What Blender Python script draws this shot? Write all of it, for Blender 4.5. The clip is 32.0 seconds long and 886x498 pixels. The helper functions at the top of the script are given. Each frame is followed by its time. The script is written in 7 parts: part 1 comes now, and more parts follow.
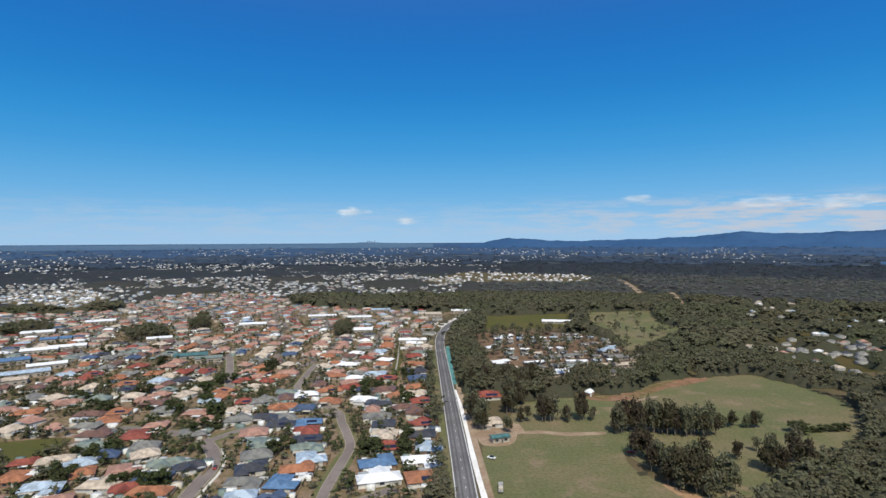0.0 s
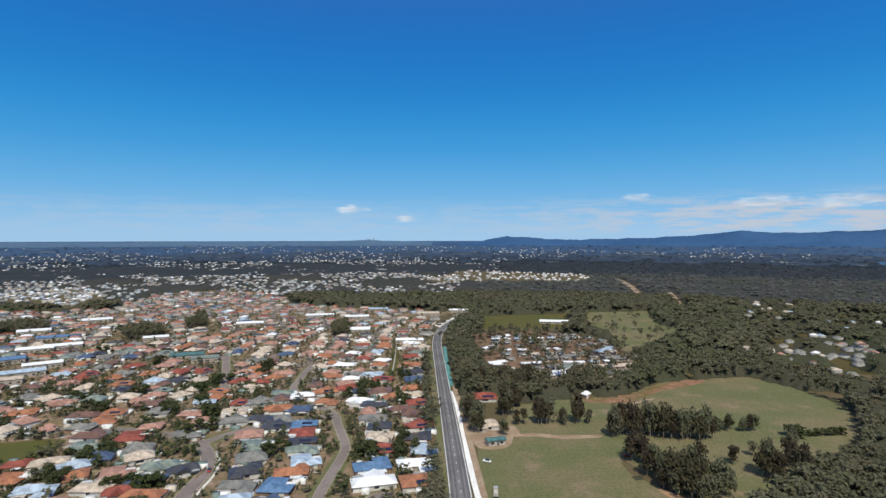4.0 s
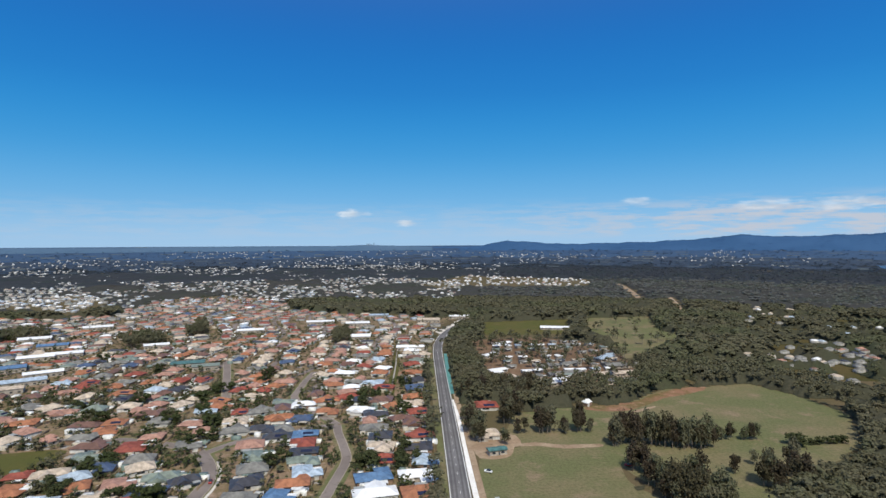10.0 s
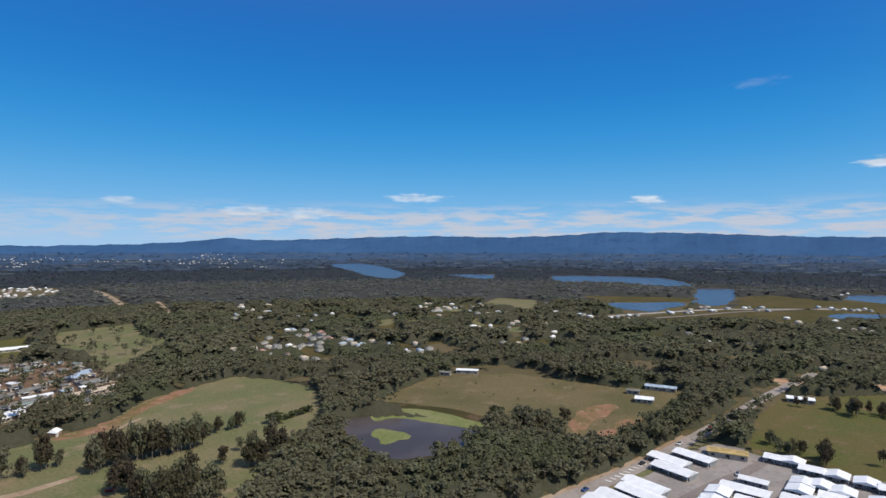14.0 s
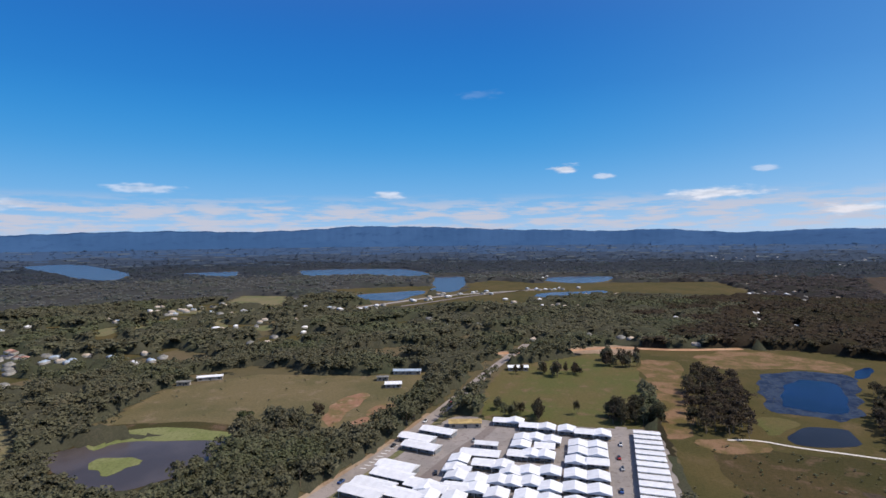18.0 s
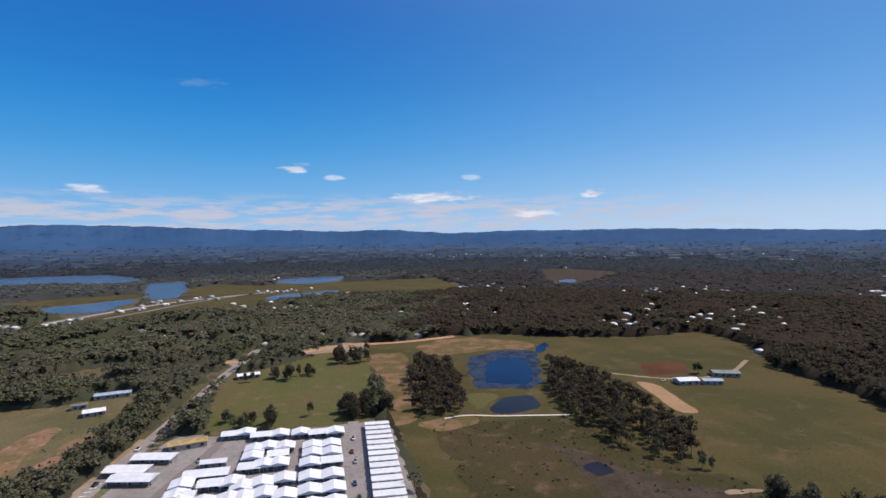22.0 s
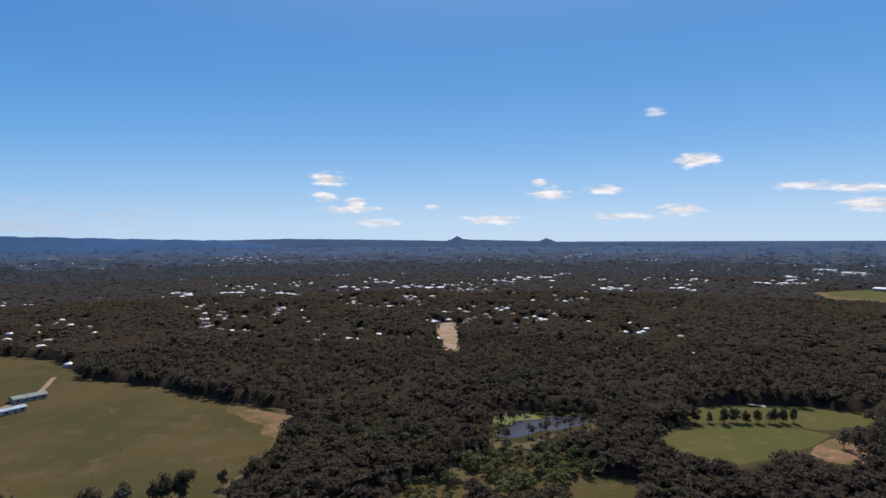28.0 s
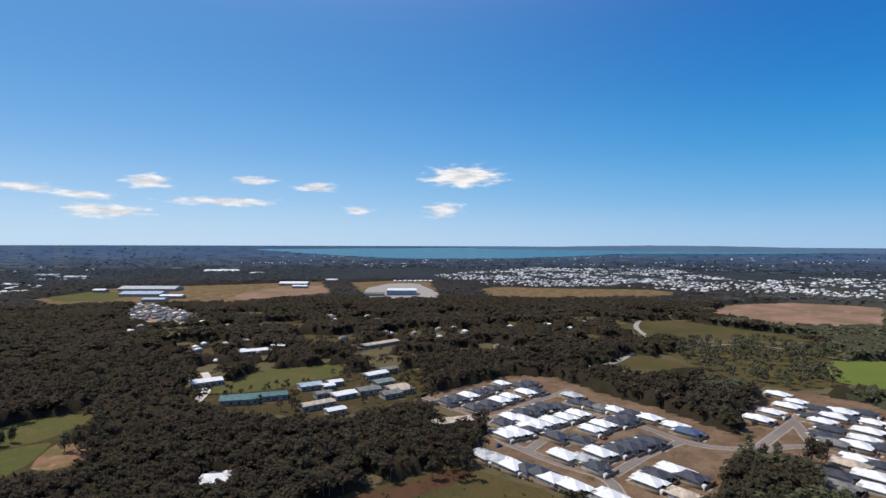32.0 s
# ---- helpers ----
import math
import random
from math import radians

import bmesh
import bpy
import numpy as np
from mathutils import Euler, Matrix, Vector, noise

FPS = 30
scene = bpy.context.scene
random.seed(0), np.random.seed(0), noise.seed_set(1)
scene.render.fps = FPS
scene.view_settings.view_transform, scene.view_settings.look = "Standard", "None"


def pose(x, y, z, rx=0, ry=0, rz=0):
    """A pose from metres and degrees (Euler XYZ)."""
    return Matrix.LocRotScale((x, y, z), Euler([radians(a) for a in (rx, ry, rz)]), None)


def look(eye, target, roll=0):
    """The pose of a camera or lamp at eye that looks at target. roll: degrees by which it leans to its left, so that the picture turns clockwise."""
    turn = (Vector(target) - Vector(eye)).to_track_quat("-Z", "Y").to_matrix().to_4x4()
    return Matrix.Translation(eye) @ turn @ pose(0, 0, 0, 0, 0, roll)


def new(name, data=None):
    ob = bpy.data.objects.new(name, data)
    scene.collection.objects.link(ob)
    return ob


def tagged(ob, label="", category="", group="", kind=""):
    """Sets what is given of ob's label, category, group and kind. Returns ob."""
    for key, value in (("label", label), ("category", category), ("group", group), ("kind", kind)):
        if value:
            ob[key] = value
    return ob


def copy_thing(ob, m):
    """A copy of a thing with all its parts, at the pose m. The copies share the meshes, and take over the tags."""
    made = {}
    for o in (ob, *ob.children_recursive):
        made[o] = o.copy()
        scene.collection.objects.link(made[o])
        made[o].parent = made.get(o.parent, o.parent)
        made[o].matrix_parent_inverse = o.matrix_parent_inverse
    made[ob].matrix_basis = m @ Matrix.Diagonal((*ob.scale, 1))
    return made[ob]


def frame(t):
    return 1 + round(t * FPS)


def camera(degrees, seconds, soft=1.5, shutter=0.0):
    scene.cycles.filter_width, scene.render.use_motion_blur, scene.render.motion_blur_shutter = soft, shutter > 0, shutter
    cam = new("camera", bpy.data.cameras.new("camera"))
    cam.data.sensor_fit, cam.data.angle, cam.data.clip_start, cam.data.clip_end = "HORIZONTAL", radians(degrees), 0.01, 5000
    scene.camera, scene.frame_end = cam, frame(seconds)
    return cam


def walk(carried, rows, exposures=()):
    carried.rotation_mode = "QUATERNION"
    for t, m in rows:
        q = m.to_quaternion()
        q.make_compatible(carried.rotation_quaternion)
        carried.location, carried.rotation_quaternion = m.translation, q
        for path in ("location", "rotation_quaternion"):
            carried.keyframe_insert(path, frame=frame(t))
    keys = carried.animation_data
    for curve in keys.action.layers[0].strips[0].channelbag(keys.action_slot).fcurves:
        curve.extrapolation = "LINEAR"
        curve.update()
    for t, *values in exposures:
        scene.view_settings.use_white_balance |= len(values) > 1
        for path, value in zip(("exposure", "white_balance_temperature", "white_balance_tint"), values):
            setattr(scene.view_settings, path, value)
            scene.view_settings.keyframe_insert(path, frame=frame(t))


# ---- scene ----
cam = camera(77.5, 32.0)
walk(cam, [
    (0, pose(0.01, 0.01, 114.93, 89.165, 0.275, 0.000)),
    (0.5, pose(-0.07, 0.30, 115.70, 89.070, 0.254, 0.021)),
    (1, pose(-0.01, 0.48, 116.27, 89.015, 0.260, -0.064)),
    (1.5, pose(0.19, 0.54, 116.68, 89.080, 0.229, -0.338)),
    (2, pose(0.48, 0.77, 116.87, 89.046, 0.211, -0.367)),
    (2.5, pose(0.82, 1.22, 116.95, 89.019, 0.080, -0.321)),
    (3, pose(1.11, 1.43, 117.00, 89.061, 0.056, -0.475)),
    (3.5, pose(1.28, 1.45, 117.15, 88.931, -0.033, -0.186)),
    (5.5, pose(1.81, 0.95, 118.29, 89.149, 0.098, -0.057)),
    (6, pose(1.75, 0.99, 118.64, 89.245, 0.071, -0.496)),
    (6.5, pose(1.66, 1.17, 119.05, 89.254, -0.106, -0.927)),
    (7, pose(1.77, 1.17, 119.47, 89.191, -0.046, -1.198)),
    (7.5, pose(1.84, 0.91, 119.81, 89.185, -0.054, -0.860)),
    (8, pose(1.84, 0.68, 120.05, 89.043, -0.021, 0.065)),
    (8.5, pose(1.75, 0.65, 120.23, 89.184, 0.090, 0.381)),
    (9, pose(1.55, 0.65, 120.40, 89.277, 0.281, 0.357)),
    (9.5, pose(1.31, 0.77, 120.47, 89.427, 0.272, 0.127)),
    (10, pose(1.31, 0.86, 120.51, 89.379, 0.229, -0.084)),
    (10.5, pose(1.23, 0.87, 120.44, 89.457, 0.086, -0.733)),
    (11, pose(1.29, 0.78, 120.24, 89.485, -0.055, -1.450)),
    (11.5, pose(1.24, 0.81, 120.02, 89.272, -0.163, -0.821)),
    (12, pose(1.13, 0.93, 119.84, 89.147, -0.205, -0.414)),
    (12.5, pose(1.01, 0.81, 119.64, 89.227, -0.223, -5.379)),
    (13, pose(0.65, 0.91, 119.44, 89.388, -0.266, -18.235)),
    (13.5, pose(0.70, 1.64, 119.01, 89.502, -0.231, -34.507)),
    (14, pose(1.76, 2.89, 118.63, 89.649, -0.125, -49.829)),
    (14.5, pose(2.79, 3.88, 118.38, 89.612, -0.098, -63.551)),
    (16.5, pose(5.22, 6.31, 117.90, 89.418, 0.450, -65.560)),
    (17, pose(5.44, 6.61, 117.84, 89.273, 0.463, -69.845)),
    (17.5, pose(5.40, 6.76, 117.85, 89.083, 0.522, -72.719)),
    (18, pose(5.41, 6.81, 117.91, 88.942, 0.608, -75.577)),
    (18.5, pose(5.52, 6.84, 118.03, 88.840, 0.675, -79.170)),
    (19, pose(5.53, 6.86, 118.16, 88.718, 0.771, -82.160)),
    (19.5, pose(5.36, 7.13, 118.23, 88.602, 0.859, -84.917)),
    (20, pose(5.49, 7.37, 118.26, 88.625, 0.773, -87.993)),
    (20.5, pose(5.93, 7.40, 118.28, 88.729, 0.656, -92.350)),
    (21, pose(5.79, 7.27, 118.27, 88.718, 0.658, -95.688)),
    (21.5, pose(5.67, 7.13, 118.32, 88.683, 0.733, -99.302)),
    (22, pose(5.46, 6.87, 118.36, 88.682, 0.693, -102.887)),
    (22.5, pose(5.32, 6.65, 118.35, 88.544, 0.697, -106.920)),
    (23, pose(5.37, 6.86, 118.28, 88.421, 0.613, -111.924)),
    (23.5, pose(5.78, 7.19, 118.21, 88.438, 0.491, -117.111)),
    (24, pose(6.40, 7.16, 118.15, 88.562, 0.531, -121.910)),
    (24.5, pose(6.78, 6.88, 118.13, 88.479, 0.462, -127.230)),
    (25, pose(7.04, 6.42, 118.04, 88.326, 0.405, -132.502)),
    (25.5, pose(7.06, 5.93, 117.72, 88.460, 0.288, -137.589)),
    (27.5, pose(6.87, 4.88, 116.83, 89.241, 0.421, -160.511)),
    (28, pose(6.65, 4.56, 116.77, 89.063, 0.251, -166.901)),
    (28.5, pose(6.35, 4.54, 116.85, 88.987, -0.071, -173.436)),
    (29, pose(5.88, 4.78, 116.94, 88.934, -0.224, -180.623)),
    (29.5, pose(5.43, 5.18, 117.09, 88.909, -0.244, -189.599)),
    (30, pose(5.42, 5.35, 117.33, 88.966, -0.279, -198.608)),
    (30.5, pose(5.27, 5.48, 117.68, 89.039, -0.267, -207.176)),
    (31, pose(5.38, 5.88, 118.07, 89.064, -0.257, -216.519)),
    (31.5, pose(5.51, 6.28, 118.36, 89.346, -0.395, -225.888)),
    (32, pose(5.56, 6.61, 118.62, 89.469, -0.216, -237.189)),
], [(0, -0.02, 6500, 7.5), (12, -0.02, 6500, 8.0), (16, 0.0, 6500, 13.0), (20, -0.02, 6500, 15.5), (24, -0.03, 6500, 16.0), (28, -0.03, 6500, 13.5), (30, -0.01, 6500, 12.0), (32, -0.02, 6500, 10.5)])

# ---- world, sun, exposure ----
SUN_AZ, SUN_EL = radians(-172.0), radians(54.0)
sun_way = Vector((-math.sin(SUN_AZ) * math.cos(SUN_EL), math.cos(SUN_AZ) * math.cos(SUN_EL), math.sin(SUN_EL)))
lamp = bpy.data.lights.new("sun", "SUN")
lamp.energy, lamp.angle, lamp.color = 4.1, radians(0.53), (1.0, 0.925, 0.80)
sun = new("sun", lamp)
sun.matrix_world = look(sun_way * 900, (0, 0, 0))


class Nodes:
    """A short way to write node trees: links are passed as sockets, numbers as values."""

    def __init__(self, tree):
        self.tree = tree
        tree.nodes.clear()

    def add(self, kind, ins=None, operation="", data_type="", interpolation="", axis=""):
        n = self.tree.nodes.new(kind)
        if operation:
            n.operation = operation
        if data_type:
            n.data_type = data_type
        if interpolation:
            n.interpolation_type = interpolation
        if axis and kind == "ShaderNodeVectorRotate":
            n.rotation_type = axis
        elif axis:
            n.bands_direction = axis
        for key, value in (ins or {}).items():
            if isinstance(value, bpy.types.NodeSocket):
                self.tree.links.new(value, n.inputs[key])
            else:
                n.inputs[key].default_value = value
        return n

    def math(self, op, a, b=0.0, c=0.0):
        return self.add("ShaderNodeMath", {0: a, 1: b, 2: c}, operation=op).outputs[0]

    def mix(self, fac, a, b):
        n = self.add("ShaderNodeMix", {0: fac}, data_type="RGBA")
        for sock, value in ((n.inputs[6], a), (n.inputs[7], b)):
            if isinstance(value, bpy.types.NodeSocket):
                self.tree.links.new(value, sock)
            else:
                sock.default_value = (*value, 1)
        return n.outputs[2]

    def noise(self, where, scale, detail=4.0, rough=0.55, low=None, high=None):
        out = self.add("ShaderNodeTexNoise", {"Vector": where, "Scale": scale, "Detail": detail, "Roughness": rough}).outputs[0]
        return out if low is None else self.ramp(out, low, high)

    def ramp(self, value, low, high, to_low=0.0, to_high=1.0):
        return self.add("ShaderNodeMapRange", {0: value, 1: low, 2: high, 3: to_low, 4: to_high}, interpolation="SMOOTHSTEP").outputs[0]


# small fair-weather clouds: bearing, height above the horizon, half width, half height (degrees), density
CLOUDS_A = [(9.4, 3.0, 1.9, 0.5, 0.55), (3.7, 2.1, 1.2, 0.35, 0.5), (-19.4, 4.1, 1.6, 0.4, 0.35), (-30.1, 3.3, 3.0, 0.5, 0.35), (-35.5, 3.2, 3.5, 0.6, 0.35),
            (-47.1, 4.9, 3.4, 0.5, 0.45), (-79.5, 14.5, 2.3, 0.5, 0.07), (-88.1, 6.9, 1.6, 0.5, 0.7), (-91.9, 6.0, 1.2, 0.35, 0.5), (-69.9, 4.5, 2.0, 0.5, 0.6),
            (-101.7, 4.0, 4.6, 0.6, 0.7), (-105.9, 6.0, 1.2, 0.35, 0.35), (-118.2, 4.1, 1.3, 0.4, 0.8), (-112.2, 2.2, 2.8, 0.5, 0.6)]
CLOUDS_B = [(-155.2, 6.2, 2.0, 0.75, 1.0), (-154.9, 4.4, 1.3, 0.55, 0.9), (-157.9, 3.9, 1.2, 0.6, 0.95), (-157.7, 3.2, 3.8, 0.4, 0.9), (-160.0, 1.8, 3.0, 0.45, 0.6),
            (-176.8, 5.8, 1.0, 0.5, 0.9), (-177.8, 4.6, 2.0, 0.75, 1.0), (-171.9, 2.1, 3.2, 0.55, 0.8), (-183.2, 4.9, 2.3, 0.5, 0.95), (-184.8, 2.3, 3.0, 0.45, 0.85),
            (-190.2, 2.8, 2.2, 0.6, 0.95), (-191.5, 7.4, 2.2, 0.75, 1.0), (-187.9, 12.0, 1.2, 0.5, 0.6)]
CLOUDS_C = [(-200.1, 4.6, 2.4, 0.45, 0.9), (-204.1, 4.2, 2.3, 0.45, 0.9), (-204.3, 2.9, 2.4, 0.6, 0.9), (-209.1, 5.6, 2.2, 0.7, 0.95), (-218.2, 6.1, 2.3, 0.45, 0.9),
            (-224.3, 5.6, 2.2, 0.5, 0.95), (-239.2, 6.9, 4.4, 1.25, 1.1), (-237.1, 3.5, 2.2, 0.8, 0.9), (-228.5, 3.4, 1.6, 0.4, 0.8), (-205.9, 2.8, 3.6, 0.6, 0.95),
            (-215.7, 4.0, 5.6, 0.45, 0.9), (-166.0, 3.4, 1.0, 0.3, 0.6)]

world = bpy.data.worlds.new("sky")
scene.world = world
world.use_nodes = True
nd = Nodes(world.node_tree)
way = nd.add("ShaderNodeTexCoord").outputs["Generated"]
sky = nd.add("ShaderNodeTexSky")
sky.sky_type, sky.sun_disc, sky.sun_elevation, sky.sun_rotation = "NISHITA", False, SUN_EL, math.pi
sky.altitude, sky.air_density, sky.dust_density, sky.ozone_density = 100.0, 1.0, 0.6, 3.0
turned = nd.add("ShaderNodeVectorRotate", {"Vector": way, "Angle": radians(118)}, axis="Z_AXIS").outputs[0]
xyz = nd.add("ShaderNodeSeparateXYZ", {0: turned})
bearing = nd.math("MULTIPLY", nd.math("ARCTAN2", xyz.outputs[0], xyz.outputs[1]), -57.2958)
height = nd.math("MULTIPLY", nd.math("ARCSINE", xyz.outputs[2]), 57.2958)
flat = nd.add("ShaderNodeCombineXYZ", {0: bearing, 1: height, 2: 0.0}).outputs[0]
ragged = nd.add("ShaderNodeVectorMath", {0: flat, 1: (0.45, 1.7, 1.0)}, operation="MULTIPLY").outputs[0]
puff = nd.noise(ragged, 1.2, 4.0, 0.52)
cover = None
for b, h, half_w, half_h, dense in CLOUDS_A + CLOUDS_B + CLOUDS_C:
    off = nd.add("ShaderNodeVectorMath", {0: flat, 1: (1 / half_w, 1 / half_h, 0), 2: (-(b + 118) / half_w, -h / half_h, 0)}, operation="MULTIPLY_ADD").outputs[0]
    far_off = nd.add("ShaderNodeVectorMath", {0: off}, operation="LENGTH").outputs["Value"]
    body = nd.math("MULTIPLY_ADD", far_off, -1.0, 1.0)
    body = nd.ramp(nd.math("ADD", body, nd.math("MULTIPLY_ADD", puff, 2.0, -0.88)), 0.02, 0.85, 0.0, dense)
    cover = body if cover is None else nd.math("MAXIMUM", cover, body)
# thin streaks low over the ranges
streaks = nd.noise(nd.add("ShaderNodeVectorMath", {0: flat, 1: (0.22, 1.5, 1.0)}, operation="MULTIPLY").outputs[0], 1.0, 7.0, 0.62, 0.40, 0.60)
low_band = nd.math("MULTIPLY", nd.ramp(height, 0.2, 1.1), nd.ramp(height, 2.5, 4.8, 1.0, 0.0))
over_ranges = nd.math("MULTIPLY", nd.ramp(bearing, -30, 10), nd.ramp(bearing, 85, 118, 1.0, 0.2))
thin = nd.math("MULTIPLY", nd.math("MULTIPLY", streaks, low_band), nd.math("MULTIPLY_ADD", over_ranges, 1.0, 0.03))
cover = nd.math("MINIMUM", cover, 1.0)
shade = nd.ramp(puff, 0.35, 0.7, 6.6, 9.2)
white = nd.add("ShaderNodeVectorMath", {0: (1.0, 1.0, 1.02), "Scale": shade}, operation="SCALE").outputs[0]
# clear dry air: deep blue high up, pale towards the horizon and towards the sun; unseen overhead, brightened as added
# fill light
def sky_ramp(stops):
    n = nd.add("ShaderNodeValToRGB", {0: nd.math("MULTIPLY", nd.math("ADD", height, 3.0), 1 / 48.0)})
    n.color_ramp.interpolation = "B_SPLINE"
    while len(n.color_ramp.elements) < len(stops):
        n.color_ramp.elements.new(0.5)
    for e, (h, c) in zip(n.color_ramp.elements, stops):
        e.position, e.color = (h + 3.0) / 48.0, (*c, 1)
    return n.outputs[0]


away = sky_ramp([(-2, (0.40, 0.61, 0.86)), (1, (0.34, 0.57, 0.85)), (4, (0.15, 0.455, 0.81)), (9, (0.026, 0.32, 0.725)), (15, (0.006, 0.215, 0.635)), (26, (0.002, 0.10, 0.46)), (45, (0.20, 0.29, 0.54))])
sunward = sky_ramp([(-2, (0.558, 0.75, 0.936)), (1, (0.521, 0.72, 0.926)), (4, (0.372, 0.62, 0.894)), (9, (0.177, 0.44, 0.822)), (15, (0.111, 0.35, 0.738)), (26, (0.056, 0.24, 0.603)), (45, (0.80, 0.86, 0.95))])
to_sun = nd.math("COSINE", nd.math("MULTIPLY", nd.math("ADD", bearing, 62.0), 0.0174533))
clear = nd.mix(nd.ramp(to_sun, -0.2, 1.08), away, sunward)
clear = nd.add("ShaderNodeVectorMath", {0: clear, "Scale": 9.5}, operation="SCALE").outputs[0]
clear = nd.mix(0.08, clear, sky.outputs[0])
clear = nd.mix(thin, clear, (5.0, 5.5, 6.5))
sky_colour = nd.add("ShaderNodeMix", {0: cover}, data_type="RGBA")
world.node_tree.links.new(clear, sky_colour.inputs[6])
world.node_tree.links.new(white, sky_colour.inputs[7])
backdrop = nd.add("ShaderNodeBackground", {"Color": sky_colour.outputs[2], "Strength": 0.105})
nd.add("ShaderNodeOutputWorld", {0: backdrop.outputs[0]})

# ---- materials ----
MATS = {}


def material(name, make):
    if name not in MATS:
        m = bpy.data.materials.new(name)
        m.use_nodes = True
        n = Nodes(m.node_tree)
        bsdf = n.add("ShaderNodeBsdfPrincipled")
        n.add("ShaderNodeOutputMaterial", {0: bsdf.outputs[0]})
        place = n.add("ShaderNodeNewGeometry").outputs["Position"]
        make(n, bsdf, place)
        MATS[name] = m
    return MATS[name]


def colour(n, bsdf, value):
    if isinstance(value, bpy.types.NodeSocket):
        n.tree.links.new(value, bsdf.inputs["Base Color"])
    else:
        bsdf.inputs["Base Color"].default_value = (*value, 1)


def bump(n, bsdf, value, strength, distance):
    b = n.add("ShaderNodeBump", {"Strength": strength, "Distance": distance, "Height": value})
    n.tree.links.new(b.outputs[0], bsdf.inputs["Normal"])


def soil(name, main, second, third, big=0.012, mid=0.08, rough=0.95, grain=0.6):
    """Ground cover: two colours in large patches, a third in smaller stains, and a grain of tufts."""
    def make(n, bsdf, place):
        c = n.mix(n.noise(place, big, 5, 0.6, 0.4, 0.62), main, second)
        c = n.mix(n.noise(place, mid, 6, 0.65, 0.52, 0.72), c, third)
        tufts = n.noise(place, 0.55, 4, 0.7)
        c = n.mix(n.ramp(tufts, 0.35, 0.75, 0.0, grain), c, n.mix(0.6, c, (0.02, 0.025, 0.01)))
        colour(n, bsdf, c)
        bsdf.inputs["Roughness"].default_value = rough
        bsdf.inputs["Specular IOR Level"].default_value = 0.04
        bump(n, bsdf, tufts, 0.7, 0.5)
    return material(name, make)


def paint(name, base, rough=0.6, metal=0.0, ribs=0.0, mottle=0.25):
    """Painted or tiled surface with weathering at two scales; ribs: sheet or tile courses per metre."""
    def make(n, bsdf, place):
        dark = tuple(v * (1 - mottle) for v in base)
        light = tuple(min(1, v * (1 + mottle * 0.5)) for v in base)
        c = n.mix(n.noise(place, 0.35, 4, 0.6, 0.35, 0.65), dark, light)
        c = n.mix(n.noise(place, 3.0, 3, 0.6, 0.5, 0.8), c, tuple(v * (1 - mottle * 0.8) for v in base))
        tone = n.add("ShaderNodeObjectInfo").outputs["Random"]
        c = n.mix(n.ramp(tone, 0.0, 1.0, 0.0, 0.22), c, tuple(v * 0.55 + 0.03 for v in base))
        colour(n, bsdf, c)
        bsdf.inputs["Roughness"].default_value, bsdf.inputs["Metallic"].default_value = rough, metal
        bsdf.inputs["Specular IOR Level"].default_value = 0.15 if rough > 0.7 else 0.35
        if ribs:
            wave = n.add("ShaderNodeTexWave", {"Vector": place, "Scale": ribs, "Distortion": 0.4}, axis="DIAGONAL").outputs["Fac"]
            bump(n, bsdf, wave, 0.35, 0.04)
    return material(name, make)


def leaves(name, low, mid, high, patch=0.07, thin=0.26):
    """Foliage: each leaf clump its own tone, each tree a little other than the next."""
    def make(n, bsdf, place):
        own = n.add("ShaderNodeNewGeometry").outputs["Random Per Island"]
        c = n.mix(n.ramp(own, 0.0, 1.0, 0.25, 0.8), low, mid)
        c = n.mix(n.noise(place, patch, 3, 0.6, 0.45, 0.75), c, high)
        lush = n.noise(place, 0.009, 4, 0.6, 0.45, 0.68)
        c = n.mix(n.math("MULTIPLY", lush, 0.8), c, tuple(v * k for v, k in zip(mid, (0.66, 0.90, 0.62))))
        sprays = n.noise(place, 6.0 * patch + 0.25, 5, 0.75)
        c = n.mix(n.ramp(sprays, 0.35, 0.7), tuple(v * 0.85 for v in low), c)
        colour(n, bsdf, c)
        bump(n, bsdf, sprays, 0.25, 0.12 / patch)
        bsdf.inputs["Roughness"].default_value = 0.95
        bsdf.inputs["Specular IOR Level"].default_value = 0.05
        glow = n.add("ShaderNodeBsdfTranslucent", {0: c})
        both = n.add("ShaderNodeMixShader", {0: thin, 1: bsdf.outputs[0], 2: glow.outputs[0]})
        n.add("ShaderNodeOutputMaterial", {0: both.outputs[0]}).is_active_output = True
    return material(name, make)


def water(name, base, rough, ripple, gloss=0.5):
    def make(n, bsdf, place):
        c = n.mix(n.noise(place, 0.02, 4, 0.6, 0.4, 0.65), base, tuple(v * 1.5 for v in base))
        colour(n, bsdf, c)
        bsdf.inputs["Specular IOR Level"].default_value = gloss
        bsdf.inputs["Roughness"].default_value, bsdf.inputs["IOR"].default_value = rough, 1.33
        bump(n, bsdf, n.noise(place, 0.8, 3, 0.6), ripple, 0.15)
    return material(name, make)


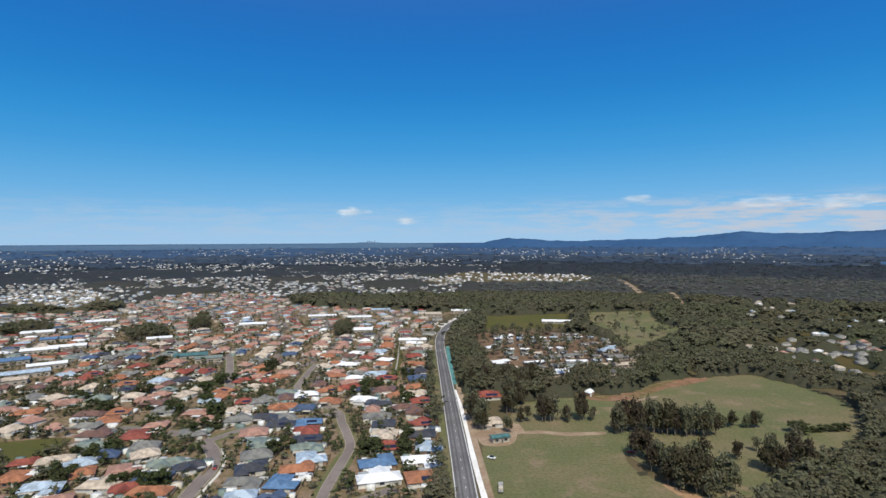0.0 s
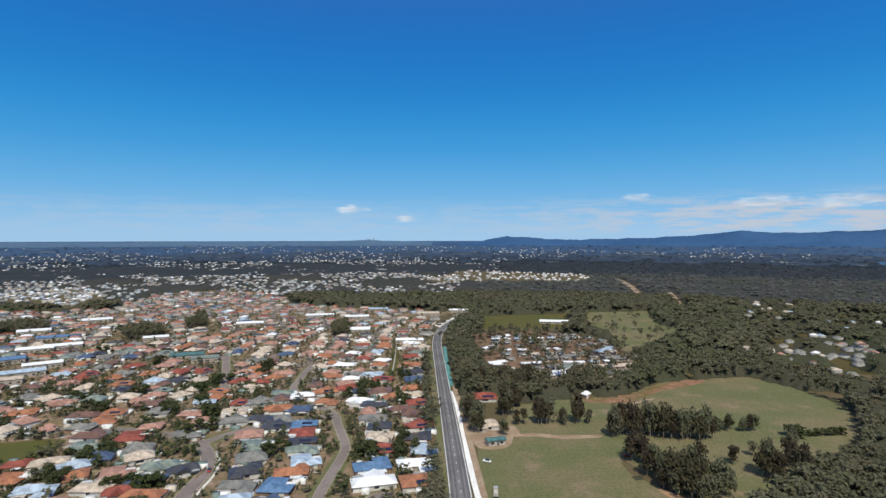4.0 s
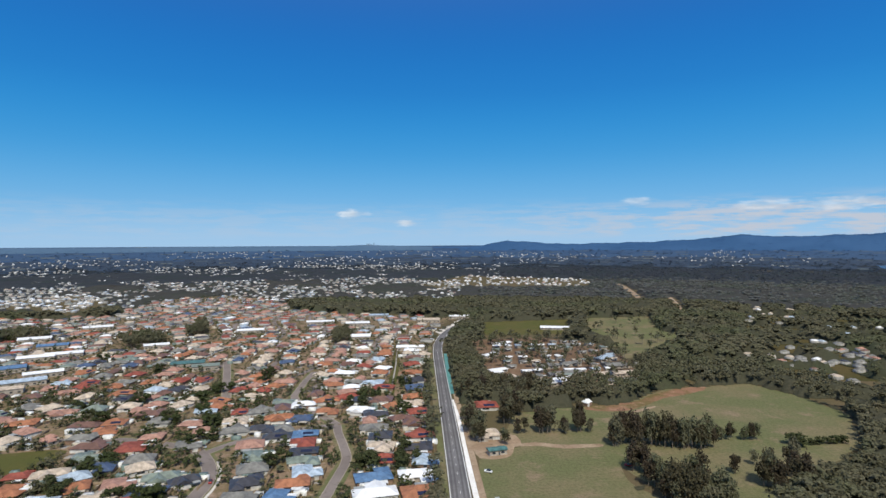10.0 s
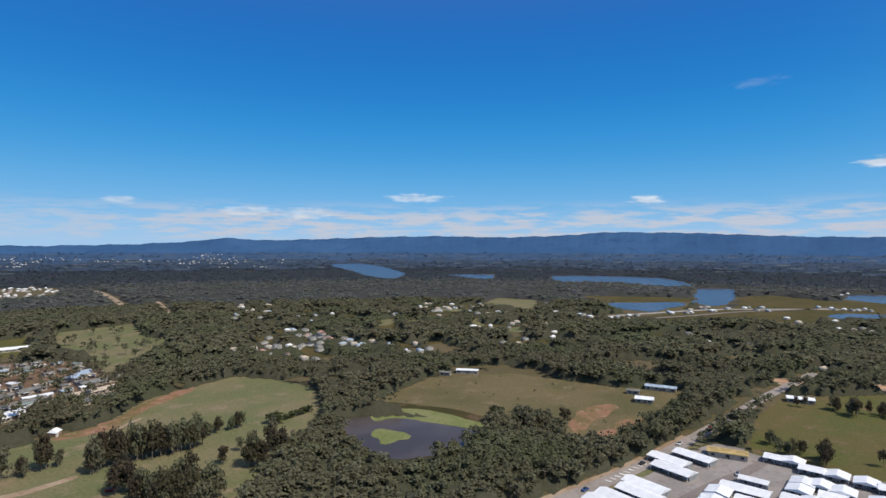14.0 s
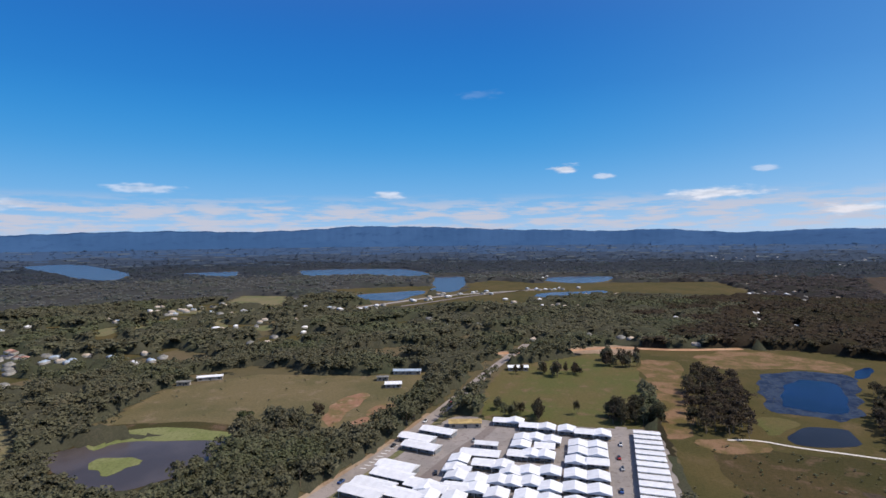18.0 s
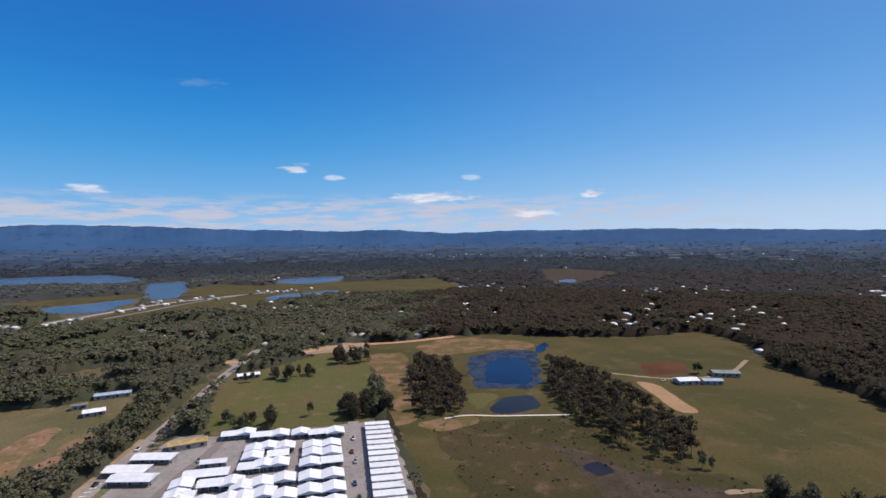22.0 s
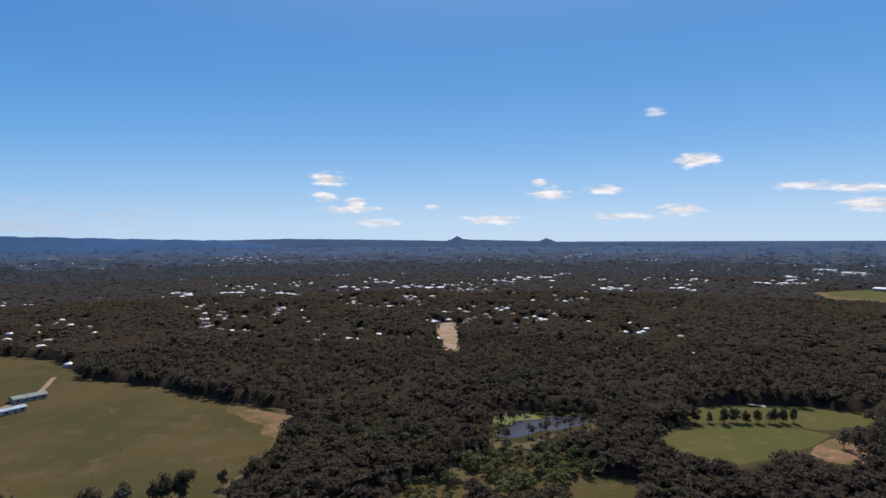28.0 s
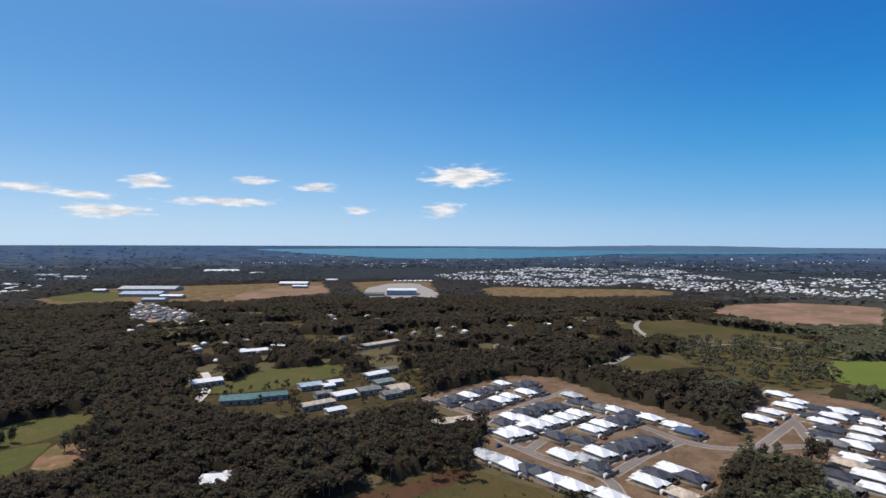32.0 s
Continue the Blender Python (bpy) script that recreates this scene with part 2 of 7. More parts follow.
ROOF = dict(w=(0.82, 0.82, 0.82), c=(0.52, 0.43, 0.34), o=(0.35, 0.150, 0.082), r=(0.27, 0.076, 0.055), b=(0.170, 0.092, 0.066), p=(0.38, 0.215, 0.165), d=(0.055, 0.055, 0.064),
            g=(0.20, 0.195, 0.18), l=(0.40, 0.48, 0.56), b2=(0.11, 0.20, 0.34), n=(0.07, 0.10, 0.17), e=(0.20, 0.235, 0.195), t=(0.075, 0.165, 0.155), y=(0.46, 0.33, 0.14), a=(0.50, 0.51, 0.52))
ROOF_WORDS = dict(w="white metal", c="cream tiled", o="terracotta tiled", r="deep red tiled", b="brown tiled", p="faded pink tiled", d="charcoal metal", g="weathered grey tiled",
                  l="pale blue-grey metal", b2="bright blue metal", n="navy blue metal", e="sage green metal", t="teal green metal", y="tan bare timber", a="pale ash metal")


def roof_mat(key):
    return paint("roof " + key, ROOF[key], rough=0.42 if key in "wdlb2neta" else 0.8, ribs=1.6, mottle=0.12 if key == "w" else 0.32)


BRICK = [paint("wall brick", (0.27, 0.18, 0.13), 0.9), paint("wall render", (0.42, 0.37, 0.31), 0.9), paint("wall pale", (0.66, 0.64, 0.60), 0.85)]
GLASS = paint("window glass", (0.03, 0.04, 0.05), 0.08, mottle=0.1)
DOOR = paint("garage door paint", (0.55, 0.54, 0.5), 0.5)
PANEL = paint("solar cells", (0.015, 0.02, 0.05), 0.12, mottle=0.1)
BARK = paint("bark", (0.22, 0.18, 0.14), 0.95)
TIMBER = paint("fence timber", (0.24, 0.18, 0.12), 0.9)
CONCRETE = paint("concrete", (0.34, 0.31, 0.28), 0.9, mottle=0.15)
ASPHALT = soil("asphalt", (0.140, 0.134, 0.136), (0.183, 0.177, 0.180), (0.122, 0.116, 0.118), 0.03, 0.3, grain=0.1)
STREET = soil("street asphalt", (0.190, 0.160, 0.146), (0.232, 0.196, 0.178), (0.15, 0.128, 0.118), 0.03, 0.3, grain=0.1)
DUSTY_ROAD = soil("dusty worn asphalt", (0.250, 0.220, 0.198), (0.305, 0.262, 0.236), (0.195, 0.171, 0.155), 0.04, 0.3, grain=0.1)
LINE = paint("road paint", (0.75, 0.75, 0.72), 0.7)
GRAVEL = soil("pale gravel", (0.578, 0.525, 0.462), (0.651, 0.609, 0.546), (0.399, 0.336, 0.273), 0.05, 0.4, grain=0.2)
CHALK = soil("white road gravel", (0.819, 0.798, 0.766), (0.735, 0.704, 0.662), (0.525, 0.473, 0.420), 0.1, 0.5, grain=0.1)
ESTATE_STONE = soil("estate kerb concrete", (0.317, 0.268, 0.223), (0.378, 0.323, 0.273), (0.220, 0.177, 0.143), 0.05, 0.4, grain=0.2)
TRACK = soil("tyre-darkened asphalt", (0.104, 0.100, 0.104), (0.128, 0.122, 0.124), (0.091, 0.085, 0.087), 0.03, 0.3, grain=0.1)
DIRT = soil("bare red dirt", (0.415, 0.232, 0.136), (0.512, 0.317, 0.198), (0.268, 0.159, 0.099), 0.04, 0.2, grain=0.3)
SAND = soil("pale dirt", (0.287, 0.201, 0.136), (0.366, 0.275, 0.192), (0.195, 0.140, 0.089), 0.05, 0.16, grain=0.3)
ORANGE = soil("bare orange dirt", (0.320, 0.195, 0.105), (0.370, 0.235, 0.140), (0.240, 0.150, 0.080), 0.05, 0.2, grain=0.2)
DIRT_MIX = soil("eroded red soil", (0.268, 0.146, 0.093), (0.146, 0.116, 0.050), (0.366, 0.232, 0.155), 0.05, 0.13, grain=0.5)
PINK_EARTH = soil("graded pink earth", (0.281, 0.165, 0.122), (0.183, 0.128, 0.074), (0.366, 0.244, 0.192), 0.012, 0.03, grain=0.4)
MUD = soil("dark creek mud", (0.062, 0.044, 0.033), (0.085, 0.061, 0.046), (0.037, 0.031, 0.022), 0.06, 0.2, grain=0.8)
WORN = soil("worn dirt pasture", (0.116, 0.091, 0.035), (0.232, 0.140, 0.084), (0.183, 0.110, 0.062), 0.05, 0.12, grain=0.5)
CRUSHED = soil("estate lot soil", (0.156, 0.098, 0.062), (0.213, 0.140, 0.094), (0.081, 0.061, 0.033), 0.05, 0.12, grain=0.5)
FLOOR = soil("forest floor", (0.107, 0.088, 0.047), (0.128, 0.098, 0.057), (0.079, 0.071, 0.035), grain=0.3)
PASTURE = soil("green pasture", (0.140, 0.146, 0.068), (0.190, 0.162, 0.090), (0.255, 0.190, 0.125), 0.016, 0.05, grain=0.7)
DRY = soil("dry pasture", (0.098, 0.075, 0.031), (0.070, 0.062, 0.024), (0.127, 0.092, 0.048), 0.012, 0.05)
TAN = soil("tan dry pasture", (0.155, 0.122, 0.064), (0.112, 0.098, 0.048), (0.200, 0.150, 0.095), 0.014, 0.06)
MEADOW = soil("rough green meadow", (0.100, 0.102, 0.036), (0.122, 0.100, 0.042), (0.174, 0.119, 0.072), 0.02, 0.07)
YARD_DUST = soil("dusty building ground", (0.246, 0.220, 0.203), (0.295, 0.262, 0.244), (0.172, 0.138, 0.113), 0.06, 0.3, grain=0.2)
SCRUB = soil("swampy rough grass", (0.073, 0.054, 0.025), (0.052, 0.047, 0.019), (0.140, 0.089, 0.060), grain=0.8)
LAWN = soil("mown park grass", (0.087, 0.091, 0.029), (0.108, 0.094, 0.035), (0.147, 0.111, 0.055), grain=0.4)
BRIGHT = soil("bright crop grass", (0.112, 0.156, 0.030), (0.134, 0.159, 0.037), (0.159, 0.152, 0.056), grain=0.3)
GARDENS = soil("suburban yards", (0.165, 0.130, 0.069), (0.259, 0.181, 0.124), (0.352, 0.257, 0.194), 0.06, 0.16)
PLOUGH = soil("ploughed soil", (0.095, 0.038, 0.021), (0.116, 0.049, 0.029), (0.073, 0.032, 0.017), grain=0.3)
WET_SOIL = soil("dark tilled soil", (0.076, 0.039, 0.022), (0.095, 0.051, 0.030), (0.061, 0.032, 0.019), grain=0.3)
LILY = soil("pond weed", (0.165, 0.183, 0.068), (0.207, 0.213, 0.093), (0.122, 0.128, 0.050), 0.05, 0.3)
POND = water("brown pond water", (0.055, 0.046, 0.044), 0.3, 0.25, 0.2)
BLUE = water("blue dam water", (0.003, 0.009, 0.040), 0.22, 0.25, 0.13)
LAKE = water("lake water", (0.050, 0.050, 0.062), 0.25, 0.3, 0.36)
DARK_WATER = water("dark dam water", (0.014, 0.014, 0.018), 0.3, 0.4, 0.10)
SEA = water("bay water", (0.045, 0.135, 0.175), 0.35, 0.3)
GUM = leaves("gum leaves", (0.116, 0.111, 0.068), (0.171, 0.163, 0.100), (0.183, 0.150, 0.098))
# Understorey leaves hold the shade under the crowns in their darker colour.
SHADED_SHRUB = leaves("undergrowth with shade in its colour", (0.077, 0.076, 0.050), (0.107, 0.105, 0.070), (0.115, 0.101, 0.069))
GUM_PALE = leaves("pale gum leaves", (0.139, 0.133, 0.085), (0.195, 0.185, 0.118), (0.199, 0.165, 0.108))
GARDEN = leaves("garden leaves", (0.060, 0.071, 0.033), (0.106, 0.113, 0.052), (0.094, 0.089, 0.046))
WATTLE = leaves("wattle leaves", (0.105, 0.118, 0.050), (0.170, 0.180, 0.078), (0.150, 0.150, 0.070))
# Brown southern foliage, also darkened in colour for trees seen against the sun.
GUM_BROWN = leaves("brownish gum leaves", (0.082, 0.065, 0.046), (0.118, 0.092, 0.066), (0.133, 0.091, 0.068), thin=0.4)
# Brown understorey, likewise darkened in colour for shade.
SHADED_SHRUB_BROWN = leaves("brownish undergrowth with shade in its colour", (0.054, 0.042, 0.028), (0.075, 0.059, 0.041), (0.082, 0.056, 0.041), thin=0.36)
GUM_OLIVE = leaves("olive gum leaves", (0.098, 0.085, 0.053), (0.136, 0.115, 0.074), (0.141, 0.103, 0.070), thin=0.4)
# Distance haze is put into the far canopy colours, paler and bluer.
HAZED_FAR_WOOD = leaves("distant canopy, hazed in colour", (0.202, 0.205, 0.188), (0.251, 0.253, 0.232), (0.227, 0.228, 0.217), 0.03, 0.62)
# Far undergrowth: shade and distance haze are both put into its colour.
FAR_SHADED_SHRUB = leaves("distant undergrowth, shaded and hazed in colour", (0.073, 0.072, 0.068), (0.090, 0.091, 0.085), (0.080, 0.078, 0.078), 0.03, 0.3)
# Southern far woods: hazed, and darkened in colour as if backlit.
HAZED_FAR_BROWN = leaves("brownish distant canopy, hazed in colour", (0.118, 0.100, 0.097), (0.147, 0.125, 0.121), (0.133, 0.113, 0.114), 0.03, 0.55)
# The brown far undergrowth carries the same painted shade and haze.
FAR_SHADED_SHRUB_BROWN = leaves("brownish distant undergrowth, shaded and hazed in colour", (0.047, 0.043, 0.040), (0.058, 0.054, 0.051), (0.051, 0.046, 0.046), 0.03, 0.3)
# Haze grows with range: more blue in the next two leaf colours.
MID_HAZE = leaves("hazy distant canopy, hazed in colour", (0.100, 0.113, 0.134), (0.121, 0.136, 0.161), (0.108, 0.122, 0.152), 0.02, 0.62)
HAZY_WOOD = leaves("remote canopy with haze in its colour", (0.111, 0.146, 0.206), (0.126, 0.167, 0.227), (0.114, 0.158, 0.223), 0.01, 0.72)
# Distance haze is put into the blue base colour of the ranges.
RANGE_HAZE = soil("haze-blue wooded ranges", (0.035, 0.086, 0.180), (0.042, 0.098, 0.200), (0.027, 0.068, 0.150), 0.002, 0.01, grain=0.2)
# Plain colours hold distance haze, bluer from one ring to the next.
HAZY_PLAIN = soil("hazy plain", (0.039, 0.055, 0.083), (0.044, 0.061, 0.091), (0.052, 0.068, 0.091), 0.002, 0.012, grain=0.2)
HAZE_BLUE_PLAIN = soil("haze-blue remote plain", (0.041, 0.075, 0.138), (0.047, 0.083, 0.146), (0.052, 0.085, 0.140), 0.0015, 0.01, grain=0.1)
DIM_HAZED_PLAIN = soil("dim hazed wooded plain", (0.026, 0.032, 0.040), (0.031, 0.037, 0.045), (0.040, 0.043, 0.049), 0.004, 0.02, grain=0.3)
HAZY_FIELD = soil("haze-pale remote fields", (0.098, 0.114, 0.120), (0.081, 0.101, 0.114), (0.130, 0.137, 0.130), 0.004, 0.02, grain=0.2)
DAM_WEED = soil("dull water weed", (0.037, 0.056, 0.097), (0.014, 0.027, 0.063), (0.088, 0.099, 0.097), 0.09, 0.35, grain=0.3)
# Remote ranges: paler or bluer again, as haze in the base colour.
RANGE_HAZE_PALE = soil("haze-pale far ranges", (0.075, 0.130, 0.200), (0.085, 0.140, 0.210), (0.065, 0.115, 0.180), 0.002, 0.01, grain=0.1)
RANGE_HAZE_MID = soil("haze-blue far hills", (0.038, 0.070, 0.130), (0.043, 0.076, 0.138), (0.034, 0.063, 0.120), 0.002, 0.01, grain=0.1)


# ---- mesh helpers ----
def bowl(r):
    """The land is flat about the camera and climbs slowly towards the far ranges."""
    return np.maximum(np.asarray(r, float) - 2200.0, 0.0) ** 2 * 1.3e-5


def ground_z(x, y):
    return bowl(np.hypot(x, y))


def quick_mesh(name, verts, faces, mats=(), slots=None, smooth=False):
    """A mesh from numpy arrays; all faces have the same number of corners."""
    me = bpy.data.meshes.new(name)
    verts, faces = np.asarray(verts, np.float32), np.asarray(faces, np.int32)
    k = faces.shape[1]
    me.vertices.add(len(verts))
    me.vertices.foreach_set("co", verts.ravel())
    me.loops.add(faces.size)
    me.loops.foreach_set("vertex_index", faces.ravel())
    me.polygons.add(len(faces))
    me.polygons.foreach_set("loop_start", np.arange(0, faces.size, k, dtype=np.int32))
    if slots is not None:
        me.polygons.foreach_set("material_index", np.asarray(slots, np.int32))
    for m in mats:
        me.materials.append(m)
    me.update(calc_edges=True)
    if smooth:
        me.shade_smooth()
    return me


def bm_mesh(name, bm, mat):
    me = bpy.data.meshes.new(name)
    bm.normal_update()
    bm.to_mesh(me)
    bm.free()
    me.materials.append(mat)
    return me


def part(name, data, mat, parent, label="", at=None):
    """Links a bmesh or mesh as one mesh object under a thing or a part."""
    me = bm_mesh(name, data, mat) if isinstance(data, bmesh.types.BMesh) else data
    ob = new(name, me)
    ob.parent = parent
    if at is not None:
        ob.matrix_basis = at
    return tagged(ob, label)


def box(sx, sy, sz, x=0.0, y=0.0, z=0.0, bm=None, bevel=0.0):
    """A block that stands on z, centred on x, y."""
    bm = bm or bmesh.new()
    made = bmesh.ops.create_cube(bm, size=1.0, matrix=Matrix.Translation((x, y, z + sz / 2)) @ Matrix.Diagonal((sx, sy, sz, 1)))
    if bevel:
        edges = list({e for v in made["verts"] for e in v.link_edges})
        bmesh.ops.bevel(bm, geom=edges, offset=bevel, segments=1, affect="EDGES")
    return bm


def inside(px, py, poly):
    """Which points lie in the outline."""
    px, py = np.asarray(px, float), np.asarray(py, float)
    hit = np.zeros(px.shape, bool)
    for (x0, y0), (x1, y1) in zip(poly, poly[1:] + poly[:1]):
        if y0 != y1:
            hit ^= ((y0 > py) != (y1 > py)) & (px < (x1 - x0) * (py - y0) / (y1 - y0) + x0)
    return hit


def wander(x, y, scale, seed=0.0):
    """Smooth, cheap unevenness between -1 and 1."""
    x, y = np.asarray(x) / scale, np.asarray(y) / scale
    return (np.sin(1.3 * x + 2.1 * y + seed) + np.sin(-2.3 * x + 0.9 * y + 1.7 * seed) + np.sin(3.1 * x + 3.7 * y + 0.6 + seed) * 0.6 + np.sin(5.3 * x - 4.1 * y + seed * 2.2) * 0.4) / 3.0


def patch(name, outline, lift, mat, label, category, rough=1.5, step=6.0):
    """A stretch of ground cover with an uneven rim, lying on the ground sheet."""
    rim = []
    for (x0, y0), (x1, y1) in zip(outline, outline[1:] + outline[:1]):
        n = max(1, int(math.hypot(x1 - x0, y1 - y0) / step))
        for i in range(n):
            rim.append((x0 + (x1 - x0) * i / n, y0 + (y1 - y0) * i / n))
    p = np.array(rim)
    for _ in range(2):
        p = (np.roll(p, 1, 0) + 2 * p + np.roll(p, -1, 0)) / 4
    p[:, 0] += wander(p[:, 0], p[:, 1], step * 2.2, 1.0) * rough
    p[:, 1] += wander(p[:, 0], p[:, 1], step * 2.2, 5.0) * rough
    bm = bmesh.new()
    vs = [bm.verts.new((x, y, float(ground_z(x, y)) + lift)) for x, y in p]
    face = bm.faces.new(vs)
    bm.normal_update()
    if face.normal.z < 0:
        face.normal_flip()
    bmesh.ops.triangulate(bm, faces=[face])
    ob = new(name, bm_mesh(name, bm, mat))
    return tagged(ob, label, category, kind="structure")


def strip(name, line, width, lift, mat, label, category, kind="structure", smooth=2):
    """A road or track along a line; width may be one number or one for each point."""
    pts = np.array(line, float)
    widths = np.full(len(pts), width, float) if np.isscalar(width) else np.array(width, float)
    for _ in range(smooth):
        mids = np.empty((len(pts) * 2 - 2, 2))
        mids[0::2], mids[1::2] = pts[:-1] * 0.75 + pts[1:] * 0.25, pts[:-1] * 0.25 + pts[1:] * 0.75
        wide = np.empty(len(mids))
        wide[0::2], wide[1::2] = widths[:-1] * 0.75 + widths[1:] * 0.25, widths[:-1] * 0.25 + widths[1:] * 0.75
        pts, widths = np.vstack((pts[:1], mids, pts[-1:])), np.concatenate((widths[:1], wide, widths[-1:]))
    along = np.gradient(pts, axis=0)
    along /= np.linalg.norm(along, axis=1)[:, None] + 1e-9
    side = np.stack((-along[:, 1], along[:, 0]), 1) * widths[:, None] / 2
    both = np.empty((len(pts) * 2, 3))
    both[0::2, :2], both[1::2, :2] = pts + side, pts - side
    both[:, 2] = ground_z(both[:, 0], both[:, 1]) + lift
    i = np.arange(len(pts) - 1) * 2
    faces = np.stack((i, i + 1, i + 3, i + 2), 1)
    return tagged(new(name, quick_mesh(name, both, faces, [mat])), label, category, kind=kind)


# ---- the land ----
def build_ground():
    radii = np.concatenate((np.linspace(0, 2200, 12), np.linspace(2260, 4950, 62)))
    turns = np.linspace(0, 2 * np.pi, 361)[:-1]
    r, a = np.meshgrid(radii[1:], turns, indexing="ij")
    x, y = r * np.cos(a), r * np.sin(a)
    verts = np.vstack(([[0, 0, 0]], np.stack((x, y, bowl(r)), -1).reshape(-1, 3)))
    m = len(turns)
    quads = [(1 + i * m + j, 1 + (i + 1) * m + j, 1 + (i + 1) * m + (j + 1) % m, 1 + i * m + (j + 1) % m) for i in range(len(radii) - 2) for j in range(m)]
    first = [(0, 1 + j, 1 + (j + 1) % m) for j in range(m)]
    me = bpy.data.meshes.new("ground")
    me.from_pydata(verts.tolist(), [], first + quads)
    for m in (FLOOR, DIM_HAZED_PLAIN, HAZY_PLAIN, HAZE_BLUE_PLAIN, HAZY_FIELD):
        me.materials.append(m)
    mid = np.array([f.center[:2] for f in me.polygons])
    # The haze-coloured plains follow in ragged steps with distance.
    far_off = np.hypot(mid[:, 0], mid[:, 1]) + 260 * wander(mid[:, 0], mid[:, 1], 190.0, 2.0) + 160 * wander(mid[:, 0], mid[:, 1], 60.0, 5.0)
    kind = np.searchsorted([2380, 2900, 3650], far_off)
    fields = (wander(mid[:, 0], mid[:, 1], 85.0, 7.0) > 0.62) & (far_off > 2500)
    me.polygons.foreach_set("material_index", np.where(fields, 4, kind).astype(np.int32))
    tagged(new("ground", me), "brown-green leaf-littered bushland floor, coloured with haze towards the horizon", "ground", kind="structure")


build_ground()

# outlines in plan
SUBURB = [(-8, 215), (-12, 400), (-20, 640), (-8, 800), (43, 923), (-4, 888), (-80, 920), (-179, 947), (-259, 992), (-377, 1209), (-506, 1283), (-593, 1194), (-576, 1032), (-544, 908), (-713, 886), (-752, 868), (-420, 470), (-290, 215)]
FRONT_PADDOCK = [(21, 311), (52, 330), (74, 324), (101, 328), (97, 297), (95, 272), (106, 256), (112, 243), (116, 190), (20, 180)]
BIG_PADDOCK = [(41, 334), (47, 387), (93, 404), (131, 407), (183, 452), (262, 468), (279, 428), (285, 384), (250, 326), (220, 304), (186, 285), (139, 243), (112, 243), (97, 300), (55, 330)]
RED_BANK = [(100, 402), (111, 408), (128, 408), (150, 419), (166, 436), (196, 454), (222, 464), (215, 446), (196, 438), (165, 421), (148, 403), (126, 391), (110, 394)]
SPORT_FIELD = [(64, 838), (200, 866), (160, 726), (55, 720)]
FAR_PADDOCK = [(230, 879), (336, 896), (301, 772), (308, 707), (252, 639), (187, 560), (209, 680), (200, 749)]
HOME_PARK = [(38, 685), (126, 704), (186, 660), (195, 520), (150, 466), (80, 449), (43, 500)]
POND_FIELD = [(285, 317), (308, 316), (373, 332), (434, 288), (450, 190), (475, 148), (444, 128), (394, 127), (315, 137), (306, 162), (296, 197), (301, 217), (300, 267)]
CUTTING = [(337, 190), (406, 194), (405, 174), (383, 141), (335, 137), (306, 140), (319, 170)]
BROWN_POND = [(241, 302), (261, 288), (287, 256), (291, 215), (272, 198), (236, 206), (216, 220), (217, 244)]
WEED_RIM = [(259, 287), (276, 292), (291, 283), (300, 266), (301, 240), (299, 215), (290, 210), (284, 227), (278, 246), (274, 267), (267, 278), (250, 273)]
WEED_ISLE = [(245, 268), (250, 260), (256, 245), (251, 239), (237, 235), (230, 241), (233, 253)]
HOUSE_FIELD = [(427, 83), (500, 79), (541, 41), (595, -10), (557, -40), (411, -32), (358, -26), (355, 73)]
VILLAGE = [(362, 92), (360, -38), (200, -34), (200, 128), (300, 110)]
FARM = [(612, 25), (618, -49), (628, -110), (636, -206), (600, -259), (573, -350), (582, -444), (493, -434), (411, -382), (328, -371), (254, -349), (188, -338), (173, -273), (169, -231), (158, -205), (141, -150), (200, -40), (349, -40), (480, -45)]
SWAMP = [(300, -60), (345, -60), (335, -150), (270, -165), (180, -215), (150, -190), (190, -110), (230, -60)]
BLUE_DAM = [(487, -142), (513, -162), (507, -186), (456, -174), (423, -162), (414, -148), (430, -123)]
SMALL_DAM = [(359, -102), (378, -114), (390, -131), (387, -149), (355, -141), (351, -124), (350, -106)]
CREEK = [(266, -124), (262, -135), (238, -138), (216, -150), (210, -181), (186, -188), (165, -216), (154, -205), (179, -177), (199, -143), (212, -119), (235, -117)]
BROWN_YARD = [(456, -279), (452, -320), (413, -300), (414, -258)]
DIRT_YARD = [(404, -240), (388, -253), (317, -237), (322, -224)]
OVAL = [(-41, -341), (-54, -358), (-83, -370), (-107, -376), (-130, -370), (-147, -368), (-125, -341), (-106, -328), (-88, -312), (-78, -304), (-60, -310), (-48, -320)]
PARK_LAWN = [(-63, -392), (-89, -413), (-117, -422), (-143, -424), (-188, -415), (-183, -397), (-149, -372), (-132, -375), (-108, -379), (-73, -371), (-62, -377)]
OVAL_DIRT = [(-116, -332), (-130, -345), (-147, -364), (-151, -350), (-154, -340), (-143, -317), (-131, -315), (-120, -323)]
LAGOON = [(56, -329), (43, -336), (36, -360), (25, -354), (14, -367), (-11, -370), (-8, -354), (11, -345), (24, -333), (40, -319), (53, -318)]
MARSH = [(61, -343), (57, -373), (26, -372), (15, -376), (-15, -380), (-13, -350), (11, -337), (23, -324), (39, -312), (55, -312)]
SCRUB_BLOCK = [(70, -279), (40, -298), (10, -304), (-8, -282), (4, -266), (36, -240), (50, -262), (66, -268)]
SANDY_BLOCK = [(120, -556), (139, -556), (160, -640), (196, -742), (168, -765), (146, -680)]
BUSH_GLADE = [(88, -243), (67, -260), (53, -248), (51, -227), (81, -221)]
GLADE = [(10, -263), (-7, -277), (-25, -277), (-28, -266), (-17, -245), (9, -239)]
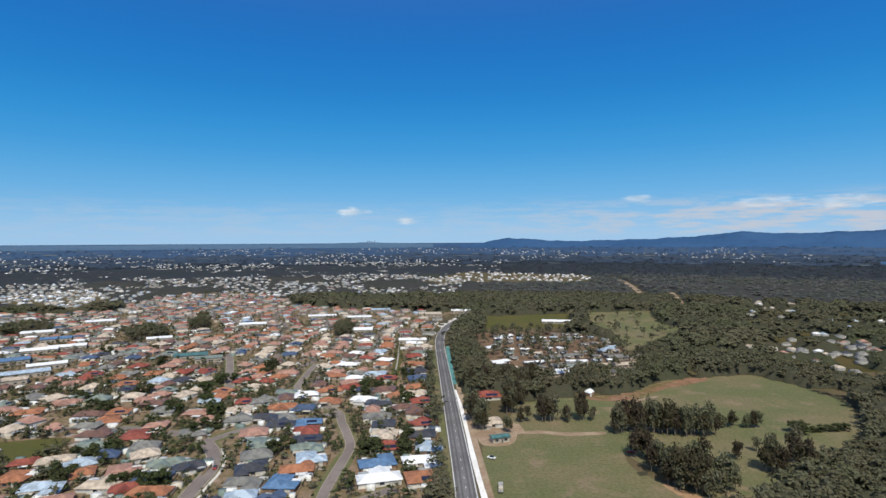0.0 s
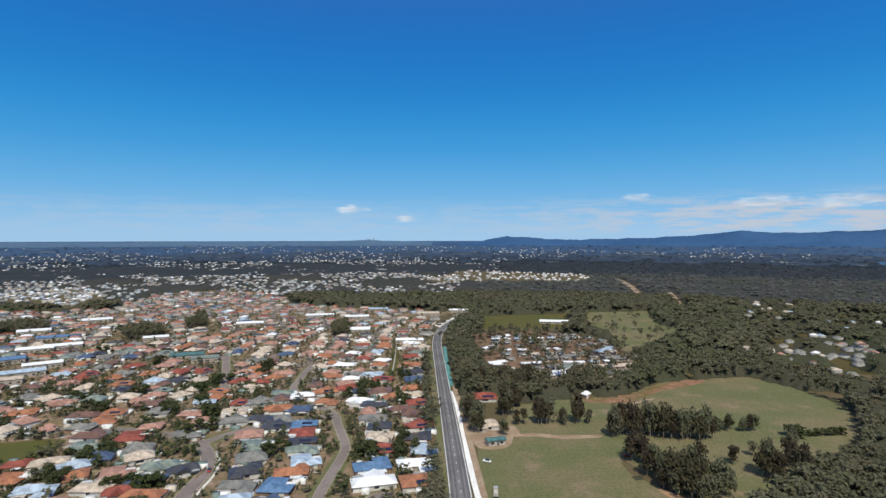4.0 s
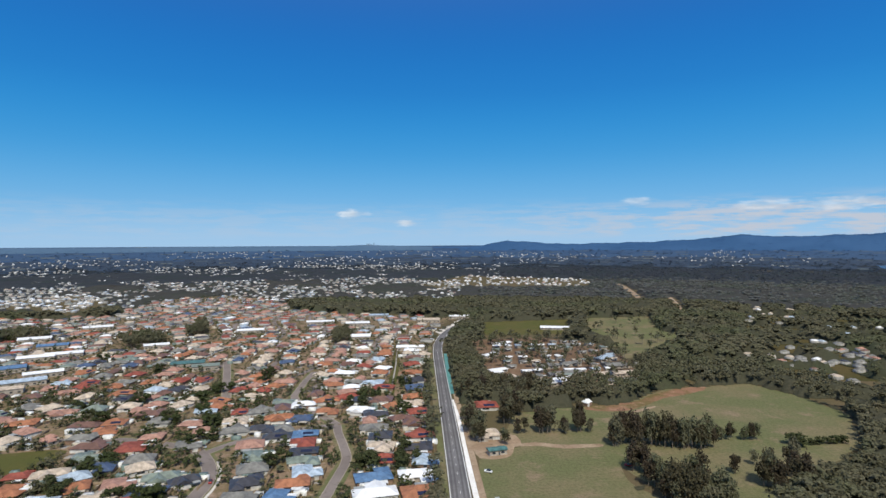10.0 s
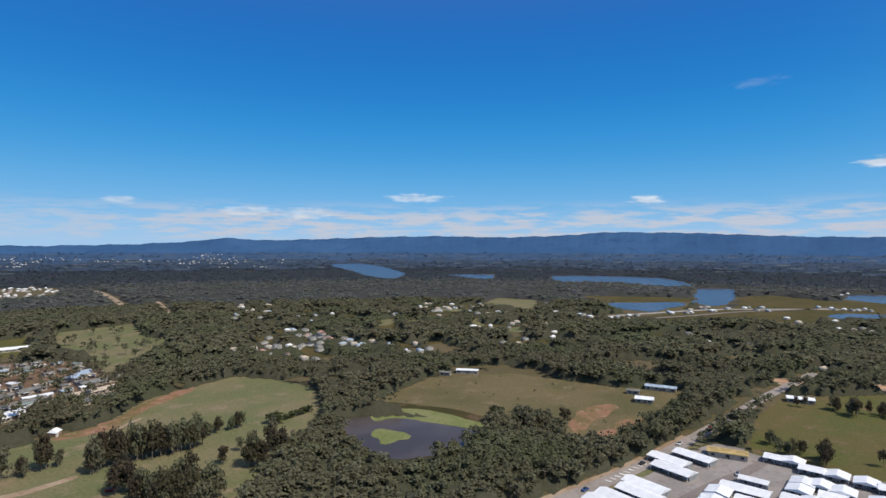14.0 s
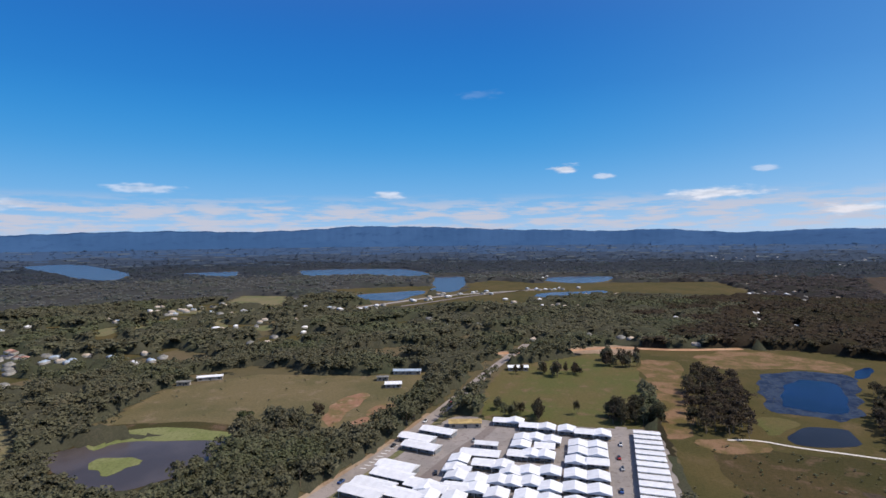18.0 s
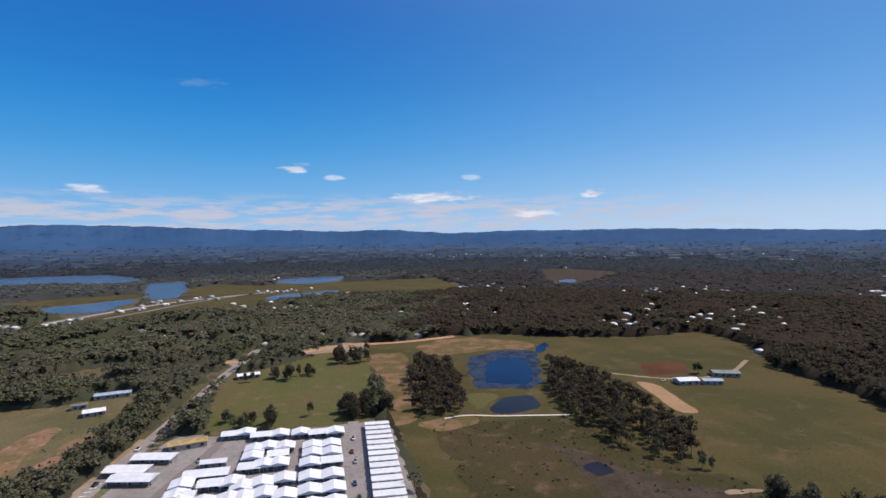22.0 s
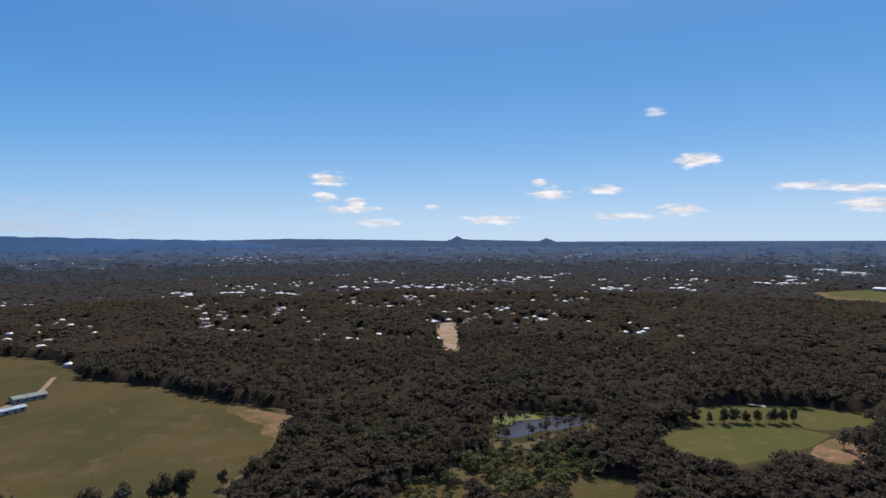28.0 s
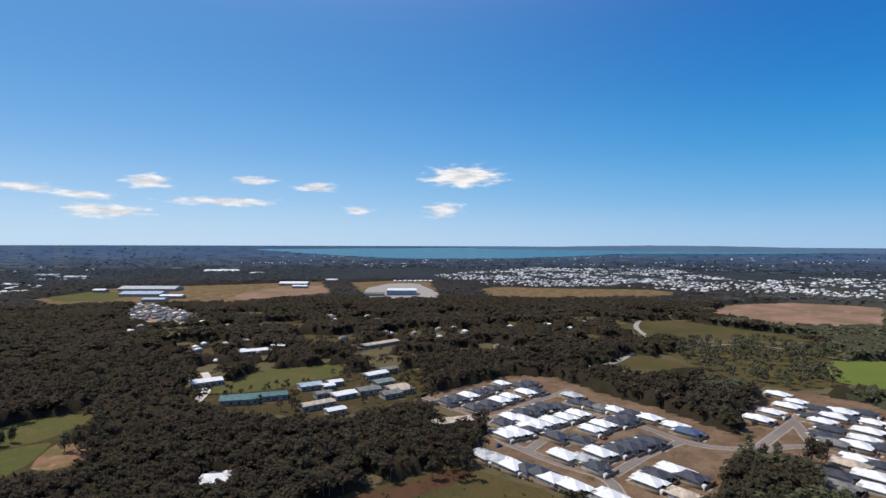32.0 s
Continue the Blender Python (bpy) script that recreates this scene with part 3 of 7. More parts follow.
CROP = [(-170, -176), (-199, -168), (-226, -157), (-250, -152), (-246, -131), (-242, -82), (-204, -70), (-143, -164)]
CROP_SOIL = [(-180, -172), (-219, -154), (-246, -144), (-245, -131), (-217, -137), (-183, -155)]
CROP_DRY = [(-217, -142), (-241, -126), (-240, -84), (-206, -74), (-175, -120)]
SCHOOL_OVAL = [(-335, -416), (-394, -372), (-371, -341), (-294, -351), (-250, -387)]
SCHOOL = [(-240, -400), (-300, -350), (-400, -330), (-420, -295), (-345, -235), (-262, -262), (-240, -330)]
ESTATE = [(-345, -245), (-375, -230), (-445, -213), (-461, -176), (-433, -127), (-415, -80), (-392, -40), (-375, -11), (-350, -23), (-268, -25), (-241, -58), (-251, -77), (-251, -100), (-259, -139), (-277, -151), (-330, -165), (-324, -198)]
ESTATE_EAST = [(-422, -26), (-516, -17), (-524, 10), (-515, 52), (-485, 68), (-316, 48), (-320, 23), (-365, 15), (-358, -11)]
GREEN_FIELD = [(-608, 21), (-692, 40), (-724, 98), (-563, 98), (-578, 42)]
MID_FIELD = [(-797, -222), (-888, -204), (-917, -151), (-871, -48), (-847, 24), (-811, 29), (-788, -12), (-770, -60), (-739, -120), (-738, -161)]
DRY_FIELD = [(-536, -158), (-614, -145), (-594, -95), (-569, -66), (-521, -117)]
EARTHWORKS = [(-1044, -127), (-1218, -109), (-1340, -6), (-1336, 147), (-992, 111), (-980, 67), (-939, 25), (-948, -30), (-1013, -81)]
DRY_STRIP = [(-1267, -697), (-1362, -696), (-1416, -520), (-1511, -323), (-1463, -245), (-1350, -250), (-1246, -351), (-1110, -457), (-1076, -549)]
CENTRE = [(-1258, -1144), (-1511, -1024), (-984, -636), (-901, -755)]
WORKS = [(-490, -1327), (-741, -1492), (-974, -1362), (-1228, -1240), (-967, -937), (-707, -923), (-572, -1100), (-474, -1177)]
DEPOT = [(-486, -947), (-575, -1060), (-560, -930), (-524, -780), (-462, -776), (-436, -829)]
LAKE_NORTH = [(1945, 1087), (2040, 987), (2103, 851), (2091, 707), (1872, 542), (1702, 484), (1656, 562), (1711, 656), (1745, 786), (1646, 854), (1700, 937)]
LAKE_ARM = [(1652, 461), (1696, 370), (1420, 309), (1196, 278), (1159, 285), (1196, 336), (1422, 403)]
LAKE_WEST = [(1728, 1499), (1835, 1364), (1894, 1316), (1660, 1161), (1588, 1143), (1669, 1344)]
LAKE_EAST = [(1635, 122), (1730, 75), (1746, -73), (1625, -75), (1522, -40), (1448, 6), (1468, 65), (1507, 105)]
LAKE_SMALL = [(1126, 112), (1221, 93), (1221, 31), (1288, -45), (1196, -39), (1149, 41), (1074, 94)]
LAKE_FAR = [(1944, 2464), (2127, 2441), (2085, 2252), (1912, 1948), (1693, 1629), (1425, 1416), (1373, 1458), (1478, 1652), (1682, 1982), (1815, 2259)]
HIGHWAY_FLAT = [(897, 367), (977, 334), (1136, 277), (1235, 267), (1420, 306), (1532, 257), (1451, 131), (1469, 95), (1500, -113), (1550, -326), (1439, -315), (1327, -338), (1233, -304), (1162, -242), (1196, -89), (1260, -32), (1196, 91), (991, 128), (1015, 194), (962, 246), (884, 303)]
MUD_FLAT = [(1730, -721), (1799, -838), (1695, -892), (1564, -916), (1395, -744), (1232, -603), (1257, -561), (1447, -615)]
MUD_POOL = [(1338, -603), (1381, -665), (1323, -657), (1244, -598), (1244, -566)]
LAKE_SOUTH = [(1101, 488), (1147, 442), (1235, 367), (1196, 340), (1050, 353), (985, 353), (1001, 420)]
SPIT = [(1209, 594), (1278, 492), (1338, 382), (1235, 351), (1159, 446), (1112, 497)]
CLEARING_A = [(934, 683), (1044, 716), (1046, 612), (898, 542), (896, 615)]
CLEARING_B = [(821, 715), (824, 626), (776, 599), (767, 659)]
CLEARING_C = [(673, 447), (705, 439), (646, 398), (630, 412)]
CLEARING_D = [(607, 647), (640, 640), (602, 603), (562, 584), (561, 598)]
CLEARING_E = [(641, 620), (659, 608), (605, 558), (597, 574)]
CLEARING_F = [(714, 543), (739, 543), (642, 464), (649, 490)]
BAY = [(-2793, -3603), (-3430, -3123), (-4029, -2501), (-4650, -1252), (-4790, 453), (-4500, 453), (-4019, -1062), (-3220, -1568), (-2795, -2159), (-2798, -2868)]
FAR_SUBURB = [(-1707, -1145), (-2180, -1144), (-2520, -1073), (-2577, -731), (-2652, -449), (-2255, -282), (-2012, -104), (-2360, -16), (-2366, 254), (-1548, 169), (-1525, 47), (-1573, -8), (-1507, -76), (-1494, -147), (-1517, -254), (-1566, -410), (-1426, -605), (-1399, -751), (-1584, -1027)]
WEST_TOWN = [(-954, 1187), (-856, 1316), (-704, 1175), (-633, 973), (-823, 1024)]
WHITE_TOWN = [(-69, 1536), (74, 2025), (488, 1794), (394, 1506), (180, 1520)]
BELTS = [[(-584, 725), (-551, 773), (-492, 700), (-532, 661)],
         [(-403, 689), (-377, 743), (-329, 655), (-361, 634)],
         [(-358, 767), (-358, 841), (-314, 741), (-331, 718)],
         [(-142, 712), (-124, 760), (-109, 689), (-123, 650)]]
FIELD_WEST = [(-300, 1010), (-230, 1010), (-215, 1080), (-300, 1090)]

patch("yard_ground", SUBURB, 0.04, GARDENS, "dry lawns, beds and bare yards between the suburban houses", "ground", 4)
patch("paddock", FRONT_PADDOCK, 0.05, PASTURE, "grazed green paddock with worn brown patches", "paddock")
patch("paddock", BIG_PADDOCK, 0.045, PASTURE, "wide green paddock with scattered gum trees", "paddock")
patch("dirt_bank", RED_BANK, 0.09, DIRT_MIX, "bare red dirt bank along the tree line", "dirt")
patch("sports_field", SPORT_FIELD, 0.05, LAWN, "mown green sports field among trees", "field")
patch("paddock", FAR_PADDOCK, 0.05, PASTURE, "yellow-green clearing enclosed by bush", "paddock", 5)
patch("park_ground", HOME_PARK, 0.045, CRUSHED, "shady dry grass between park homes", "ground", 5)
patch("paddock", POND_FIELD, 0.05, TAN, "sloping dry pasture above a brown pond", "paddock")
for outline in ([(342, 178), (378, 184), (400, 176), (398, 164), (371, 164), (343, 164), (320, 160), (322, 167)],
                [(356, 154), (375, 149), (386, 137), (379, 133), (363, 143), (345, 147)],
                [(328, 155), (344, 153), (349, 145), (330, 143), (318, 147)]):
    patch("dirt_cutting", outline, 0.09, DIRT_MIX, "eroded red dirt bank in the pasture", "dirt", 2, 4)
patch("pond_margin", [(235, 318), (290, 312), (312, 262), (312, 205), (262, 182), (205, 190), (195, 235), (215, 275)], 0.06, SCRUB, "swampy grass margin of the brown pond", "ground")
patch("pond", BROWN_POND, 0.09, POND, "still grey-brown farm pond ringed with weed", "pond", 2)
patch("pond_weed", WEED_RIM, 0.14, LILY, "yellow-green floating weed along the pond edge", "pond weed", 2)
patch("pond_weed", WEED_ISLE, 0.15, LILY, "yellow-green raft of floating pond weed", "pond weed", 4, 4)
patch("paddock", HOUSE_FIELD, 0.075, MEADOW, "green house paddock behind the white village", "paddock")
patch("village_ground", VILLAGE, 0.06, YARD_DUST, "pale concrete drives between white homes", "pavement", 0.3)
patch("farm_pasture", FARM, 0.05, DRY, "broad olive farm pasture with tussocks", "paddock", 4)
patch("swamp", SWAMP, 0.08, SCRUB, "rough brown swamp grass along the creek", "ground", 4)
patch("dam_weed", [(522, -135), (542, -166), (538, -207), (508, -201), (412, -167), (400, -155), (412, -123), (416, -110), (459, -119)], 0.085, DAM_WEED, "pale mottled water weed around the blue dam", "water weed", 5)
patch("dam", BLUE_DAM, 0.10, BLUE, "deep blue farm dam reflecting the sky", "dam", 2.5)
patch("dam", SMALL_DAM, 0.11, DARK_WATER, "small dark dam below the blue one", "dam", 2.5)
patch("swamp_bed", [(299, -116), (270, -141), (249, -142), (233, -166), (221, -179), (202, -179), (161, -217), (152, -202), (149, -189), (214, -120), (237, -129), (252, -117), (280, -117)], 0.092, MUD, "wet brown swamp bed with dead reeds", "mud", 5, 8)
patch("reed_strip", [(562, -43), (565, -78), (490, -72), (420, -64), (349, -57), (346, -36), (431, -38), (500, -40)], 0.088, WORN, "strip of dry brown reeds beside the paddock", "ground", 5, 8)
patch("dirt_verge", [(577, 96), (608, 62), (632, -7), (628, -52), (578, -40), (585, -3), (552, 56), (540, 86)], 0.09, SAND, "tan dirt verge along the farm road", "dirt", 3, 8)
patch("rough_pasture", [(575, -89), (622, -126), (622, -170), (575, -225), (540, -214), (552, -150), (530, -112)], 0.087, WORN, "rough brown grass above the dam", "paddock", 5, 8)
patch("weed_patch", [(404, -100), (398, -124), (384, -118), (362, -95)], 0.115, MEADOW, "bright rushes between the two dams", "ground", 3, 5)
patch("worn_patch", [(349, -50), (360, -86), (343, -96), (325, -66)], 0.12, WORN, "worn dirt where cattle gather", "dirt", 3, 5)
patch("worn_edge", [(246, -337), (228, -341), (181, -326), (172, -304), (172, -288), (192, -293), (196, -309), (223, -319)], 0.09, WORN, "dry trampled edge of the pasture below the bush", "dirt", 3, 5)
patch("creek_mud", CREEK, 0.10, MUD, "dark wet mud and reeds along the creek", "mud", 6)
POOLS = [[(266, -125), (267, -134), (257, -138), (249, -135), (250, -125), (258, -122)],
         [(213, -172), (210, -184), (198, -174), (204, -157), (214, -152)],
         [(185, -183), (175, -196), (161, -214), (156, -205), (153, -196), (166, -189), (178, -184)],
         [(224, -126), (219, -138), (207, -146), (203, -139), (216, -125)]]
for outline in POOLS:
    patch("creek_pool", outline, 0.14, DARK_WATER, "shallow dark creek pool in swamp grass", "creek", 2.5, 3)
patch("dam_inlet", [(529, -206), (562, -224), (572, -239), (548, -231), (519, -210)], 0.1, BLUE, "narrow blue inlet of the dam", "dam", 2, 5)
patch("sand_bank", [(221, -173), (221, -183), (218, -192), (215, -189), (217, -179), (217, -171)], 0.15, SAND, "pale sandy creek bank", "dirt", 1, 2)
patch("ploughed_yard", BROWN_YARD, 0.09, PLOUGH, "square of bare brown soil beside the farm sheds", "field", 0.8)
patch("dirt_yard", DIRT_YARD, 0.10, ORANGE, "bare orange dirt strip in the farm pasture", "dirt", 1.5)
patch("park_surround", [(-25, -330), (-45, -372), (-110, -392), (-195, -420), (-200, -370), (-160, -310), (-100, -290), (-50, -298)], 0.06, SCRUB, "dry grass around the park oval", "ground", 3)
patch("oval", OVAL, 0.10, LAWN, "mown olive-green park oval", "oval", 1)
patch("park_lawn", PARK_LAWN, 0.11, LAWN, "bright green park lawn edged with trees", "lawn", 2)
patch("dirt_bank", OVAL_DIRT, 0.12, DIRT_MIX, "bare pinkish dirt beside the oval", "dirt", 2)
patch("marsh", MARSH, 0.07, SCRUB, "brown-green marsh around the lagoon", "marsh", 6)
patch("marsh_weed", [(58, -353), (53, -377), (26, -366), (28, -346), (45, -339), (54, -340)], 0.095, LILY, "bright green weed beside the lagoon", "marsh", 6)
patch("lagoon", LAGOON, 0.12, LAKE, "narrow blue lagoon in the marsh", "lagoon", 5)
patch("scrubland", SCRUB_BLOCK, 0.05, DRY, "dry grass under bright green scrub", "ground", 4)
patch("clearing", SANDY_BLOCK, 0.09, SAND, "sandy clearing beside a house in the bush", "dirt", 6, 12)
patch("glade", GLADE, 0.06, DRY, "small dry grass clearing in the bush", "clearing", 3)
patch("clearing", [(-160, -190), (-175, -195), (-178, -215), (-168, -222), (-155, -205)], 0.06, DRY, "small grassy yard behind the bush house", "clearing", 3)
patch("crop_field", CROP, 0.07, DRY, "market-garden field with olive rows", "field", 1)
patch("ploughed_strip", CROP_SOIL, 0.11, WET_SOIL, "strip of freshly ploughed brown soil", "field", 0.6)
patch("stubble", CROP_DRY, 0.10, DRY, "dry tan stubble beside the new estate", "field", 1)
patch("school_ground", SCHOOL, 0.06, SCRUB, "dry grass and paving between school blocks", "ground", 3)
patch("school_oval", SCHOOL_OVAL, 0.09, LAWN, "mown green school oval", "oval", 2)
patch("estate_ground", ESTATE, 0.06, CRUSHED, "bare sandy building lots of a new estate", "ground", 2)
patch("estate_ground", ESTATE_EAST, 0.065, CRUSHED, "bare sandy lots of the second new estate", "ground", 2)
patch("paddock", GREEN_FIELD, 0.06, BRIGHT, "bright green turf field", "paddock", 3)
patch("paddock", MID_FIELD, 0.06, DRY, "long olive pasture between woods", "paddock", 5)
patch("paddock", DRY_FIELD, 0.06, DRY, "dry tan pasture among trees", "paddock", 5)
patch("earthworks", EARTHWORKS, 0.08, PINK_EARTH, "bare reddish earthworks of a building site", "earthworks", 8, 20)
patch("dry_strip", DRY_STRIP, 0.08, WORN, "long bare tan strip before the far suburb", "ground", 8, 20)
patch("shopping_ground", CENTRE, 0.08, WORN, "cleared land around a large white store", "ground", 8, 25)
patch("works_ground", WORKS, 0.08, WORN, "cleared sandy industrial land", "ground", 10, 25)
patch("town_field", [(-503, -1251), (-530, -1356), (-638, -1480), (-690, -1420), (-668, -1256), (-553, -1161)], 0.12, LAWN, "straw-green field beside the warehouses", "field", 8, 25)
patch("earthworks", [(-848, -1109), (-1037, -1190), (-1120, -1102), (-985, -955), (-772, -960), (-716, -1001)], 0.12, PINK_EARTH, "bare pinkish earthworks among warehouses", "earthworks", 8, 20)
strip("rural_road", [(-520, -165), (-545, -147), (-631, -145), (-708, -141), (-800, -190), (-894, -203)], 7, 0.14, CONCRETE, "pale rural road between fields", "road")
strip("rural_road", [(-650, -140), (-689, -104), (-747, -46), (-731, 10), (-691, 53)], 6, 0.15, STREET, "grey rural road past the turf field", "road")
patch("clearing", [(161, -657), (126, -754), (65, -712), (105, -635), (133, -575)], 0.06, DRY, "sandy clearing in the forest", "clearing", 5, 12)
patch("clearing", [(88, -243), (67, -260), (53, -248), (51, -227), (81, -221)], 0.075, DRY, "rough tan grass clearing in the bush", "clearing", 3)
patch("clearing", [(-24, -316), (-29, -348), (-37, -354), (-32, -318)], 0.1, ORANGE, "sandy path at the oval's edge", "dirt", 1.5)
strip("bush_track", [(-30, -432), (-43, -441), (-69, -432), (-93, -430), (-105, -428), (-125, -418)], 3.5, 0.13, GRAVEL, "pale sandy track behind the oval", "track")
patch("depot_ground", DEPOT, 0.09, SAND, "dusty ground between the storage units", "ground", 4, 15)
patch("highway_flat", HIGHWAY_FLAT, 0.10, DRY, "dry grassy flats beside the lake highway", "ground", 12, 30)
for outline in (LAKE_NORTH, LAKE_ARM, LAKE_WEST, LAKE_EAST, LAKE_SMALL, LAKE_FAR, LAKE_SOUTH):
    patch("lake", outline, 0.35, LAKE, "blue arm of a wide shallow lake", "lake", 12, 30)
patch("spit", SPIT, 0.2, DRY, "low grassy spit between two lake arms", "ground", 8, 25)
for outline in (CLEARING_A, CLEARING_B, CLEARING_C, CLEARING_D, CLEARING_E, CLEARING_F):
    patch("clearing", outline, 0.12, PASTURE, "pale grassy clearing among the gums", "clearing", 6, 15)
patch("mud_flat", MUD_FLAT, 0.15, MUD, "brown mud flat of a drying lagoon", "mud flat", 12, 30)
patch("lagoon", MUD_POOL, 0.3, LAKE, "blue pool in the mud flat", "lagoon", 6, 20)
patch("bay", BAY, 1.2, SEA, "flat turquoise bay along the horizon", "sea", 15, 90)
patch("town_field", FIELD_WEST, 0.08, PASTURE, "green oval in the far suburb", "field", 3)

patch("worn_track", [(20, 334), (36, 329), (56, 333), (80, 327), (100, 331), (98, 325), (78, 322), (55, 327), (36, 324), (20, 328)], 0.085, SAND, "worn dirt track between the paddocks", "track", 1.5, 4)
patch("worn_patch", [(102, 262), (110, 250), (122, 240), (128, 225), (112, 236), (98, 258)], 0.085, ORANGE, "bare orange soil under the paddock gums", "dirt", 2)

patch("dirt_bank", [(132, 392), (146, 398), (156, 407), (159, 405), (148, 395), (136, 389)], 0.13, SAND, "pale sandy end of the dirt bank", "dirt", 1.5, 4)
patch("worn_patch", [(18, 338), (18, 318), (26, 306), (40, 308), (48, 326), (42, 346), (28, 350)], 0.088, SAND, "bare dirt yard around the tan house", "dirt", 5, 5)

patch("acreage", [(-545, -60), (-620, -105), (-700, -110), (-765, -40), (-745, 60), (-640, 15), (-575, 50), (-525, 5)], 0.05, DRY, "open dry grass of rural blocks", "ground", 8, 15)

# roads
MAIN_ROAD = [(12, 150), (10.5, 244), (6.5, 345), (0, 501), (-6, 646), (3, 731), (22, 804), (46, 852), (78, 892)]
road = strip("main_road", MAIN_ROAD, 10.5, 0.14, ASPHALT, "straight grey two-lane main road with worn lanes", "road")
strip("verge", [(4, 150), (3, 244), (-1, 345), (-8, 501), (-14, 646)], 4.0, 0.09, PASTURE, "mown green verge beside the main road", "verge")
strip("gravel_shoulder", [(21, 150), (19.2, 220), (18.0, 247), (17.2, 257), (15.6, 289), (14.2, 324), (12.4, 370), (10.6, 401), (9.0, 424)], [3.4, 3.2, 3.0, 2.6, 3.0, 2.2, 2.8, 2.0, 1.4], 0.16, CHALK, "white gravel shoulder along the main road", "shoulder", smooth=1)
strip("dirt_shoulder", [(23.5, 150), (20.5, 247), (17.5, 300), (15.5, 340), (13.5, 400), (11, 440)], [4, 4, 5, 6, 4, 3], 0.10, SAND, "bare dirt strip beside the white shoulder", "shoulder")
for side in (-3.7, -1.7, 1.7, 3.7):
    strip("wheel_track", [(x + side, y) for x, y in MAIN_ROAD], 1.0, 0.155, TRACK, "darker polished tyre track on the main road", "road marking")
strip("cycle_lane", [(8.8, 440), (7.6, 470), (5.6, 540), (4.2, 600)], 3.6, 0.17, paint("green lane", (0.10, 0.26, 0.25), 0.8), "faded teal-green cycle lane", "lane")
for shift in (-4.9, 4.7):
    strip("edge_line", [(x + shift, y) for x, y in MAIN_ROAD[:6]], 0.35, 0.18, LINE, "white painted edge line", "road marking")
line_ys = np.arange(200, 640, 11.0)
bm = bmesh.new()
for y in line_ys:
    box(0.16, 3.0, 0.012, float(np.interp(y, [p[1] for p in MAIN_ROAD], [p[0] for p in MAIN_ROAD])), float(y), 0.17, bm)
tagged(new("centre_line", bm_mesh("centre_line", bm, LINE)), "dashed white centre line of the main road", "road marking", kind="structure")
WEST_STREET = [(-52, 200), (-54, 228), (-55, 255), (-54, 270), (-53, 286), (-52, 301), (-53, 312), (-57, 325), (-60, 335), (-65, 349), (-69, 366)]
CRESCENT = [(-112, 200), (-114, 230), (-116, 246), (-117, 259), (-117, 274), (-121, 290), (-129, 305), (-140, 320), (-151, 327), (-200, 342), (-270, 338)]
LINK_STREET = [(-135, 318), (-125, 335), (-112, 345), (-102, 349), (-87, 360), (-69, 367)]
CROSS_STREET = [(-54, 236), (-42, 238), (-34, 245), (-27, 252), (-22, 254)]
UPPER_STREET = [(-69, 367), (-92, 396), (-116, 429), (-117, 453), (-119, 485), (-119, 517)]
WEST_RISE = [(-165, 425), (-176, 450), (-197, 508), (-221, 568)]
GREEN_WAY = [(-41, 440), (-43, 504), (-46, 564), (-50, 620)]
strip("green_way", GREEN_WAY, 7, 0.10, LAWN, "narrow grassed walkway between house rows", "verge")
strip("footpath", GREEN_WAY, 1.4, 0.15, CONCRETE, "narrow concrete footpath in the walkway", "footpath")
for lift, (line, wide) in enumerate(((WEST_STREET, 4.8), (CRESCENT, 7), (LINK_STREET, 5), (CROSS_STREET, 5), (UPPER_STREET, 5), (WEST_RISE, 6))):
    strip("street_verge", line, wide + 5.5, 0.08 + lift * 0.006, PASTURE, "dry green verge beside a suburban street", "verge")
    strip("kerb", line, wide + 0.8, 0.17 + lift * 0.006, ESTATE_STONE, "pale concrete kerb of a suburban street", "kerb")
    strip("street", line, wide, 0.22 + lift * 0.006, STREET, "grey asphalt suburban street", "street")
strip("footpath", [(x + 5.6, y) for x, y in CRESCENT[:7]], 1.5, 0.3, GRAVEL, "pale concrete footpath along the crescent", "footpath")
WEST_PARK = [(-282, 318), (-251, 318), (-230, 322), (-214, 326), (-217, 305), (-221, 284), (-242, 296), (-280, 290)]
patch("park_lawn", WEST_PARK, 0.09, LAWN, "open dry-green park between houses", "lawn", 1.5)
patch("car_park", [(-10, 752), (10, 800), (28, 872), (54, 850), (36, 800), (4, 716)], 0.09, GRAVEL, "pale paved car park at the shops", "pavement", 2)
VILLAGE_ROAD = [(150, 146), (222, 129), (297, 112), (362, 104), (428, 96), (490, 90), (548, 81), (620, 70)]
strip("village_road", VILLAGE_ROAD, 8.5, 0.14, DUSTY_ROAD, "worn grey road past the white village", "road")
strip("village_verge", [(x - 1, y - 6.6) for x, y in VILLAGE_ROAD[:5]], 4.0, 0.11, PASTURE, "narrow mown verge along the village fence", "verge")
strip("gravel_verge", [(x, y + 5.8) for x, y in VILLAGE_ROAD[:4]], 3.2, 0.115, SAND, "dirt verge of the village road", "verge")
bm = bmesh.new()
for i in range(9):
    x = 268 + i * 4.2
    box(0.8, 3.2, 0.012, x, 118.0 - (x - 268) * 0.165, 0.17, bm)
tagged(new("hatch_marking", bm_mesh("hatch_marking", bm, LINE)), "white painted hatch bars on the village road", "road marking", kind="structure")
strip("dirt_road", [(560, 110), (579, 43), (620, -17), (615, -79), (636, -150)], 10, 0.11, DIRT, "broad reddish dirt road behind the paddock", "dirt road")
strip("village_lane", [(200, -9), (251, -9), (352, -14), (362, -14)], 7, 0.13, YARD_DUST, "dusty construction lane beside the terrace row", "lane")
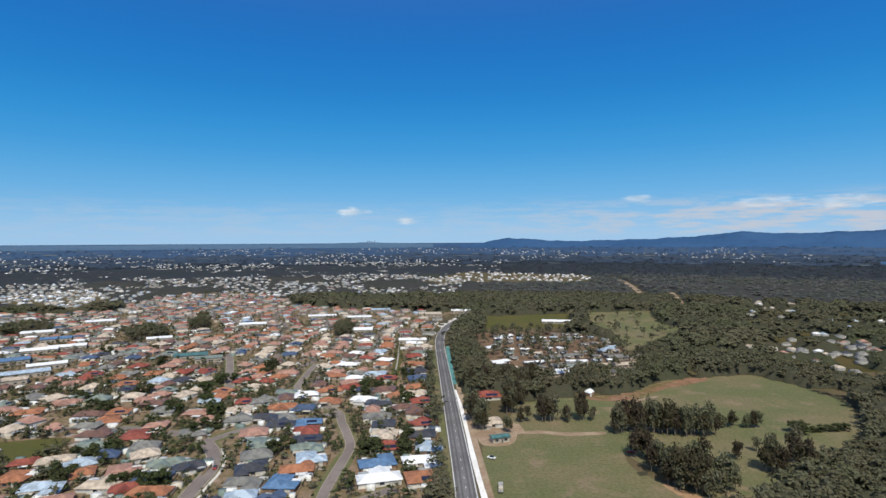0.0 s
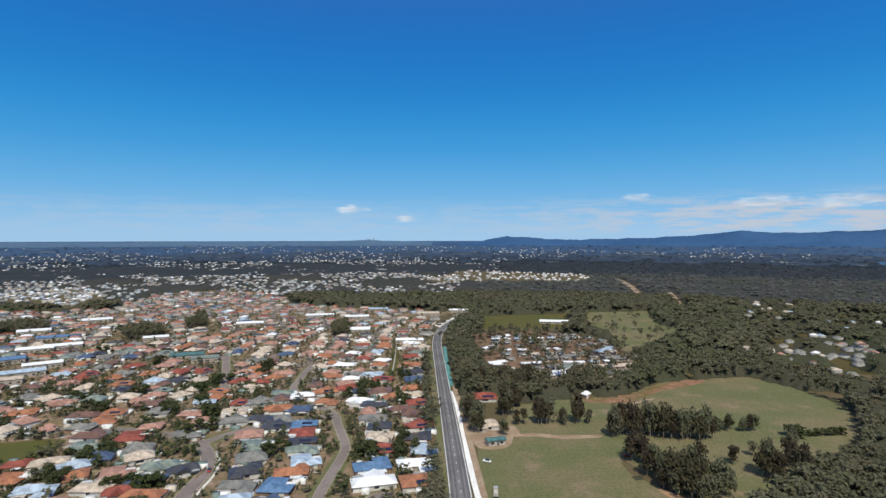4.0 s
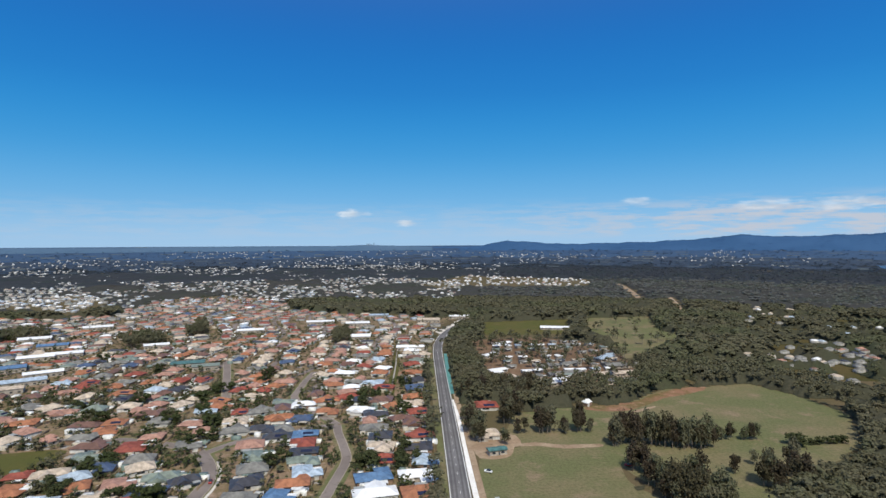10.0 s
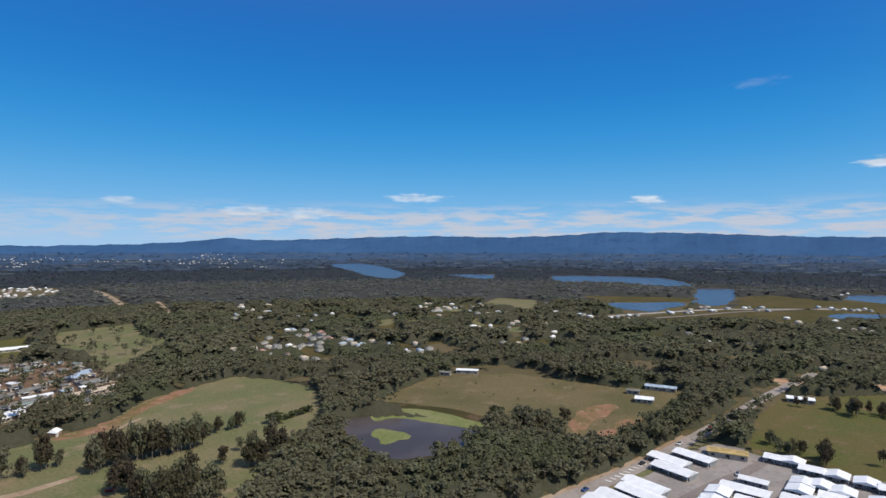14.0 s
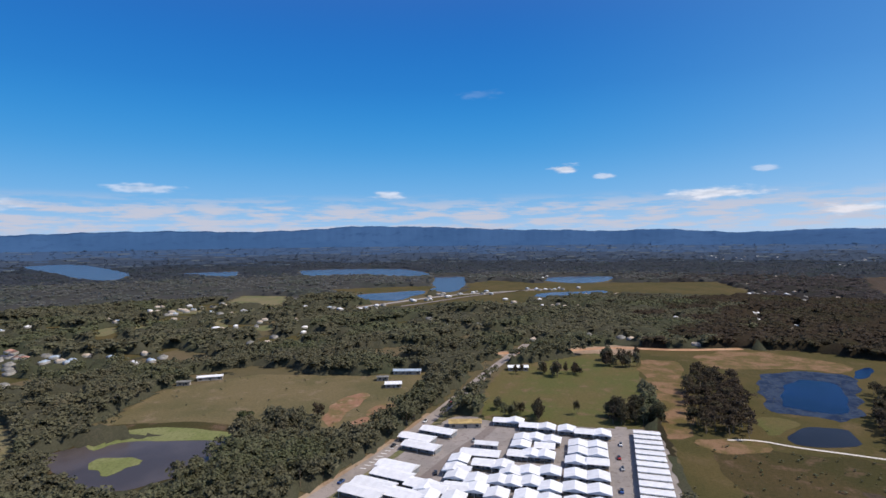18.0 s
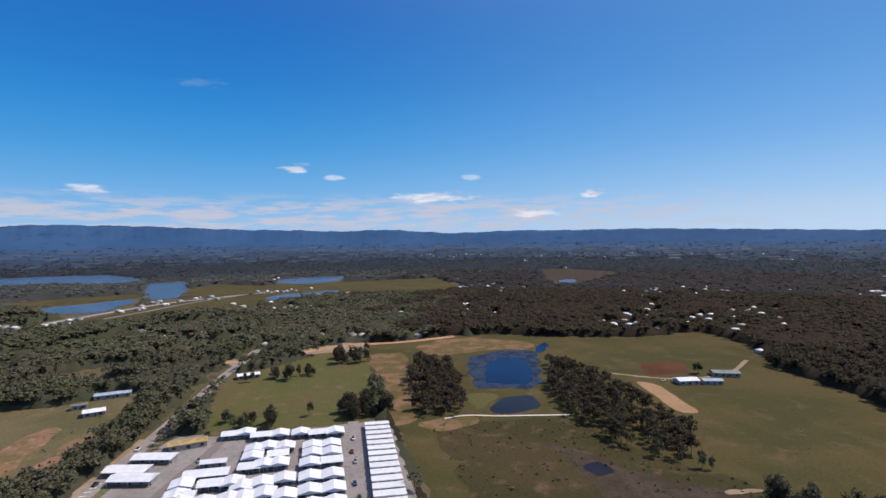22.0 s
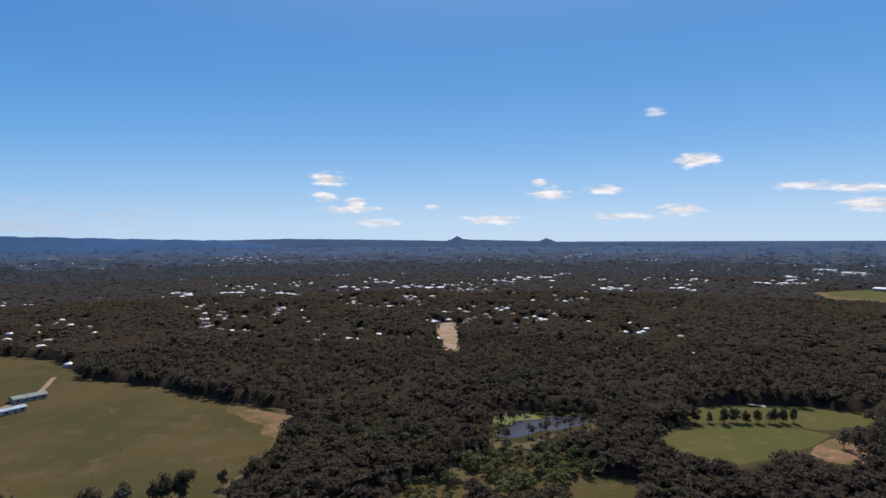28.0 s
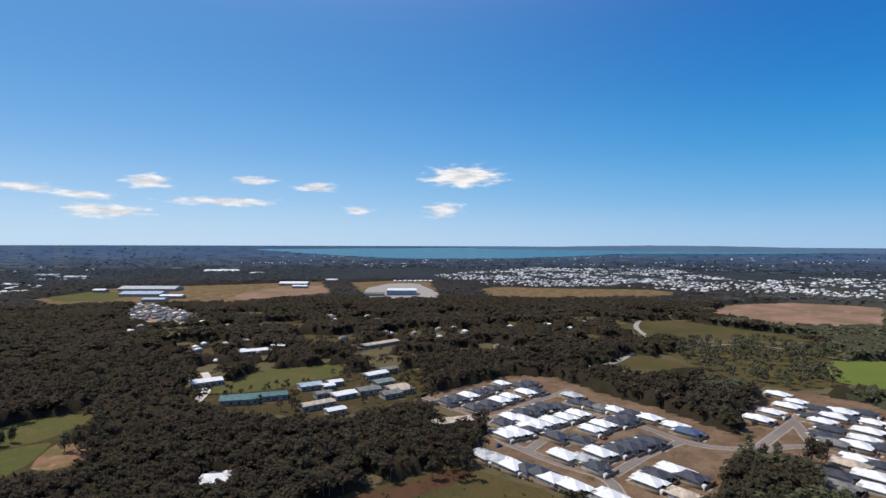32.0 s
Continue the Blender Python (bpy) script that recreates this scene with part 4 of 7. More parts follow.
strip("village_street", [(356, 62), (330, 66), (300, 76), (268, 83), (215, 96)], 6, 0.13, STREET, "grey asphalt village street", "street")
strip("village_street", [(284, 70), (283, 45), (284, -5)], 5, 0.135, STREET, "grey asphalt village cross street", "street")
strip("dam_track", [(352, -72), (356, -88), (348, -106), (344, -128), (338, -153)], 2.2, 0.2, GRAVEL, "pale gravel track along the dam wall", "track")
strip("farm_drive", [(430, -235), (405, -262), (395, -285), (400, -330), (440, -380)], 4, 0.13, SAND, "pale farm drive", "track")
HIGHWAY = [(860, 402), (919, 376), (1012, 335), (1114, 283), (1172, 223), (1262, 121), (1300, 60)]
strip("highway", HIGHWAY, 13, 0.5, CONCRETE, "pale concrete highway crossing the lake flats", "road")
strip("highway", [(860, 350), (928, 318), (1005, 278), (1114, 236), (1222, 156), (1290, 117)], 10, 0.5, STREET, "parallel service road of the highway", "road")
ESTATE_LINES = [[(-345, -236), (-332, -203), (-328, -177), (-326, -168)],
                [(-326, -168), (-378, -161), (-412, -152), (-429, -149)],
                [(-327, -177), (-295, -149), (-285, -122), (-277, -98), (-276, -74), (-256, -62)],
                [(-288, -123), (-342, -122), (-375, -109)],
                [(-386, -123), (-371, -93), (-364, -73), (-351, -52), (-350, -35), (-361, -13), (-382, -8), (-454, 10), (-471, 5)],
                [(-279, -73), (-321, -64), (-351, -52)],
                [(-361, -11), (-379, 4), (-386, 18), (-386, 31), (-366, 46)],
                [(-442, 3), (-386, 15)]]
for lift, line in enumerate(ESTATE_LINES):
    strip("estate_street", line, 7, 0.10 + lift * 0.006, ESTATE_STONE, "pale new estate street with concrete edges", "street")
    strip("estate_asphalt", line, 5.4, 0.17 + lift * 0.006, STREET, "fresh grey asphalt of the estate street", "street")
strip("school_drive", [(-240, -370), (-262, -390), (-285, -420), (-300, -450)], 7, 0.12, GRAVEL, "pale school drive and car park", "street")
strip("firebreak", [(512, 1609), (469, 1370), (409, 1122)], [16, 14, 10], 0.3, SAND, "bare firebreak cut through the forest", "track")
strip("power_easement", [(498, 1204), (454, 1065), (405, 917)], 9, 0.3, SAND, "pale easement strip through the forest", "track")

# ---- ranges on the horizon ----
# bearing and height above eye level, in degrees
RIDGE = [(1.0, -0.9), (-2.5, -0.45), (-6.8, 0.27), (-12.5, -0.10), (-20.5, 0.08), (-25.5, 0.37), (-28.1, 0.72), (-32.2, 0.5), (-38.5, 0.7), (-43.4, 0.9), (-49.6, 1.0), (-55.8, 0.87), (-61.8, 1.05), (-66.5, 1.4), (-73.8, 1.28),
         (-83.1, 0.87), (-87.8, 0.8), (-92, 0.62), (-97.0, 0.78), (-101.4, 0.47), (-104, 0.3)]
FRONT_RIDGE = [(-96, 0.1), (-101, 0.25), (-106.7, 0.42), (-110.4, 0.56), (-114.3, 0.50), (-119.9, 0.54), (-122.9, 0.56), (-131, 0.38), (-138, 0.2), (-145, 0.05), (-150, -0.3)]
PALE_RIDGE = [(-135, 0.0), (-145, 0.05), (-150.9, 0.18), (-158.7, 0.08), (-167.2, -0.08), (-167.8, 0.1), (-168.3, 0.42), (-168.8, 0.12), (-169.7, 0.02), (-176.6, -0.15), (-177.1, 0.0), (-177.4, 0.16), (-178.4, -0.25), (-184, -0.34), (-195, -0.4)]
LOW_RIDGE = [(46, -0.3), (38, -0.24), (30, -0.3), (22, -0.22), (16, -0.28), (12, -0.25), (8, -0.12), (3, -0.25), (1, -0.35)]
ISLAND = [(-240, -0.4), (-246, -0.3), (-252, -0.14), (-258, -0.06), (-263, -0.08), (-270, -0.2), (-277, -0.4)]


def ridge(name, profile, reach, mat, label, spurs):
    """A forested range: a crest line with spurs falling towards the plain."""
    names = [p[0] for p in profile][::-1]
    tops = [p[1] for p in profile][::-1]
    az = np.arange(min(names), max(names), 0.12)
    top = np.interp(az, names, tops) + spurs * 0.03 * (np.sin(az * 1.9) + np.sin(az * 3.7 + 1) * 0.6 + np.sin(az * 9.0) * 0.35 + np.sin(az * 23.0) * 0.25)
    rings = np.linspace(0, 1, 9)
    verts = []
    for u in rings:
        r = reach - 420 + 420 * u
        base = bowl(r)
        crest = 117 + reach * np.tan(np.radians(top))
        rise = np.maximum(crest - base, 0.5)
        fold = 1 - spurs * 0.10 * (0.5 + 0.25 * np.sin(az * 0.9 + 3 * u) + 0.25 * np.sin(az * 2.3 + 7 * u + 1)) * np.sin(np.pi * u)
        z = base + rise * u ** 1.2 * fold - (1 - u) * 1.0
        a = np.radians(az)
        verts.append(np.stack((-np.sin(a) * r, np.cos(a) * r, z), 1))
    back = verts[-1].copy()
    back[:, :2] *= 1.012
    back[:, 2] = bowl(reach * 1.012) - 1
    verts.append(back)
    m = len(az)
    i, j = np.meshgrid(np.arange(len(verts) - 1), np.arange(m - 1), indexing="ij")
    k = (i * m + j).ravel()
    me = quick_mesh(name, np.vstack(verts), np.stack((k, k + 1, k + m + 1, k + m), 1), [mat])
    me.shade_smooth()
    tagged(new(name, me), label, "mountain range", kind="structure")


ridge("backdrop_ranges", RIDGE, 4780, RANGE_HAZE, "long forested range along the horizon, coloured haze blue", 1.0)
ridge("backdrop_hills", FRONT_RIDGE, 4700, RANGE_HAZE, "low wooded hills coloured dark haze blue", 0.8)
ridge("backdrop_peaks", PALE_RIDGE, 4840, RANGE_HAZE_MID, "remote hills with two volcanic peaks, coloured pale with haze", 0.35)
ridge("backdrop_rise", LOW_RIDGE, 4800, RANGE_HAZE_PALE, "low rise behind the distant city, coloured faint with haze", 0.3)
ridge("backdrop_island", ISLAND, 4850, RANGE_HAZE_PALE, "low sand island across the bay, coloured pale with haze", 0.25)


# ---- houses ----
def hip_roof(w, d, eave=0.55, base=2.5, pitch=0.42, gable=False, bm=None, x=0.0, y=0.0, turn=False):
    """A hipped or gabled roof with fascia; the ridge runs along the longer side."""
    bm = bm or bmesh.new()
    if turn:
        w, d = d, w
    a, b = w / 2 + eave, d / 2 + eave
    rise = b * pitch
    run = a if gable else max(a - b, 0.2)
    spots = [(-a, -b, base), (a, -b, base), (a, b, base), (-a, b, base), (-a, -b, base + 0.2), (a, -b, base + 0.2), (a, b, base + 0.2), (-a, b, base + 0.2), (-run, 0, base + 0.2 + rise), (run, 0, base + 0.2 + rise)]
    vs = [bm.verts.new((x + (-q if turn else p), y + (p if turn else q), r)) for p, q, r in spots]
    for f in ((3, 2, 1, 0), (0, 1, 5, 4), (1, 2, 6, 5), (2, 3, 7, 6), (3, 0, 4, 7), (4, 5, 9, 8), (6, 7, 8, 9), (5, 6, 9), (7, 4, 8)):
        bm.faces.new([vs[i] for i in f])
    return bm


PROTO = {}


def shared(key, make):
    if key not in PROTO:
        PROTO[key] = make()
    return PROTO[key]


# each house: its wings as (x, y, width, depth, ridge turned)
HOUSE_PLANS = [[(0, 0, 15.5, 8.8, False), (-4.6, -4.6, 6.2, 7.6, True)],
               [(0, 0, 14.5, 9.6, False), (4.2, 4.4, 6.4, 7.0, True), (-4.4, -4.4, 5.6, 6.4, True)],
               [(0, 0, 17.5, 8.2, False), (1.0, 4.0, 8.0, 6.4, True)],
               [(-1.5, 0, 9.4, 14.5, True), (4.0, -3.0, 8.0, 7.2, False)],
               [(1.5, -1.5, 12.5, 8.2, False), (-4.6, 2.4, 6.6, 11.0, True)],
               [(0, 0, 14.0, 11.0, False)]]
PATIO = [paint("patio white", (0.74, 0.74, 0.72), 0.5), paint("patio cream", (0.52, 0.46, 0.37), 0.6), paint("patio grey", (0.33, 0.34, 0.33), 0.5)]


def house_proto(shape, key):
    """One house with its wings, patio roof, windows and garage. Returns its root."""
    wings = HOUSE_PLANS[shape]
    w, d = wings[0][2:4]
    root = new("house")
    tagged(root, "single-storey brick house with a %s roof" % ROOF_WORDS[key], "house", "suburban houses")

    def walls():
        bm = bmesh.new()
        for i, (x, y, sx, sy, _) in enumerate(wings):
            box(sx, sy, 2.5 - 0.02 * i, x, y, 0, bm)
        return bm_mesh("wall", bm, BRICK[shape % 3])

    def roof():
        bm = bmesh.new()
        for i, (x, y, sx, sy, turn) in enumerate(wings):
            hip_roof(sx, sy, bm=bm, x=x, y=y, turn=turn, base=2.5 - 0.03 * i, pitch=0.42 + 0.03 * (shape % 3), gable=shape == 2 and i == 1)
        return bm_mesh("roof", bm, roof_mat(key))

    def patio():
        bm = box(5.6, 3.6, 0.12, 0, 0, 2.25)
        for x in (-2.6, 2.6):
            box(0.12, 0.12, 2.25, x, 1.65, 0, bm)
        return bm_mesh("patio_roof", bm, PATIO[shape % 3])

    part("wall", shared(("wall", shape), walls), None, root)
    part("roof", shared(("roof", shape, key), roof), None, root, ROOF_WORDS[key] + " roof")
    part("patio_roof", shared(("patio", shape), patio), None, root, "flat pale patio roof on posts", at=pose((-2.5, -3.0, -5.2, 5.2, 4.5, 2.0)[shape], (5.9, 6.4, 5.8, 2.4, 4.2, 7.2)[shape], 0))
    glass = shared("window", lambda: bm_mesh("window", box(1.9, 0.08, 1.2, 0, 0, 0), GLASS))
    x, y, sx, sy, _ = wings[-1]
    for px, py, turn in ((0.8, wings[0][1] - d / 2 - 0.03, 0), (wings[0][0] + w / 2 + 0.03, wings[0][1], 90), (x - 1.2, y - sy / 2 - 0.03, 0)):
        part("window", glass, None, root, at=pose(px, py, 0.95, 0, 0, turn))
    gx, gy, gw, gd, _ = wings[1] if shape in (0, 3) else wings[0]
    part("garage_door", shared("garage", lambda: bm_mesh("garage_door", box(4.6, 0.1, 2.15), DOOR)), None, root, "pale roller garage door", at=pose(gx + (0 if shape in (0, 3) else gw / 2 - 2.8), gy - gd / 2 - 0.06, 0.02))
    if key in ("o", "b2", "e", "d", "n", "r") and shape in (0, 2, 5):
        def cells():
            return bm_mesh("solar_panel", box(6.4, 1.95, 0.06, 0, 0.5, 0), PANEL)
        slope = math.degrees(math.atan(0.42 + 0.03 * (shape % 3)))
        part("solar_panel", shared("cells", cells), None, root, "dark blue solar panels", at=pose(1.8, -d / 2 + 1.0, 2.7 + 1.6 * (0.42 + 0.03 * (shape % 3)) + 0.07, slope, 0, 0))
    return root


def home_proto(kind):
    """A small white village home with a low gable roof and a shaded porch."""
    w, d, roof_key = dict(a=(10.7, 9.4, "w"), b=(10.4, 9.8, "w"), c=(11.0, 9.2, "w"), long=(21.0, 9.6, "w"))[kind]
    root = new("village_home")
    tagged(root, "small white prefabricated home with a low white metal roof", "house", "white village homes")
    # Wall grey is set dark so the porch side carries shade in its colour.
    part("wall", box(w - 0.6, d - 2.4, 2.75, 0, 1.0, 0), paint("shade-grey cladding", (0.30, 0.31, 0.32), 0.8), root, "weatherboard wall in a shade-dark grey")
    part("roof", hip_roof(w, d, 0.25, 2.75, 0.26, True, turn=kind in "ab"), paint("roof white sheet", (0.78, 0.78, 0.79), 0.45, ribs=1.2, mottle=0.1), root, "bright white metal roof")
    post = bm_mesh("porch_post", box(0.18, 0.18, 2.75), paint("white trim", (0.7, 0.7, 0.68), 0.6))
    for x in (-w / 2 + 0.3, 0.0, w / 2 - 0.3):
        part("porch_post", post, None, root, at=pose(x, -d / 2 + 0.25, 0))
    glass = shared("home window", lambda: bm_mesh("window", box(1.6, 0.08, 1.3), GLASS))
    for x in (-w / 4, w / 4):
        part("window", glass, None, root, at=pose(x, -d / 2 + 2.16, 0.8))
    part("door", shared("home door", lambda: bm_mesh("door", box(0.95, 0.08, 2.05), paint("dark door", (0.08, 0.085, 0.09), 0.5))), None, root, "dark front door", at=pose(0, -d / 2 + 2.16, 0.02))
    part("porch_floor", box(w - 0.4, 2.3, 0.14, 0, -d / 2 + 1.05, 0), TIMBER, root, "timber porch floor")
    return root


def terrace_proto():
    """One unit of the long terrace row, with a single-pitch white roof."""
    root = new("terrace_unit")
    tagged(root, "narrow white terrace unit in a long new row", "house", "terrace row")
    part("wall", box(7.4, 13.2, 2.7, 0, 0, 0), BRICK[2], root)
    bm = box(7.7, 15.0, 0.18, 0, 0, 0)
    for v in bm.verts:
        v.co.z += 2.72 + (v.co.x + 3.85) * 0.11
    part("roof", bm, MATS["roof white sheet"], root, "white single-pitch metal roof")
    part("parapet", box(0.22, 15.0, 0.4, 3.86, 0, 3.3), BRICK[2], root)
    part("carport_door", box(2.6, 0.1, 2.1, -1.6, 6.66, 0.02), DOOR, root, "grey roller door")
    part("window", box(1.6, 0.08, 1.3, 1.8, 6.66, 0.8), GLASS, root)
    return root


def estate_proto(key, shape):
    """A new estate house on its bare lot."""
    w, d = ((11.6, 15.0), (11.0, 13.0))[shape]
    root = new("estate_house")
    tagged(root, "new rendered estate house with a %s roof" % ROOF_WORDS[key], "house", "new estate houses")
    bm = box(w, d, 2.7)
    box(w * 0.55, 3.0, 2.66, w * 0.2, d / 2 + 1.4, 0, bm)
    part("wall", bm, BRICK[1 + shape], root)
    bm = hip_roof(w, d, 0.45, 2.7, 0.30)
    hip_roof(w * 0.42, 7.0, 0.45, 2.68, 0.34, bm=bm, x=w / 4, y=-d / 2 + 1.6, turn=True)
    hip_roof(w * 0.55, 6.0, 0.45, 2.66, 0.30, bm=bm, x=w * 0.2, y=d / 2, turn=shape == 0)
    part("roof", bm, roof_mat(key), root, ROOF_WORDS[key] + " roof")
    part("patio_roof", box(4.2, 2.8, 0.12, -w / 4, d / 2 + 1.7, 2.35), PATIO[shape], root, "pale flat patio roof")
    part("garage_door", shared("garage", lambda: bm_mesh("garage_door", box(4.6, 0.1, 2.15), DOOR)), None, root, "pale garage door", at=pose(-w / 4, -d / 2 - 0.04, 0.02))
    glass = shared("window", lambda: bm_mesh("window", box(1.9, 0.08, 1.2), GLASS))
    for x in (w / 4, w / 4 - 2.6):
        part("window", glass, None, root, at=pose(x, -d / 2 - 0.03, 0.95))
    part("window", glass, None, root, at=pose(w / 2 + 0.03, 1, 0.95, 0, 0, 90))
    part("driveway", box(5.0, 5.5, 0.09, -w / 4, -d / 2 - 2.8, 0.05), CONCRETE, root, "pale concrete drive")
    return root


def block_proto(key, w, d, h, label, group):
    """A long institutional or farm building with a low gable."""
    root = new("school_building" if "school" in label else "shed")
    tagged(root, label, "building" if "school" in label else "shed", group)
    part("wall", box(w, d, h), BRICK[1], root)
    part("roof", hip_roof(w, d, 0.6, h, 0.22, True), roof_mat(key), root, ROOF_WORDS[key] + " roof")
    glass = shared("window", lambda: bm_mesh("window", box(1.9, 0.08, 1.2), GLASS))
    for i in range(max(2, int(w / 5))):
        part("window", glass, None, root, at=pose(-w / 2 + 2.5 + i * (w - 5) / max(1, int(w / 5) - 1), -d / 2 - 0.03, 1.0))
    part("door", shared("home door", lambda: bm_mesh("door", box(0.95, 0.08, 2.05), paint("dark door", (0.08, 0.085, 0.09), 0.5))), None, root, at=pose(0.6, -d / 2 - 0.03, 0.02))
    return root


FOOT = []           # plan of the suburban houses: x, y, turn, half sides
BUILT = []          # plan of all buildings: x, y, clearance
WAITING = {}        # the first of each kind is moved to its own place, the next are copies


def put(key, make, x, y, turn, size=1.0):
    m = pose(x, y, 0.05, 0, 0, turn) @ Matrix.Diagonal((size, size, 1, 1))
    if key not in WAITING:
        WAITING[key] = root = make()
    else:
        root = copy_thing(WAITING[key], m)
    root.matrix_basis = m
    BUILT.append((x, y, 9.5))
    if key[0] == "house":
        FOOT.append((x, y, turn, 8.4 * size, 6.6 * size))
    return root


# suburb: the houses whose roofs can be told apart, street by street
ROAD_SIDE_HOUSES = [
    (-10, 262, 'o'), (-12, 281, 'w'), (-9, 301, 'l'), (-13, 319, 'd'), (-13, 339, 'r'), (-16, 363, 'b'), (-16, 387, 'r'), (-22, 406, 'c'), (-22, 424, 'o'), (-21, 453, 'n'),
    (-23, 476, 'd'), (-27, 504, 'o'), (-29, 540, 'r'), (-29, 572, 'b'), (-33, 609, 'w')]
MIDDLE_HOUSES = [
    (-31, 261, 'w'), (-34, 279, 'b2'), (-31, 302, 'r'), (-34, 320, 'c'), (-37, 338, 'd'), (-43, 354, 'g'), (-45, 382, 'd'), (-57, 392, 'w'), (-60, 417, 'd'), (-45, 417, 'b'),
    (-47, 454, 'r'), (-58, 467, 'l'), (-90, 462, 'o'), (-56, 504, 'o'), (-88, 504, 'w')]
WEST_STREET_HOUSES = [
    (-76, 257, 'b2'), (-73, 272, 'o'), (-70, 286, 'l'), (-75, 300, 'e'), (-78, 314, 'd'), (-81, 327, 'r'), (-84, 343, 'b2'), (-94, 372, 'n'), (-101, 406, 'w'), (-80, 388, 'o'),
    (-86, 415, 'o'), (-110, 375, 'o'), (-127, 389, 'g'), (-114, 352, 'd'), (-100, 338, 'd'), (-112, 324, 'p'), (-103, 307, 'e')]
CRESCENT_HOUSES = [
    (-96, 273, 'd'), (-94, 256, 'g'), (-99, 290, 'g'), (-90, 242, 'l'), (-130, 348, 'g'), (-136, 367, 'c'), (-161, 403, 'o'), (-163, 362, 'p'), (-149, 324, 'g'), (-142, 280, 'e'),
    (-140, 264, 'n'), (-133, 248, 'o'), (-159, 271, 'p'), (-179, 292, 'n'), (-195, 305, 'e'), (-165, 303, 'g'), (-180, 321, 'r')]
FAR_WEST_HOUSES = [
    (-160, 254, 'c'), (-201, 284, 'c'), (-207, 264, 'o'), (-185, 252, 'l'), (-205, 322, 'b'), (-219, 337, 'g'), (-232, 360, 'b'), (-248, 396, 'e'), (-227, 402, 'c'),
    (-203, 385, 'b'), (-187, 368, 'g'), (-276, 364, 'o'), (-294, 370, 'p'), (-266, 387, 'p'), (-300, 401, 'g'), (-297, 439, 'p'), (-252, 439, 'o')]
for street in (ROAD_SIDE_HOUSES, MIDDLE_HOUSES, WEST_STREET_HOUSES, CRESCENT_HOUSES, FAR_WEST_HOUSES):
    for i, (x, y, key) in enumerate(street):
        shape = (i * 7 + int(x) + int(y) // 3) % 6
        lean = random.uniform(-14, 14) + (2.5 if x > -60 else 12 if x < -120 else 6)
        put(("house", shape, key), lambda: house_proto(shape, key), x, y, lean + (180 if i % 2 else 0), 1.16 if y < 285 and x > -40 else random.uniform(0.94, 1.10))


def near_built(x, y, gap):
    b = np.array(BUILT)
    return bool((np.hypot(b[:, 0] - x, b[:, 1] - y) < gap + np.maximum(b[:, 2] - 9.5, 0)).any())


# larger roofs of shops, halls and sheds in the suburb: x, y, length, depth, turn, roof
TOWN_HALLS = [(-421, 574, 32, 14, 30, "w"), (-404, 592, 34, 14, 30, "w"), (-411, 522, 30, 16, 35, "b2"), (-359, 473, 34, 14, 35, "l"), (-363, 504, 30, 12, 35, "w"), (-353, 446, 26, 12, 30, "c"), (-249, 543, 30, 14, 20, "t"), (-226, 530, 24, 12, 20, "e"),
              (-504, 685, 34, 16, 30, "w"), (-485, 780, 36, 16, 30, "w"), (-258, 747, 34, 14, 15, "w"), (-181, 825, 40, 14, 12, "w"), (-103, 696, 26, 18, 8, "w"), (-33, 622, 34, 12, 3, "w"), (-102, 897, 30, 14, 8, "l"), (-123, 810, 34, 14, 8, "w"),
              (-20, 844, 34, 16, 5, "c"), (28, 880, 30, 14, -5, "w"), (-450, 640, 30, 14, 30, "b2"), (-330, 640, 26, 12, 25, "w")]
for x, y, long_side, deep, turn, key in TOWN_HALLS:
    root = block_proto(key, long_side, deep, 4.2, "large suburban shop or shed with a %s roof" % ROOF_WORDS[key], "large suburban buildings")
    root.matrix_basis = pose(x, y, 0.05, 0, 0, turn)
    BUILT.append((x, y, long_side * 0.55 + 2))


FAR_HOUSES = []     # x, y, turn, colour for the houses too small to be things of their own
SHADES = "oooorrrbbbpppppppgggdccccwlen"
count = 0


def lot(u, v):
    """Plan of the winding streets: u across them, v along them."""
    return (-24 - u - (v - 240) * 0.035 + 20 * math.sin(v / 95 + u / 140) + 11 * math.sin(v / 41 + u / 60), v + 16 * math.sin(u / 75) + u * 0.10)


